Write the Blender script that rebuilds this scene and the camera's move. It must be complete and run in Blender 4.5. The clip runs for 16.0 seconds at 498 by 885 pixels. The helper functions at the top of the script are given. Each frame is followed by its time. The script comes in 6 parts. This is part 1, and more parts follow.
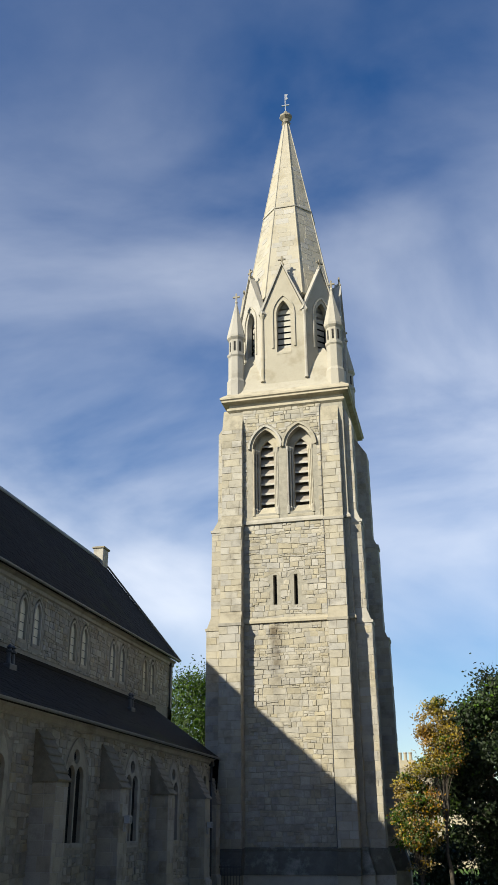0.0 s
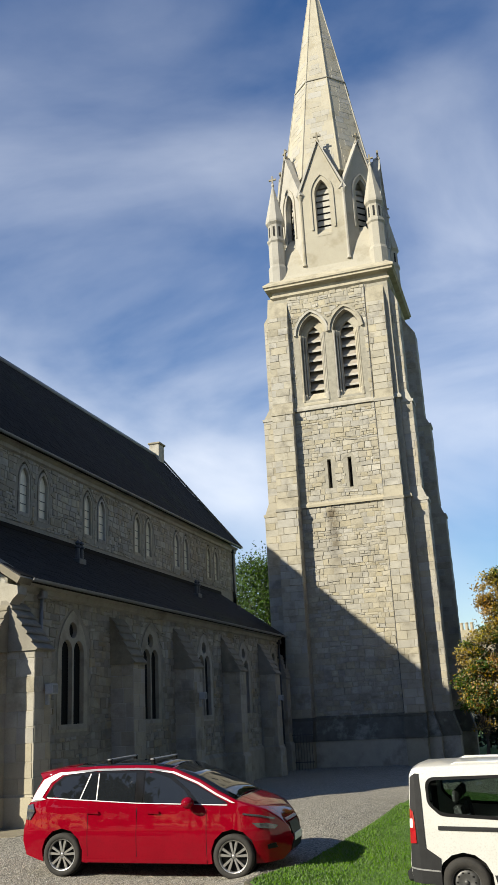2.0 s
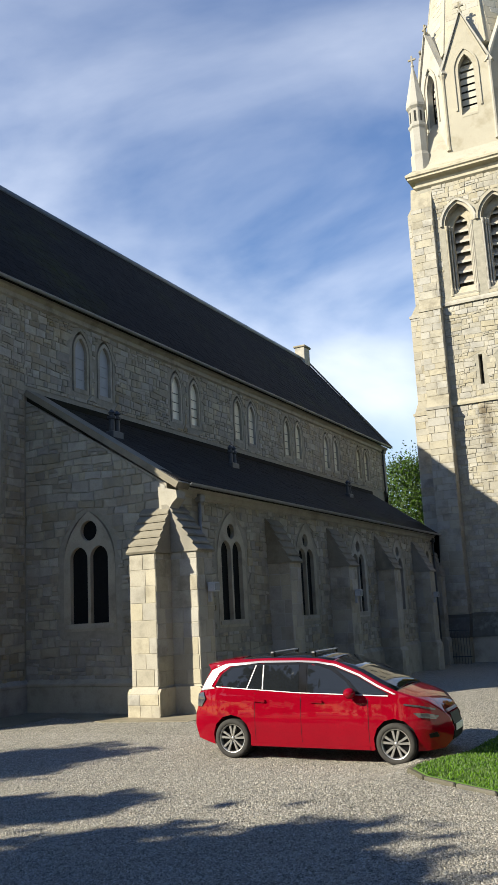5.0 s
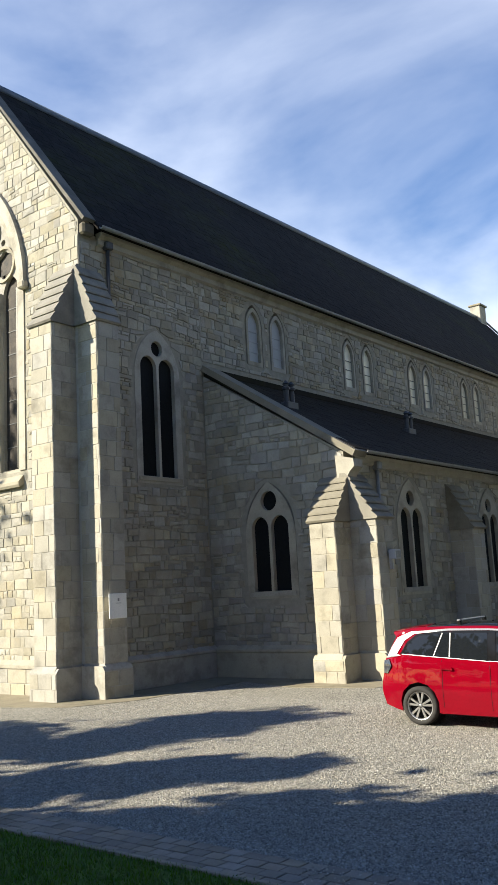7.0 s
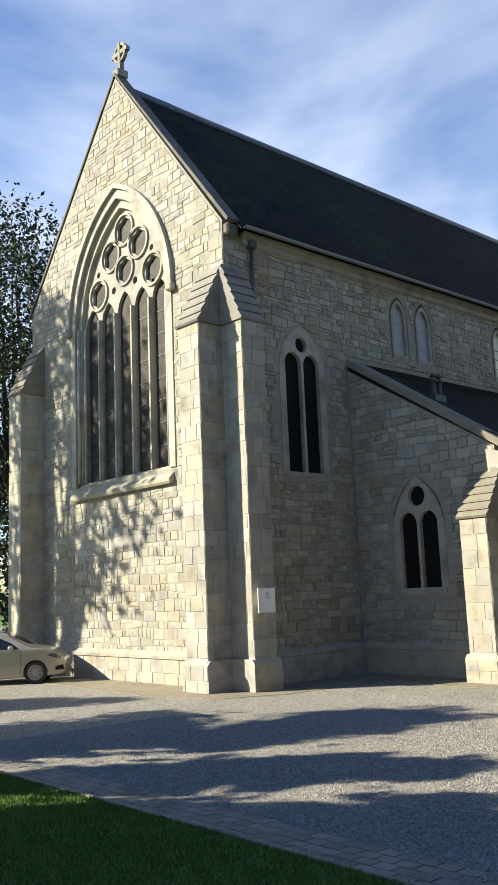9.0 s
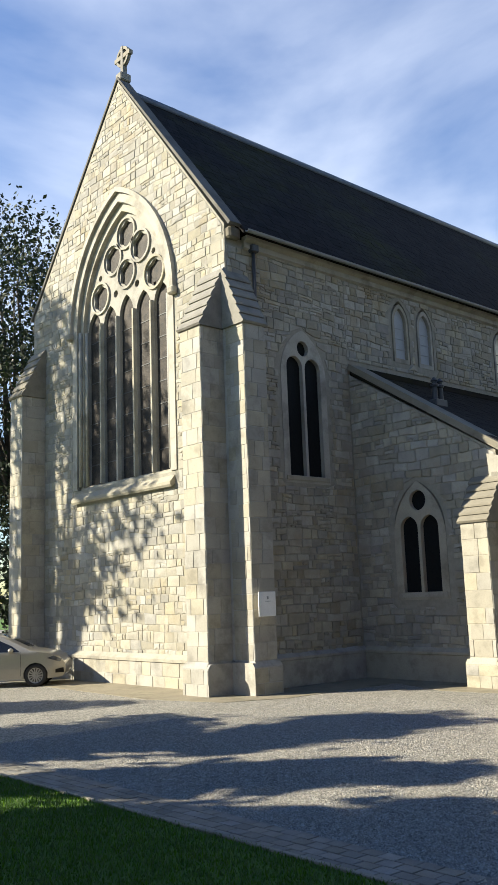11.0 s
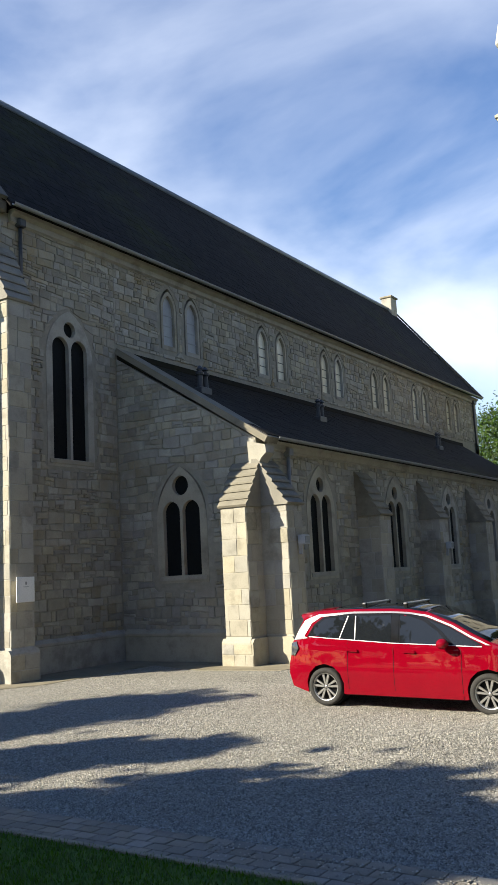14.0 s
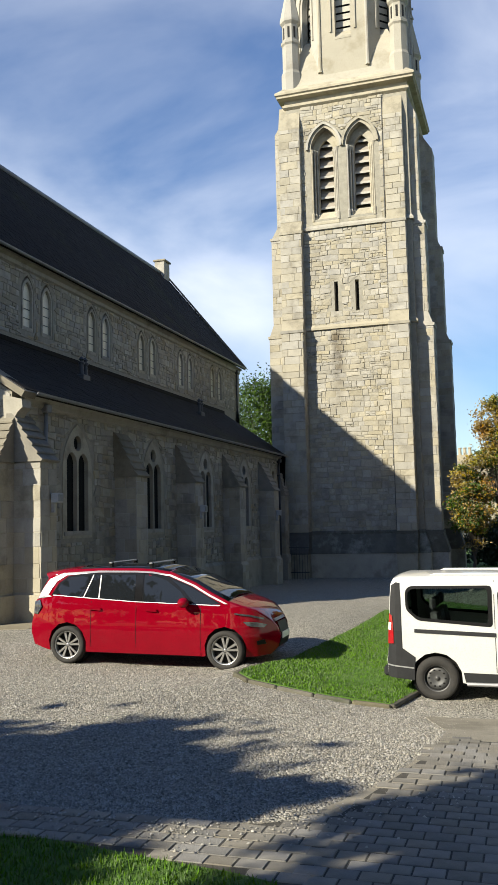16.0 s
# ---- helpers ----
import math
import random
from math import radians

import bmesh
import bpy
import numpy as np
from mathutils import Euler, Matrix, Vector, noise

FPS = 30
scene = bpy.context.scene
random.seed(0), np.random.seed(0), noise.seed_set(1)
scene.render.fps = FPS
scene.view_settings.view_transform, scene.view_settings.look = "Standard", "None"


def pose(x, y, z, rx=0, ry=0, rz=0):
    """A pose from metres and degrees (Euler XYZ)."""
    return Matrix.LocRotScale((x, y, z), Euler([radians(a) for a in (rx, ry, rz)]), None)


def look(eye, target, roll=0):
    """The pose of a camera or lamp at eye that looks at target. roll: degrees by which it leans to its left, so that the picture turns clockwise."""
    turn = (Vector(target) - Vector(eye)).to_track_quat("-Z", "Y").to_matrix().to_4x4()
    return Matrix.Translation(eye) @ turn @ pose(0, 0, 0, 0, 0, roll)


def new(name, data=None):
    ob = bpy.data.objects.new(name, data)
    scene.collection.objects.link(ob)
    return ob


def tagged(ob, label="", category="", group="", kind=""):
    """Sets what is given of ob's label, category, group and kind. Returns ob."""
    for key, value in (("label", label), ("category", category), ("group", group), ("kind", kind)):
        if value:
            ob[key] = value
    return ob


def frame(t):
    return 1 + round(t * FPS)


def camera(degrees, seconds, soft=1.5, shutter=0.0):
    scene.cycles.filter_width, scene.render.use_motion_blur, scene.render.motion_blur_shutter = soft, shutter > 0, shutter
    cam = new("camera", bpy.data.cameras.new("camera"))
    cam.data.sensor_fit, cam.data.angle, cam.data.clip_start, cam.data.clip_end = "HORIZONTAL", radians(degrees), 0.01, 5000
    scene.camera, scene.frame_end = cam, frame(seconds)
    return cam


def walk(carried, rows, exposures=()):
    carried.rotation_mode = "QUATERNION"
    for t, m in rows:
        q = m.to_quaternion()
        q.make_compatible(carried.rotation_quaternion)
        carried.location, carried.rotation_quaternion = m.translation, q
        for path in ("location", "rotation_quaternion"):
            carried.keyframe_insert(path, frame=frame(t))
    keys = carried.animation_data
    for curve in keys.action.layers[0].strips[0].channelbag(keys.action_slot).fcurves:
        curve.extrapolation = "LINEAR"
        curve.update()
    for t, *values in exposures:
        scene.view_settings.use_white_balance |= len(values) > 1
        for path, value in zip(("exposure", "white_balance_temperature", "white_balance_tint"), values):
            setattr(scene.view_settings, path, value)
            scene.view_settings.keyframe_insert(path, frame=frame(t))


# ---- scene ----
cam = camera(31.68, 16.0)

# seconds, x, y, z, yaw, pitch, roll
PATH = [
    (0, -0.008, 0.182, 2.377, 13.25, 24.01, 0.39), (0.5, 0.005, 0.170, 2.354, 14.23, 22.32, 1.22),
    (1, 0.025, 0.142, 2.320, 15.58, 19.98, 2.12), (1.5, 0.056, 0.088, 2.262, 16.81, 18.18, 2.60),
    (2, 0.042, 0.040, 2.297, 17.63, 16.90, 2.87), (2.5, 0.035, -0.001, 2.325, 18.66, 15.38, 3.27),
    (3, 0.050, 0.022, 2.308, 20.09, 13.67, 3.66), (5.5, -0.037, 0.012, 2.286, 30.19, 10.56, 2.62),
    (6, -0.061, 0.005, 2.269, 33.43, 10.25, 2.56), (6.5, -0.057, 0.009, 2.277, 36.44, 9.91, 2.82),
    (7, -0.037, -0.000, 2.303, 39.02, 9.56, 3.07), (7.5, -0.038, -0.008, 2.320, 41.39, 9.27, 3.11),
    (8, -0.043, -0.029, 2.331, 44.45, 9.05, 2.64), (8.5, -0.041, -0.036, 2.326, 47.41, 9.31, 2.34),
    (9, -0.043, -0.026, 2.334, 48.46, 9.63, 2.29), (11.5, -0.047, -0.042, 2.329, 48.40, 9.87, 1.99),
    (12, -0.041, -0.028, 2.330, 47.90, 9.70, 2.18), (12.5, -0.039, -0.037, 2.318, 46.44, 9.32, 2.28),
    (13, -0.063, -0.060, 2.314, 42.95, 8.85, 2.41), (13.5, -0.027, -0.058, 2.279, 38.22, 8.70, 2.84),
    (14, -0.011, -0.075, 2.271, 33.17, 8.34, 2.88), (14.5, 0.020, -0.067, 2.257, 28.57, 7.22, 2.52),
    (15, 0.051, -0.078, 2.250, 24.05, 5.95, 2.49), (15.5, 0.099, -0.071, 2.239, 20.73, 5.61, 2.37),
    (16, 0.211, -0.055, 2.241, 17.76, 5.29, 1.31),
]
walk(cam, [(t, pose(x, y, z, 90 + p, r, a)) for t, x, y, z, a, p, r in PATH], [(0, 0.64), (3, 0.67), (5.5, 1.06), (8, 1.22), (9, 1.23), (12.5, 1.22), (14, 1.18), (16, 0.85)])

# ---------------------------------------------------------------- light
SUN_WAY = Vector((0.80, 1.0, -0.72)).normalized()
sun = new("sun", bpy.data.lights.new("sun", "SUN"))
sun.data.energy, sun.data.angle, sun.data.color = 5.0, radians(0.55), (1.0, 0.925, 0.74)
sun.matrix_world = look(tuple(-60 * SUN_WAY), (0, 0, 0))

world = bpy.data.worlds.new("sky")
scene.world = world
world.use_nodes = True
wn = world.node_tree
for n in list(wn.nodes):
    wn.nodes.remove(n)


def wnode(kind, **inputs):
    n = wn.nodes.new(kind)
    for k, v in inputs.items():
        n.inputs[k.replace("_", " ")].default_value = v
    return n


sky = wnode("ShaderNodeTexSky")
sky.sky_type, sky.sun_disc = "NISHITA", False
sky.sun_elevation = math.asin(-SUN_WAY.z)
sky.sun_rotation = math.atan2(-SUN_WAY.x, -SUN_WAY.y)
sky.air_density, sky.dust_density, sky.ozone_density = 1.0, 0.3, 2.0
coord = wnode("ShaderNodeTexCoord")
stretch = wnode("ShaderNodeMapping", Scale=(1.0, 0.8, 2.1), Rotation=(0.0, 0.25, 0.5), Location=(0.35, 0.2, 0.1))
big = wnode("ShaderNodeTexNoise", Scale=2.1, Detail=7.0, Roughness=0.50, Distortion=0.35)
ramp = wnode("ShaderNodeValToRGB")
ramp.color_ramp.elements[0].color = (0.09, 0.09, 0.09, 1)
ramp.color_ramp.elements[0].position, ramp.color_ramp.elements[1].position = 0.36, 0.74
low = wnode("ShaderNodeSeparateXYZ")
height = wnode("ShaderNodeValToRGB")
for at_, tone_ in ((0.0, 0.25), (0.13, 0.40), (0.27, 0.97), (0.44, 0.85), (0.64, 0.36), (0.86, 0.0)):
    stop = height.color_ramp.elements[0] if at_ == 0.0 else height.color_ramp.elements.new(at_)
    stop.position, stop.color = at_, (tone_, tone_, tone_, 1)
height.color_ramp.elements[-1].color = (0, 0, 0, 1)
thick = wnode("ShaderNodeMath")
thick.operation = "MULTIPLY"
mix = wnode("ShaderNodeMix")
mix.data_type = "RGBA"
mix.inputs[7].default_value = (8.3, 8.8, 9.7, 1)
deep = wnode("ShaderNodeHueSaturation", Saturation=1.50, Hue=0.509)
back = wnode("ShaderNodeBackground", Strength=0.076)
wout = wnode("ShaderNodeOutputWorld")
for a, b in ((coord.outputs["Generated"], stretch.inputs[0]), (stretch.outputs[0], big.inputs[0]), (big.outputs[0], ramp.inputs[0]),
             (coord.outputs["Generated"], low.inputs[0]), (low.outputs[2], height.inputs[0]),
             (ramp.outputs[0], thick.inputs[0]), (height.outputs[0], thick.inputs[1]), (thick.outputs[0], mix.inputs[0]),
             (sky.outputs[0], deep.inputs["Color"]), (deep.outputs[0], mix.inputs[6]), (mix.outputs[2], back.inputs[0]), (back.outputs[0], wout.inputs[0])):
    wn.links.new(a, b)


# ---------------------------------------------------------------- materials
def material(name, base, base2=None, scale=4.0, rough=0.8, metal=0.0, bump=0.0, fine=40.0, vary=0.0, spec=0.5, stain=None, stain_scale=0.6, coat=0.0, transmit=0.0, cells=0.0, streak=None):
    """Two tones mixed by noise, a finer grain with bump, stains of their own shape, and a tone for each piece."""
    m = bpy.data.materials.new(name)
    m.use_nodes = True
    t = m.node_tree
    p = t.nodes["Principled BSDF"]
    p.inputs["Roughness"].default_value, p.inputs["Metallic"].default_value = rough, metal
    p.inputs["Specular IOR Level"].default_value = spec
    p.inputs["Coat Weight"].default_value = coat
    p.inputs["Coat Roughness"].default_value = 0.03
    p.inputs["Transmission Weight"].default_value = transmit
    if base2 is None:
        p.inputs["Base Color"].default_value = (*base, 1)
        return m
    co = t.nodes.new("ShaderNodeTexCoord")

    def noise_at(s, detail, rough_):
        n = t.nodes.new("ShaderNodeTexNoise")
        n.inputs["Scale"].default_value, n.inputs["Detail"].default_value, n.inputs["Roughness"].default_value = s, detail, rough_
        t.links.new(co.outputs["Object"], n.inputs["Vector"])
        return n

    def blend(a, b, fac, how="MIX"):
        n = t.nodes.new("ShaderNodeMix")
        n.data_type, n.blend_type = "RGBA", how
        for sock, v in ((0, fac), (6, a), (7, b)):
            if isinstance(v, (tuple, float)):
                n.inputs[sock].default_value = (*v, 1) if isinstance(v, tuple) else v
            else:
                t.links.new(v, n.inputs[sock])
        return n.outputs[2]

    def sharpen(value, a, b):
        n = t.nodes.new("ShaderNodeMapRange")
        n.inputs[1].default_value, n.inputs[2].default_value = a, b
        t.links.new(value, n.inputs[0])
        return n.outputs[0]

    grain = noise_at(fine, 5.0, 0.65)
    colour = blend(base, base2, sharpen(noise_at(scale, 5.0, 0.6).outputs[0], 0.33, 0.67))
    colour = blend(colour, tuple(c * 0.72 for c in base), sharpen(grain.outputs[0], 0.5, 0.8))
    lumps = None
    if cells:
        lumps = t.nodes.new("ShaderNodeTexVoronoi")
        lumps.inputs["Scale"].default_value = cells
        t.links.new(co.outputs["Object"], lumps.inputs["Vector"])
        tone = t.nodes.new("ShaderNodeSeparateColor")
        t.links.new(lumps.outputs["Color"], tone.inputs[0])
        colour = blend(colour, tuple(min(1.0, c * 1.5) for c in base), sharpen(tone.outputs[0], 0.55, 1.0))
        colour = blend(colour, tuple(c * 0.35 for c in base2), sharpen(tone.outputs[1], 0.52, 0.88))
    if stain:
        colour = blend(colour, stain, sharpen(noise_at(stain_scale, 6.0, 0.7).outputs[0], 0.52, 0.72))
    if streak:
        x0, half, z0, z1, tint = streak
        xyz = t.nodes.new("ShaderNodeSeparateXYZ")
        t.links.new(co.outputs["Object"], xyz.inputs[0])
        off, size = t.nodes.new("ShaderNodeMath"), t.nodes.new("ShaderNodeMath")
        off.operation, size.operation = "SUBTRACT", "ABSOLUTE"
        off.inputs[1].default_value = x0
        t.links.new(xyz.outputs[0], off.inputs[0])
        t.links.new(off.outputs[0], size.inputs[0])
        amount = sharpen(size.outputs[0], half, half * 0.3)
        for a, b in ((z0, z0 + (z1 - z0) * 0.7), (z1 + 0.1, z1)):
            n = t.nodes.new("ShaderNodeMath")
            n.operation = "MULTIPLY"
            t.links.new(amount, n.inputs[0])
            t.links.new(sharpen(xyz.outputs[2], a, b), n.inputs[1])
            amount = n.outputs[0]
        n = t.nodes.new("ShaderNodeMath")
        n.operation = "MULTIPLY"
        t.links.new(amount, n.inputs[0])
        t.links.new(sharpen(noise_at(2.2, 4.0, 0.6).outputs[0], 0.25, 0.6), n.inputs[1])
        colour = blend(colour, tint, n.outputs[0])
    if vary:
        geo, info = t.nodes.new("ShaderNodeNewGeometry"), t.nodes.new("ShaderNodeObjectInfo")
        add, wrap = t.nodes.new("ShaderNodeMath"), t.nodes.new("ShaderNodeMath")
        wrap.operation = "FRACT"
        t.links.new(geo.outputs["Random Per Island"], add.inputs[0])
        t.links.new(info.outputs["Random"], add.inputs[1])
        t.links.new(add.outputs[0], wrap.inputs[0])
        hsv = t.nodes.new("ShaderNodeHueSaturation")
        val = t.nodes.new("ShaderNodeMapRange")
        val.inputs[3].default_value, val.inputs[4].default_value = 1 - vary, 1 + vary * 0.6
        sat = t.nodes.new("ShaderNodeMapRange")
        sat.inputs[3].default_value, sat.inputs[4].default_value = 0.55, 1.3
        times = t.nodes.new("ShaderNodeMath")
        times.operation = "MULTIPLY"
        times.inputs[1].default_value = 7.31
        wrap2 = t.nodes.new("ShaderNodeMath")
        wrap2.operation = "FRACT"
        t.links.new(wrap.outputs[0], times.inputs[0])
        t.links.new(times.outputs[0], wrap2.inputs[0])
        t.links.new(wrap.outputs[0], val.inputs[0])
        t.links.new(wrap2.outputs[0], sat.inputs[0])
        t.links.new(val.outputs[0], hsv.inputs["Value"])
        t.links.new(sat.outputs[0], hsv.inputs["Saturation"])
        t.links.new(colour, hsv.inputs["Color"])
        colour = hsv.outputs[0]
    t.links.new(colour, p.inputs["Base Color"])
    if bump:
        b = t.nodes.new("ShaderNodeBump")
        b.inputs["Strength"].default_value, b.inputs["Distance"].default_value = bump, 0.02
        t.links.new(lumps.outputs["Distance"] if lumps else grain.outputs[0], b.inputs["Height"])
        b.invert = lumps is not None
        t.links.new(b.outputs[0], p.inputs["Normal"])
    return m


RUBBLE = material("rubble_stone", (0.395, 0.365, 0.292), (0.285, 0.268, 0.224), 3.0, 0.9, bump=0.6, fine=22, vary=0.25, stain=(0.30, 0.242, 0.150), stain_scale=0.5)
MORTAR = material("lime_mortar", (0.33, 0.31, 0.255), (0.245, 0.23, 0.19), 5.0, 0.95, bump=0.5, fine=50)
ASHLAR = material("dressed_stone", (0.405, 0.373, 0.30), (0.325, 0.302, 0.245), 2.0, 0.85, bump=0.4, fine=30, vary=0.13, stain=(0.21, 0.19, 0.15), stain_scale=1.0)
SPIRE = material("spire_stone", (0.392, 0.368, 0.308), (0.342, 0.320, 0.266), 0.7, 0.85, bump=0.4, fine=18, vary=0.06, stain=(0.25, 0.225, 0.17), stain_scale=0.6)
TOWER = material("tower_rubble", (0.405, 0.37, 0.29), (0.305, 0.282, 0.226), 2.0, 0.9, bump=0.6, fine=16, vary=0.15, stain=(0.215, 0.195, 0.155), stain_scale=0.5, streak=(-9.08, 0.42, 7.6, 12.35, (0.126, 0.104, 0.074)))
DARKSTONE = material("mossy_plinth_stone", (0.14, 0.135, 0.115), (0.09, 0.09, 0.075), 2.0, 0.95, bump=0.6, fine=14, vary=0.2, stain=(0.30, 0.30, 0.27), stain_scale=0.9)
COPING = material("coping_stone", (0.267, 0.241, 0.185), (0.200, 0.181, 0.141), 2.0, 0.9, bump=0.4, fine=20, vary=0.15, stain=(0.119, 0.104, 0.074))
# darker copy of the weathered coping, underside shade put into its colour
DARKCOPING = material("shade_toned_coping_stone", (0.15, 0.135, 0.105), (0.10, 0.09, 0.07), 2.0, 0.92, bump=0.5, fine=20, vary=0.15, stain=(0.20, 0.18, 0.14))
SLATE = material("roof_slate", (0.016, 0.0145, 0.0135), (0.023, 0.021, 0.019), 0.35, 0.8, bump=0.5, fine=6, vary=0.25, stain=(0.030, 0.032, 0.010), stain_scale=0.16, spec=0.08)
LEAD = material("ridge_lead", (0.13, 0.16, 0.21), (0.10, 0.12, 0.155), 3.0, 0.5, bump=0.2)
IRON = material("painted_cast_iron", (0.06, 0.063, 0.068), (0.045, 0.045, 0.047), 5.0, 0.5, bump=0.1)
GLASS = material("dark_leaded_glass", (0.010, 0.011, 0.012), (0.016, 0.017, 0.017), 9.0, 0.5, bump=0.5, fine=9, spec=0.04)
STAINED = material("stained_glass_from_outside", (0.030, 0.027, 0.025), (0.080, 0.066, 0.054), 2.2, 0.5, bump=0.6, fine=12, stain=(0.018, 0.021, 0.025), stain_scale=2.5, spec=0.12)
PALEGLASS = material("pale_obscured_glass", (0.82, 0.79, 0.63), (0.70, 0.67, 0.52), 2.0, 0.2, bump=0.2, spec=0.9)
BOARD = material("grey_window_board", (0.40, 0.42, 0.44), (0.34, 0.355, 0.37), 2.0, 0.6, bump=0.1)
SIGN = material("white_notice_board", (0.84, 0.84, 0.83), (0.78, 0.78, 0.77), 3.0, 0.5)
LOUVRE = material("oak_louvre", (0.32, 0.285, 0.24), (0.25, 0.22, 0.185), 4.0, 0.8, bump=0.3)
PALE_LOUVRE = material("pale_louvre", (0.430, 0.415, 0.370), (0.370, 0.356, 0.319), 4.0, 0.8, bump=0.3)
# near-black colour standing in for the shade inside openings
DARK = material("painted_inside_shade", (0.02, 0.019, 0.018), (0.015, 0.015, 0.015), 2.0, 0.95)
GRAVEL = material("crushed_gravel", (0.319, 0.300, 0.256), (0.267, 0.248, 0.207), 1.2, 0.95, bump=1.0, fine=60, cells=40.0)
PEBBLE = material("gravel_stone", (0.40, 0.375, 0.32), (0.27, 0.25, 0.215), 9.0, 0.9, bump=0.3, fine=40, vary=0.55)
PAVER = material("concrete_paver", (0.259, 0.241, 0.207), (0.207, 0.189, 0.159), 4.0, 0.9, bump=0.5, fine=60, vary=0.22, stain=(0.126, 0.119, 0.100), stain_scale=0.7)
GLOSSBLACK = material("gloss_black_trim", (0.010, 0.010, 0.011), (0.014, 0.014, 0.015), 7.0, 0.05, spec=0.25)
KERB = material("mossy_kerb_stone", (0.148, 0.133, 0.096), (0.096, 0.089, 0.056), 3.0, 0.95, bump=0.6, fine=30, vary=0.25, stain=(0.052, 0.063, 0.022), stain_scale=2.0)
JOINT = material("dark_joint_sand", (0.074, 0.068, 0.056), (0.048, 0.044, 0.037), 6.0, 0.95, bump=0.4, fine=60)
CONCRETE = material("worn_concrete", (0.296, 0.267, 0.211), (0.244, 0.219, 0.170), 3.0, 0.92, bump=0.5, fine=50, stain=(0.141, 0.126, 0.096))
EARTH = material("trodden_earth", (0.27, 0.235, 0.165), (0.21, 0.18, 0.125), 1.5, 0.95, bump=0.6, fine=45, stain=(0.13, 0.12, 0.07), stain_scale=1.3)
SOIL = material("lawn_soil", (0.062, 0.140, 0.013), (0.080, 0.162, 0.018), 8.0, 0.95, bump=0.8, fine=60)
BLADE = material("grass_blade", (0.070, 0.160, 0.014), (0.105, 0.200, 0.024), 3.0, 0.7, vary=0.18, spec=0.12)
LEAF = material("green_leaf", (0.040, 0.085, 0.011), (0.065, 0.115, 0.017), 1.5, 0.6, vary=0.4, spec=0.15)
DARKLEAF = material("dark_evergreen_leaf", (0.016, 0.031, 0.010), (0.026, 0.043, 0.013), 1.2, 0.6, vary=0.45, spec=0.3)
AUTUMN = material("autumn_leaf", (0.252, 0.222, 0.022), (0.311, 0.141, 0.022), 0.5, 0.6, vary=0.5, spec=0.3)
BARK = material("bark", (0.074, 0.063, 0.048), (0.044, 0.037, 0.030), 6.0, 0.95, bump=0.9, fine=25)
RED = material("red_car_paint", (0.215, 0.0012, 0.010), (0.19, 0.001, 0.009), 3.0, 0.6, coat=0.85, spec=0.0)
WHITE = material("white_van_paint", (0.578, 0.578, 0.561), (0.544, 0.544, 0.527), 2.0, 0.3, coat=0.6)
BEIGE = material("champagne_car_paint", (0.370, 0.341, 0.281), (0.348, 0.319, 0.267), 2.0, 0.3, metal=0.25, coat=0.8)
SILVER = material("satin_silver_trim", (0.40, 0.40, 0.41), (0.35, 0.35, 0.36), 4.0, 0.42, metal=0.55)
ALLOY = material("alloy_wheel", (0.459, 0.452, 0.444), (0.400, 0.393, 0.385), 8.0, 0.33, metal=0.8)
STEEL = material("grey_steel_wheel", (0.11, 0.11, 0.11), (0.08, 0.08, 0.08), 8.0, 0.5, metal=0.5)
TYRE = material("rubber_tyre", (0.022, 0.021, 0.020), (0.034, 0.031, 0.028), 9.0, 0.85, bump=0.3)
PLASTIC = material("grey_plastic", (0.026, 0.027, 0.029), (0.021, 0.021, 0.023), 7.0, 0.65, bump=0.1, spec=0.2)
BLACK = material("black_plastic", (0.008, 0.008, 0.009), (0.012, 0.012, 0.012), 7.0, 0.4, spec=0.12)
TINT = material("tinted_car_glass", (0.010, 0.012, 0.015), (0.013, 0.015, 0.018), 1.0, 0.02, spec=0.5)
VANGLASS = material("clear_tinted_van_glass", (0.42, 0.50, 0.47), None, rough=0.0, transmit=1.0)
GUTTER = material("grey_painted_gutter", (0.26, 0.27, 0.28), (0.20, 0.205, 0.21), 5.0, 0.5, bump=0.1)
SEAT = material("dark_seat_cloth", (0.03, 0.03, 0.034), (0.045, 0.045, 0.05), 20.0, 0.9)
CLEARLAMP = material("clear_lamp_lens", (0.10, 0.105, 0.12), (0.04, 0.043, 0.05), 14.0, 0.1, metal=0.3, coat=1.0)
REDLAMP = material("red_lamp_lens", (0.38, 0.006, 0.010), (0.22, 0.004, 0.006), 12.0, 0.1, coat=1.0)
CREAM = material("cream_render", (0.385, 0.341, 0.252), (0.333, 0.296, 0.222), 0.6, 0.9, bump=0.2)
BRICK = material("red_brick", (0.222, 0.089, 0.056), (0.170, 0.070, 0.044), 3.0, 0.9, bump=0.3)
GALVANISED = material("galvanised_steel", (0.40, 0.41, 0.42), (0.33, 0.34, 0.35), 6.0, 0.4, metal=0.8)


# ---------------------------------------------------------------- mesh helpers
def link_mesh(name, mesh, mat, parent=None, label=""):
    ob = new(name, mesh)
    if not mesh.materials:
        mesh.materials.append(mat)
    ob.parent = parent
    if parent and parent.get("base"):
        ob.matrix_parent_inverse = Matrix.Translation(-parent.location)
    if label:
        ob["label"] = label
    return ob


def part(name, bm, mat, parent=None, label="", smooth=False):
    mesh = bpy.data.meshes.new(name)
    bmesh.ops.recalc_face_normals(bm, faces=bm.faces)
    bm.to_mesh(mesh)
    bm.free()
    if smooth:
        for f in mesh.polygons:
            f.use_smooth = True
    return link_mesh(name, mesh, mat, parent, label)


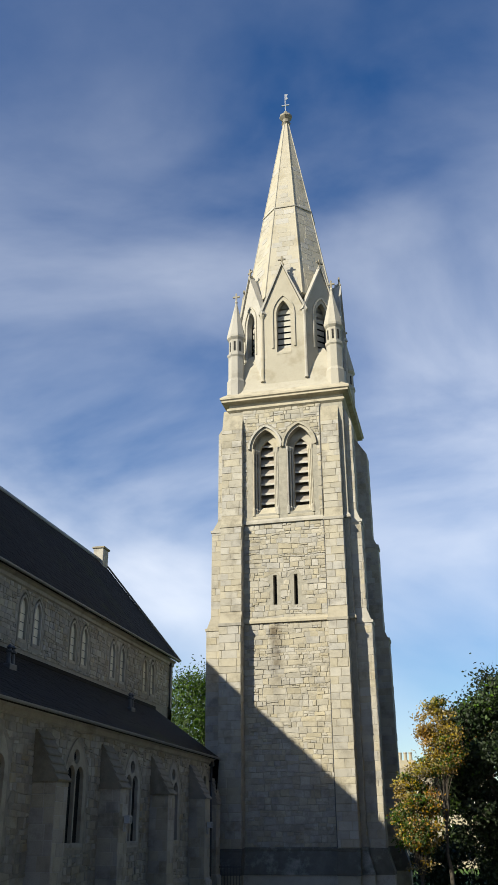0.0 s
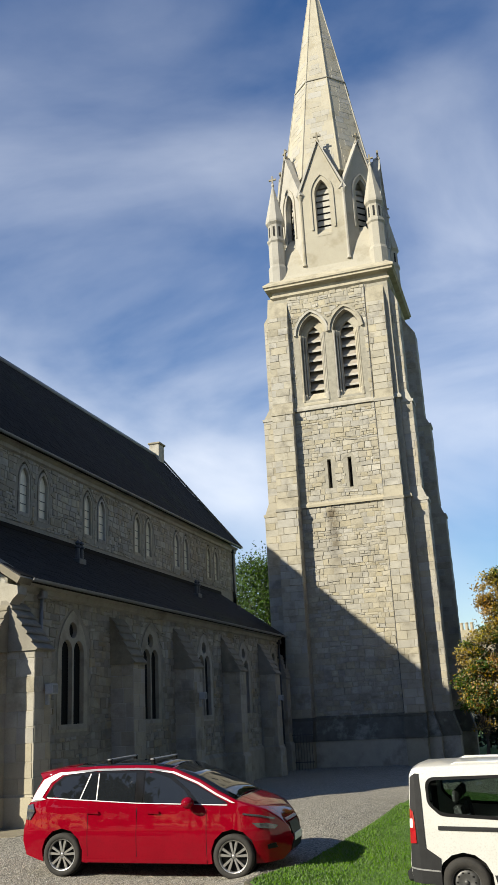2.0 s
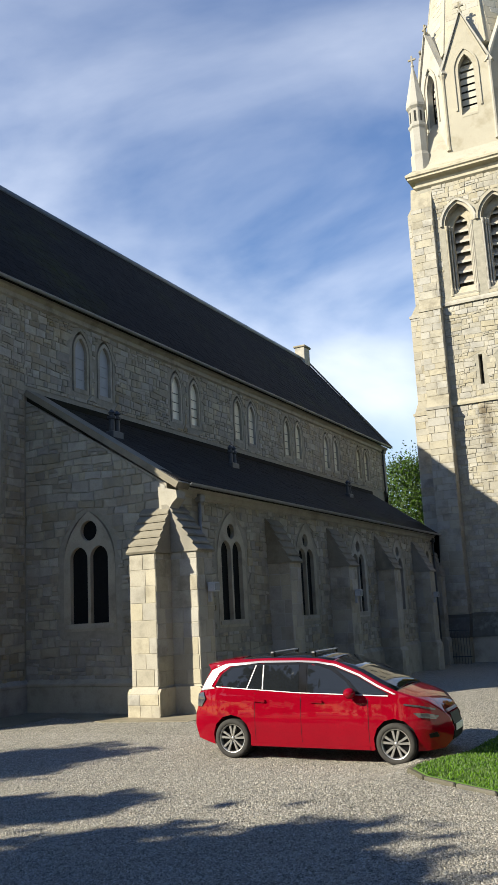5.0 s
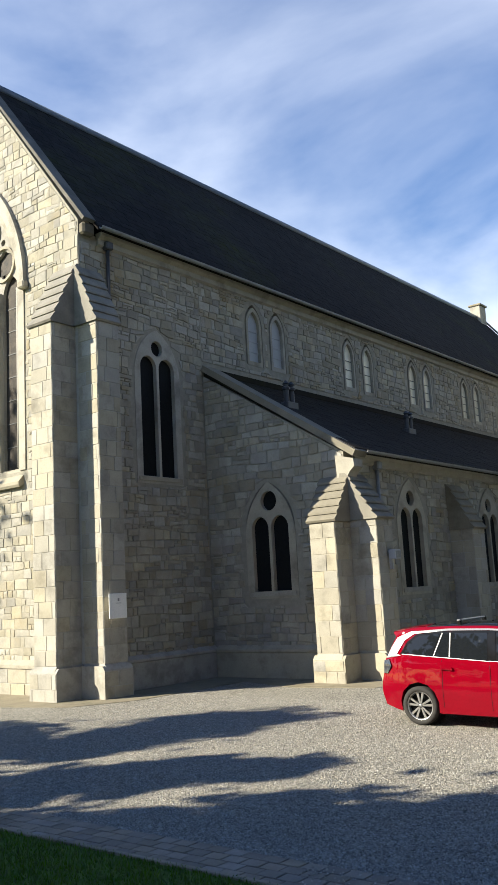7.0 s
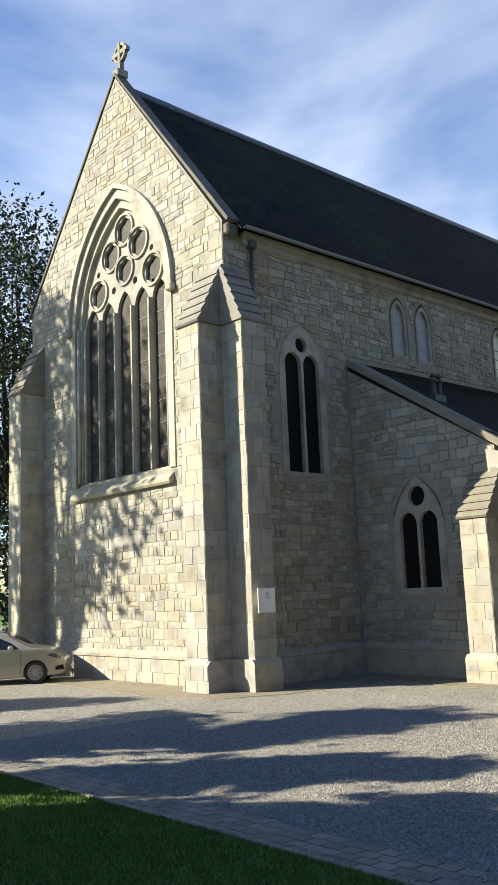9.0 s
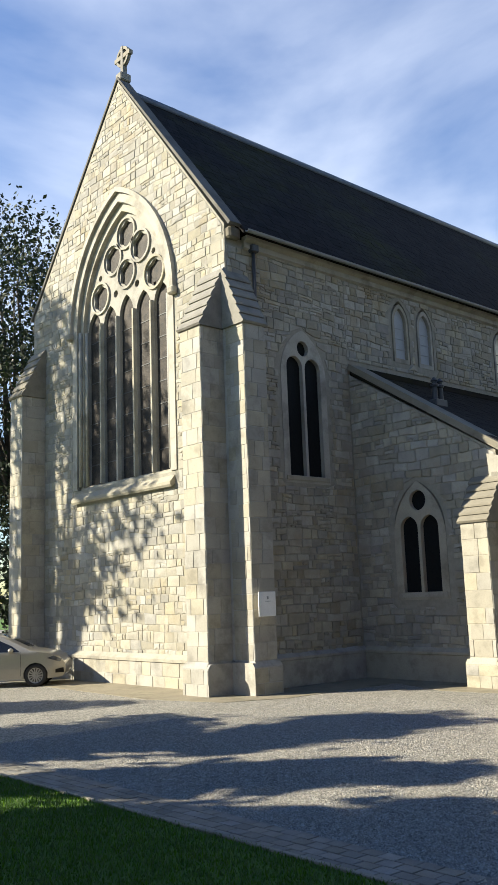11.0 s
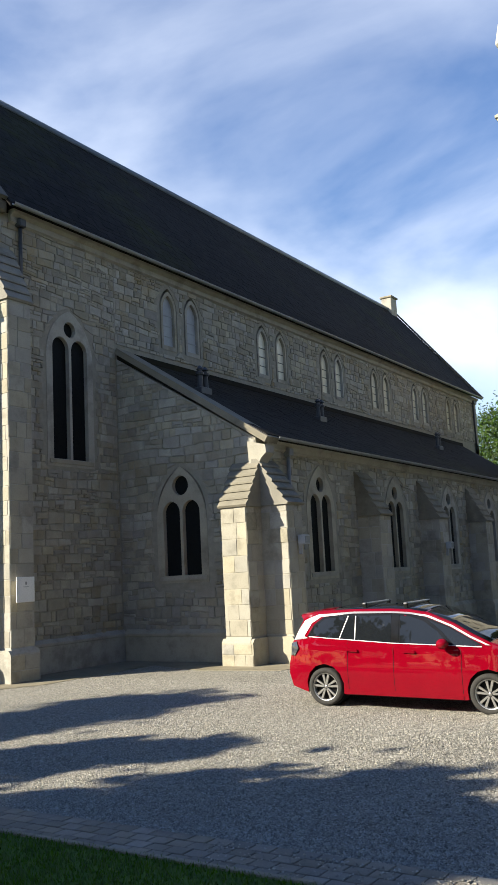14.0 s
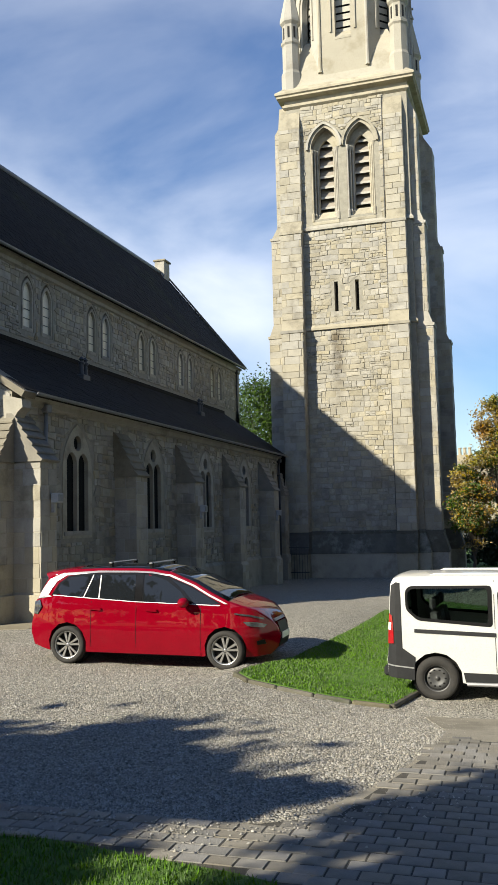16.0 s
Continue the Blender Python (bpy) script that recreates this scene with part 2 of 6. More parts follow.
def raw(name, verts, faces, mat, parent=None, label=""):
    mesh = bpy.data.meshes.new(name)
    mesh.from_pydata(verts, [], faces)
    return link_mesh(name, mesh, mat, parent, label)


def thing(name, label, category, group="", kind="", at=None):
    """An Empty that carries parts; with at, it stands there and its parts are given in world metres."""
    ob = tagged(new(name), label, category, group, kind)
    if at:
        ob.location, ob["base"] = at, 1
    return ob


def box(bm, x0, x1, y0, y1, z0, z1, bevel=0.0):
    v = [bm.verts.new(p) for p in ((x0, y0, z0), (x1, y0, z0), (x1, y1, z0), (x0, y1, z0), (x0, y0, z1), (x1, y0, z1), (x1, y1, z1), (x0, y1, z1))]
    f = [bm.faces.new([v[i] for i in q]) for q in ((0, 3, 2, 1), (4, 5, 6, 7), (0, 1, 5, 4), (1, 2, 6, 5), (2, 3, 7, 6), (3, 0, 4, 7))]
    if bevel:
        edges = list({e for q in f for e in q.edges})
        bmesh.ops.bevel(bm, geom=edges, offset=bevel, segments=1, affect="EDGES")
    return v


def boxed(name, x0, x1, y0, y1, z0, z1, mat, parent=None, label="", bevel=0.012):
    bm = bmesh.new()
    box(bm, x0, x1, y0, y1, z0, z1, bevel)
    return part(name, bm, mat, parent, label)


def prism(bm, profile, at0, at1, put):
    """A closed profile of (a, b) carried from at0 to at1; put(a, b, c) gives the place."""
    r0 = [bm.verts.new(put(a, b, at0)) for a, b in profile]
    r1 = [bm.verts.new(put(a, b, at1)) for a, b in profile]
    n = len(profile)
    bm.faces.new(r0)
    bm.faces.new(r1[::-1])
    for i in range(n):
        bm.faces.new((r0[i], r1[i], r1[(i + 1) % n], r0[(i + 1) % n]))


def tube(bm, pts, radii, sides=8, cap=True):
    rings = []
    pts = [Vector(p) for p in pts]
    for i, p in enumerate(pts):
        way = (pts[min(i + 1, len(pts) - 1)] - pts[max(i - 1, 0)]).normalized()
        a = way.cross(Vector((0, 0, 1)) if abs(way.z) < 0.9 else Vector((1, 0, 0))).normalized()
        b = way.cross(a)
        r = radii[i] if isinstance(radii, (list, tuple)) else radii
        rings.append([bm.verts.new(p + r * (math.cos(2 * math.pi * k / sides) * a + math.sin(2 * math.pi * k / sides) * b)) for k in range(sides)])
    for r0, r1 in zip(rings, rings[1:]):
        for k in range(sides):
            bm.faces.new((r0[k], r0[(k + 1) % sides], r1[(k + 1) % sides], r1[k]))
    if cap:
        bm.faces.new(rings[0])
        bm.faces.new(rings[-1][::-1])


def lathe(bm, profile, centre, sides=12, turn=0.0, squash=1.0):
    """profile of (radius, z) round a vertical axis at centre."""
    rings = []
    for r, z in profile:
        rings.append([bm.verts.new((centre[0] + r * math.cos(turn + 2 * math.pi * k / sides), centre[1] + squash * r * math.sin(turn + 2 * math.pi * k / sides), z)) for k in range(sides)])
    for r0, r1 in zip(rings, rings[1:]):
        for k in range(sides):
            bm.faces.new((r0[k], r0[(k + 1) % sides], r1[(k + 1) % sides], r1[k]))
    bm.faces.new(rings[0][::-1])
    bm.faces.new(rings[-1])


def arch(c, half, bottom, spring, apex, n=9):
    """The outline of an opening with a two-centred pointed head, from bottom left round to bottom right."""
    h = apex - spring
    k = (h * h - half * half) / (2 * half)
    r = half + k
    top = math.atan2(h, k)
    right = [(c - k + r * math.cos(top * i / n), spring + r * math.sin(top * i / n)) for i in range(n + 1)]
    left = [(2 * c - x, z) for x, z in right]
    out = left[:-1] + right[::-1]
    if bottom is not None and bottom < spring:
        out = [(c - half, bottom)] + out + [(c + half, bottom)]
    return out


def circle(cx, cz, r, n=16):
    return [(cx + r * math.cos(2 * math.pi * i / n), cz + r * math.sin(2 * math.pi * i / n)) for i in range(n)]


def foil(cx, cz, r, lobes=4, n=28, dent=0.16, turn=0.0):
    out = []
    for i in range(n):
        a = 2 * math.pi * i / n
        k = r * (1 - dent * (0.5 + 0.5 * math.cos(lobes * (a + turn))))
        out.append((cx + k * math.cos(a), cz + k * math.sin(a)))
    return out


def plate(bm, outer, holes, put, d0, d1):
    """A flat plate with holes in the (u, v) plane, from depth d0 to d1; put(u, v, d) gives the place."""
    loops = [outer] + list(holes)
    front, edges = [], []
    tmp = bmesh.new()
    for lp in loops:
        vs = [tmp.verts.new((u, v, 0)) for u, v in lp]
        for i in range(len(vs)):
            tmp.edges.new((vs[i], vs[(i + 1) % len(vs)]))
    bmesh.ops.triangle_fill(tmp, use_beauty=True, use_dissolve=False, edges=list(tmp.edges), normal=(0, 0, 1))
    tmp.verts.index_update()
    a = [bm.verts.new(put(v.co.x, v.co.y, d0)) for v in tmp.verts]
    b = [bm.verts.new(put(v.co.x, v.co.y, d1)) for v in tmp.verts]
    for f in tmp.faces:
        ids = [v.index for v in f.verts]
        bm.faces.new([a[i] for i in ids])
        bm.faces.new([b[i] for i in ids][::-1])
    k = 0
    for lp in loops:
        n = len(lp)
        for i in range(n):
            p, q = k + i, k + (i + 1) % n
            bm.faces.new((a[p], a[q], b[q], b[p]))
        k += n
    tmp.free()


def band(bm, line, width, put, d0, d1):
    """A strip of even width that follows an open line on its outer side."""
    out = []
    for i, p in enumerate(line):
        a, b = line[max(i - 1, 0)], line[min(i + 1, len(line) - 1)]
        dx, dz = b[0] - a[0], b[1] - a[1]
        s = math.hypot(dx, dz) or 1
        out.append((p[0] - dz / s * width, p[1] + dx / s * width))
    n = len(line)
    ring = [[bm.verts.new(put(*q, d)) for q in row] for row, d in ((line, d0), (out, d0), (out, d1), (line, d1))]
    for i in range(n - 1):
        for r in range(4):
            bm.faces.new((ring[r][i], ring[r][i + 1], ring[(r + 1) % 4][i + 1], ring[(r + 1) % 4][i]))
    for i in (0, n - 1):
        bm.faces.new([ring[r][i] for r in range(4)])


def within(poly, x, y):
    hit = False
    for i in range(len(poly)):
        (x1, y1), (x2, y2) = poly[i], poly[i - 1]
        if (y1 > y) != (y2 > y) and x < (x2 - x1) * (y - y1) / (y2 - y1) + x1:
            hit = not hit
    return hit


def masonry(parent, mat, put, region, holes, courses, lengths, singles=0, seed=1, jitter=0.02, gap=0.010, proud=(0.012, 0.04), split=0.0, face=0.02):
    """Stones laid in courses over a region; each has its own edges. The lowest ones are objects of their own, the rest one mesh."""
    rng = random.Random(seed)
    us, vs = [p[0] for p in region], [p[1] for p in region]
    u0, u1, v0, v1 = min(us), max(us), min(vs), max(vs)
    stones = []
    v = v0
    while v < v1 - 0.05:
        h = rng.uniform(*courses)
        if v + h > v1 - 0.08:
            h = v1 - v
        u = u0 - rng.uniform(0, lengths[0]) * (1 if jitter > 0 else 0.5)
        while u < u1:
            w = rng.uniform(*lengths)
            a, b = max(u, u0), min(u + w, u1)
            u += w
            if b - a < 0.07:
                continue
            cells = [(a, b, v, v + h)]
            if rng.random() < split and h > 0.2:
                s = v + h * rng.uniform(0.35, 0.65)
                cells = [(a, b, v, s), (a, b, s, v + h)]
            for (p, q, r, s) in cells:
                j = [rng.uniform(-jitter, jitter) for _ in range(8)]
                stones.append(((p + gap + j[0], r + gap + j[1]), (q - gap + j[2], r + gap + j[3]), (q - gap + j[4], s - gap + j[5]), (p + gap + j[6], s - gap + j[7])))
        v += h
    kept = []
    for st in stones:
        c = (sum(p[0] for p in st) / 4, sum(p[1] for p in st) / 4)
        if all(within(region, c[0] + (p[0] - c[0]) * 0.97, c[1] + (p[1] - c[1]) * 0.97) for p in st) and not any(within(hl, *p) for hl in holes for p in (*st, c)):
            kept.append((st, rng.uniform(*proud), c))
    quads = ((4, 5, 6, 7), (0, 1, 5, 4), (1, 2, 6, 5), (2, 3, 7, 6), (3, 0, 4, 7))

    def shape(st, d, c):
        k = [(p[0] + (c[0] - p[0]) * min(0.3, face / (abs(c[0] - p[0]) + 1e-6)), p[1] + (c[1] - p[1]) * min(0.3, face / (abs(c[1] - p[1]) + 1e-6))) for p in st]
        return [put(*p, -0.004) for p in st] + [put(*p, d) for p in k]

    for st, d, c in kept[:singles]:
        raw("stone", shape(st, d, c), quads, mat, parent)
    verts, faces = [], []
    for st, d, c in kept[singles:]:
        n = len(verts)
        verts += shape(st, d, c)
        faces += [tuple(n + i for i in q) for q in quads]
    if verts:
        tagged(raw("stonework", verts, faces, mat, parent), kind="stuff")


def rubble(parent, mat, put, region, holes, size, singles, seed, gap=0.007, proud=(0.008, 0.036), face=0.016):
    """Roughly squared stones in wandering courses that fill a convex region (anticlockwise) round the holes; each has a rock face."""
    rng = random.Random(seed)
    us, vs = [p[0] for p in region], [p[1] for p in region]
    u0, u1, v0, v1 = min(us), max(us), min(vs), max(vs)

    def clip(poly, nx, ny, c):
        out = []
        for k in range(len(poly)):
            p, q = poly[k - 1], poly[k]
            dp, dq = p[0] * nx + p[1] * ny - c, q[0] * nx + q[1] * ny - c
            if (dp > 0) != (dq > 0):
                w = dp / (dp - dq)
                out.append((p[0] + (q[0] - p[0]) * w, p[1] + (q[1] - p[1]) * w))
            if dq <= 0:
                out.append(q)
        return out

    def bed_line(v):
        a, b, c, d = rng.uniform(0.9, 1.6), rng.uniform(2.2, 3.6), rng.uniform(0, 6.3), rng.uniform(0, 6.3)
        return lambda u: v + size * (0.10 * math.sin(a * u + c) + 0.07 * math.sin(b * u + d))

    cells = []
    v = v0 - 0.05
    low = bed_line(v)
    while v < v1 + 0.05:
        h = size * rng.uniform(0.50, 0.92)
        high = bed_line(v + h)
        u = u0 - rng.uniform(0, size)
        while u < u1:
            w = size * rng.choice((0.55, 0.8, 1.0, 1.2, 1.5, 1.9)) * rng.uniform(0.85, 1.15)
            tilt = size * rng.uniform(-0.07, 0.07)
            a, b = u, u + w
            cut = rng.random()
            if cut < 0.22 and w > size * 0.9:
                k = rng.uniform(0.38, 0.62)
                mid = lambda x, k=k, low=low, high=high: low(x) * (1 - k) + high(x) * k
                m = a + w * rng.uniform(0.35, 0.65)
                cells += [(a, m, low, mid), (m, b, low, mid), (a, b, mid, high)] if cut < 0.11 else [(a, b, low, mid), (a, m, mid, high), (m, b, mid, high)]
            else:
                cells.append((a, b + tilt * 0.3, low, high))
            u += w
        low, v = high, v + h
    stones = []
    for a, b, f, g in cells:
        j = [rng.uniform(-0.05, 0.05) * size for _ in range(12)]
        m = (a + b) / 2 + j[8]
        poly = [(a + j[0], f(a) + j[1] * 0.5), (m, f(m) + j[9] * 0.6), (b + j[2], f(b) + j[3] * 0.5), (b + j[10] * 0.6, (f(b) + g(b)) / 2), (b + j[4], g(b) + j[5] * 0.5), (m, g(m) + j[11] * 0.6), (a + j[6], g(a) + j[7] * 0.5), (a + j[9] * 0.6, (f(a) + g(a)) / 2)]
        for k in range(len(region)):
            (x0, y0), (x1, y1) = region[k], region[(k + 1) % len(region)]
            if poly:
                poly = clip(poly, y1 - y0, x0 - x1, (y1 - y0) * x0 + (x0 - x1) * y0)
        poly = [q for q in poly if not any(within(h, *q) for h in holes)]
        if len(poly) < 3:
            continue
        c = (sum(q[0] for q in poly) / len(poly), sum(q[1] for q in poly) / len(poly))
        area = sum(poly[k - 1][0] * poly[k][1] - poly[k][0] * poly[k - 1][1] for k in range(len(poly))) / 2
        if abs(area) < 0.004 or any(within(h, *c) for h in holes):
            continue
        stones.append((c, poly, rng.uniform(*proud), rng.uniform(-0.004, 0.016), (rng.uniform(-0.3, 0.3), rng.uniform(-0.3, 0.3))))
    stones.sort(key=lambda q: round(q[0][1] * 3))

    def shape(c, poly, d, boss, off, n0):
        low_, high_ = [], []
        r0 = min(math.hypot(q[0] - c[0], q[1] - c[1]) for q in poly)
        for q in poly:
            r = math.hypot(q[0] - c[0], q[1] - c[1]) + 1e-6
            k0, k1 = max(0.5, 1 - gap / r), max(0.4, 1 - (gap + face) / r)
            low_.append((c[0] + (q[0] - c[0]) * k0, c[1] + (q[1] - c[1]) * k0))
            high_.append((c[0] + (q[0] - c[0]) * k1, c[1] + (q[1] - c[1]) * k1))
        n = len(poly)
        vs_ = [put(*q, -0.004) for q in low_] + [put(*q, d) for q in high_] + [put(c[0] + off[0] * r0, c[1] + off[1] * r0, d + boss)]
        fs = [(n0 + n + k, n0 + n + (k + 1) % n, n0 + 2 * n) for k in range(n)] + [(n0 + k, n0 + (k + 1) % n, n0 + n + (k + 1) % n, n0 + n + k) for k in range(n)]
        return vs_, fs

    for st in stones[:singles]:
        raw("stone", *shape(*st, 0), mat, parent)
    verts, faces = [], []
    for st in stones[singles:]:
        a, b = shape(*st, len(verts))
        verts += a
        faces += b
    if verts:
        tagged(raw("stonework", verts, faces, mat, parent), kind="stuff")


def step(a, b, x):
    k = min(max((x - a) / (b - a), 0), 1)
    return k * k * (3 - 2 * k)


def ground_z(x, y):
    dip = 0.135 * step(-9.6, -5.2, x) * (1 - step(-4.7, -4.15, x)) * step(11.0, 13.2, y) * (1 - step(17.0, 20.0, y))
    return -max(0.62 * step(20, 42, y), 0.40 * step(-5, -1, x) * step(8, 13, y), dip)


# ---------------------------------------------------------------- church
GY, NX, EY, AX = 14.2, -16.6, 18.8, -11.95      # gable front, nave side wall, aisle end wall, aisle side wall
RX, RZ, EAVE, EAST = -21.45, 18.2, 11.83, 51.0  # ridge, eaves, far end of the nave
church = thing("church", "grey and cream rubble stone gothic church with slate roofs", "church", at=(-21.4, 32, 0))


def on_gable(u, v, d):
    return (u, GY - d, v)


def on_nave(u, v, d):
    return (NX + d, u, v)


def on_end(u, v, d):
    return (u, EY - d, v)


def on_aisle(u, v, d):
    return (AX + d, u, v)


def wall(name, parent, put, outline, holes, thick=0.7, mat=None, label=""):
    bm = bmesh.new()
    plate(bm, outline, holes, put, 0, -thick)
    return part(name, bm, mat or MORTAR, parent, label)


def two_light_window(parent, put, c, sill, head, eye_z, top, half=0.62, eye_r=0.24, stone=ASHLAR):
    """Two cusped lancets under a round eye in a plate of dressed stone."""
    outer = arch(c, half + 0.22, sill - 0.20, head - 0.55, top + 0.18)
    lights = []
    for s in (-1, 1):
        lights.append(arch(c + s * (half / 2 + 0.02), half / 2 - 0.025, sill, head - 0.32, head, 6))
    bm = bmesh.new()
    plate(bm, outer, lights + [circle(c, eye_z, eye_r, 18)], put, 0.014, -0.24)
    win = part("window", bm, stone, parent, "pair of dark lancets under a round eye in dressed stone")
    for s in (-1, 1):
        x = c + s * (half / 2 + 0.02)
        g = bmesh.new()
        prism(g, [(x - half / 2 + 0.03, sill - 0.02), (x + half / 2 - 0.03, sill - 0.02), (x + half / 2 - 0.03, head + 0.02), (x - half / 2 + 0.03, head + 0.02)], -0.11, -0.13, put)
        part("pane", g, GLASS, win)
    g = bmesh.new()
    prism(g, circle(c, eye_z, eye_r + 0.02, 14), -0.115, -0.135, put)
    part("pane", g, GLASS, win)
    g = bmesh.new()
    prism(g, [(c - half - 0.16, sill - 0.13), (c + half + 0.16, sill - 0.13), (c + half + 0.16, sill - 0.02), (c - half - 0.16, sill - 0.02)], 0.045, -0.1, put)
    part("sill", g, stone, win)
    return outer


def single_light(parent, put, c, sill, top, half, pane, surround=0.09):
    outer = arch(c, half + surround, sill - 0.14, top - half * 1.6, top + surround * 1.5, 6)
    bm = bmesh.new()
    plate(bm, outer, [arch(c, half, sill, top - half * 1.7, top, 7)], put, 0.014, -0.16)
    win = part("window", bm, ASHLAR, parent, "narrow pointed clerestory light in dressed stone")
    g = bmesh.new()
    prism(g, arch(c, half + 0.02, sill - 0.02, top - half * 1.7, top + 0.02, 6), -0.10, -0.12, put)
    part("pane", g, pane, win)
    for i in range(1, 4):
        z = sill + (top - sill - 0.3) * i / 4
        g = bmesh.new()
        prism(g, [(c - half, z - 0.012), (c + half, z - 0.012), (c + half, z + 0.012), (c - half, z + 0.012)], -0.08, -0.10, put)
        part("glazing_bar", g, BOARD if pane is BOARD else IRON, win)
    return outer


def stepped_cap(p, z0, z1, steps=6, lip=0.05):
    """Profile (out, z) of a weathered buttress head that steps back from p at z0 to the wall at z1."""
    out = []
    for i in range(steps):
        a0, a1 = p * (1 - i / steps), p * (1 - (i + 1) / steps)
        z, zn = z0 + (z1 - z0) * i / steps, z0 + (z1 - z0) * (i + 1) / steps
        out.append((a0 + lip + 0.035 * (i > 0), z))
        out.append((a0 + lip + 0.030, z + 0.05))
        out.append((a1 + lip - 0.005, zn))
    out.append((0, z1))
    out.append((-0.1, z1))
    out.append((-0.1, z0))
    return out


def buttress(parent, put, a, b, p, cap0, cap1, base=-0.7, plinth=0.75, seed=1, sides=(True, True), singles=12, label="ashlar buttress with stepped weathered head", mat=None):
    """put(u, v, d): along the wall, up, out of the wall. It stands from u = a to b and p out of the wall."""
    mat = mat or ASHLAR
    bm = bmesh.new()
    prism(bm, [(-0.1, base), (p + 0.09, base), (p + 0.09, plinth - 0.10), (p, plinth + 0.04), (p, cap0 + 0.01), (-0.1, cap0 + 0.01)], a, b, lambda o, z, u: put(u, z, o))
    body = part("buttress", bm, mat, parent, label)
    bm = bmesh.new()
    prism(bm, [(-0.05, base), (p + 0.088, base), (p + 0.088, plinth - 0.10), (p + 0.01, plinth), (-0.05, plinth)], a - 0.085, b + 0.085, lambda o, z, u: put(u, z, o))
    part("plinth", bm, mat, body)
    bm = bmesh.new()
    prism(bm, stepped_cap(p, cap0, cap1), a - 0.06, b + 0.06, lambda o, z, u: put(u, z, o))
    part("cap", bm, COPING, body, "weathered stepped stone cap")
    w = b - a
    masonry(body, mat, lambda u, v, d: put(u, v, p + 0.088 + d), [(a - 0.085, -0.05), (b + 0.085, -0.05), (b + 0.085, plinth - 0.12), (a - 0.085, plinth - 0.12)], [], (0.30, 0.34), (w * 0.4, w * 0.8), 0, seed + 3, 0.003, 0.005, (0.006, 0.016), 0, 0.01)
    masonry(body, mat, lambda u, v, d: put(u, v, p + d), [(a, plinth + 0.05), (b, plinth + 0.05), (b, cap0), (a, cap0)], [], (0.34, 0.42), (w * 0.42, w * 1.02), singles, seed, 0.003, 0.004, (0.006, 0.014), 0, 0.008)
    for k, (u, s) in enumerate(((a, -1), (b, 1))):
        if sides[k]:
            masonry(body, mat, lambda o, v, d, u=u, s=s: put(u + s * d, v, o), [(0.02, plinth + 0.05), (p, plinth + 0.05), (p, cap0), (0.02, cap0)], [], (0.34, 0.42), (p * 0.45, p * 1.02), 0, seed + 7 + k, 0.003, 0.004, (0.006, 0.014), 0, 0.008)
    return body


# west gable with its great window
WC = -21.57
gable_line = [(-26.95, -0.6), (NX, -0.6), (NX, 12.02), (-21.53, 18.55), (-26.95, 12.15)]
great_hole = arch(WC, 2.45, 5.72, 10.85, 14.48, 14)
gable = wall("gable_wall", church, on_gable, gable_line, [great_hole], 0.4, label="sunlit cream rubble stone gable wall")
quoin = [(NX - 0.52, 10.6), (NX - 0.01, 10.6), (NX - 0.01, 11.62), (NX - 0.30, 11.85), (NX - 0.52, 11.62)]
rubble(gable, RUBBLE, on_gable, [(-26.9, 0.8), (NX - 0.02, 0.8), (NX - 0.02, 11.95), (-21.53, 18.42), (-26.9, 12.08)], [arch(WC, 2.72, 5.3, 10.85, 14.85, 10), quoin], 0.30, 300, 3, 0.005, (0.003, 0.020))
masonry(gable, ASHLAR, on_gable, [(NX - 0.54, 10.6), (NX - 0.008, 10.6), (NX - 0.008, 11.62), (NX - 0.54, 11.62)], [], (0.33, 0.35), (0.3, 0.55), 8, 4, 0.004, 0.005, (0.012, 0.018), 0, 0.008)
boxed("plinth", -26.95, NX + 0.02, GY - 0.12, GY, -0.6, 0.72, ASHLAR, gable, bevel=0.03)
masonry(gable, ASHLAR, lambda u, v, d: on_gable(u, v, 0.12 + d), [(-26.1, -0.05), (-17.52, -0.05), (-17.52, 0.65), (-26.1, 0.65)], [], (0.33, 0.36), (0.4, 0.8), 0, 14, 0.004, 0.005, (0.006, 0.018), 0, 0.008)
bm = bmesh.new()
prism(bm, [(0.02, 0.66), (0.16, 0.66), (0.16, 0.74), (0.02, 0.86)], -26.95, NX, lambda o, z, u: on_gable(u, z, o))
part("string_course", bm, ASHLAR, gable)

bm = bmesh.new()
plate(bm, arch(WC, 2.50, 5.70, 10.85, 14.55, 14), [arch(WC, 2.27, 5.80, 10.85, 14.22, 14)], on_gable, -0.10, -0.42)
great = part("great_window", bm, ASHLAR, gable, "five-light traceried window with stained glass")
bm = bmesh.new()
band(bm, arch(WC, 2.46, 5.75, 10.85, 14.50, 14), 0.26, on_gable, 0.035, -0.05)
part("surround", bm, ASHLAR, great)
bm = bmesh.new()
band(bm, arch(WC, 2.70, None, 10.85, 14.80, 14), 0.15, on_gable, 0.14, -0.02)
part("hood_mould", bm, ASHLAR, great)
for s in (-1, 1):
    boxed("hood_stop", WC + s * 2.78 - 0.14, WC + s * 2.78 + 0.14, GY - 0.2, GY, 10.68, 10.90, ASHLAR, great, bevel=0.04)
    for k, (r, off) in enumerate(((0.07, 2.38), (0.06, 2.22))):
        bm = bmesh.new()
        x = WC + s * off
        tube(bm, [(x, GY + 0.06 + 0.14 * k, 5.85), (x, GY + 0.06 + 0.14 * k, 10.85)], r, 8)
        part("shaft", bm, ASHLAR, great, smooth=True)
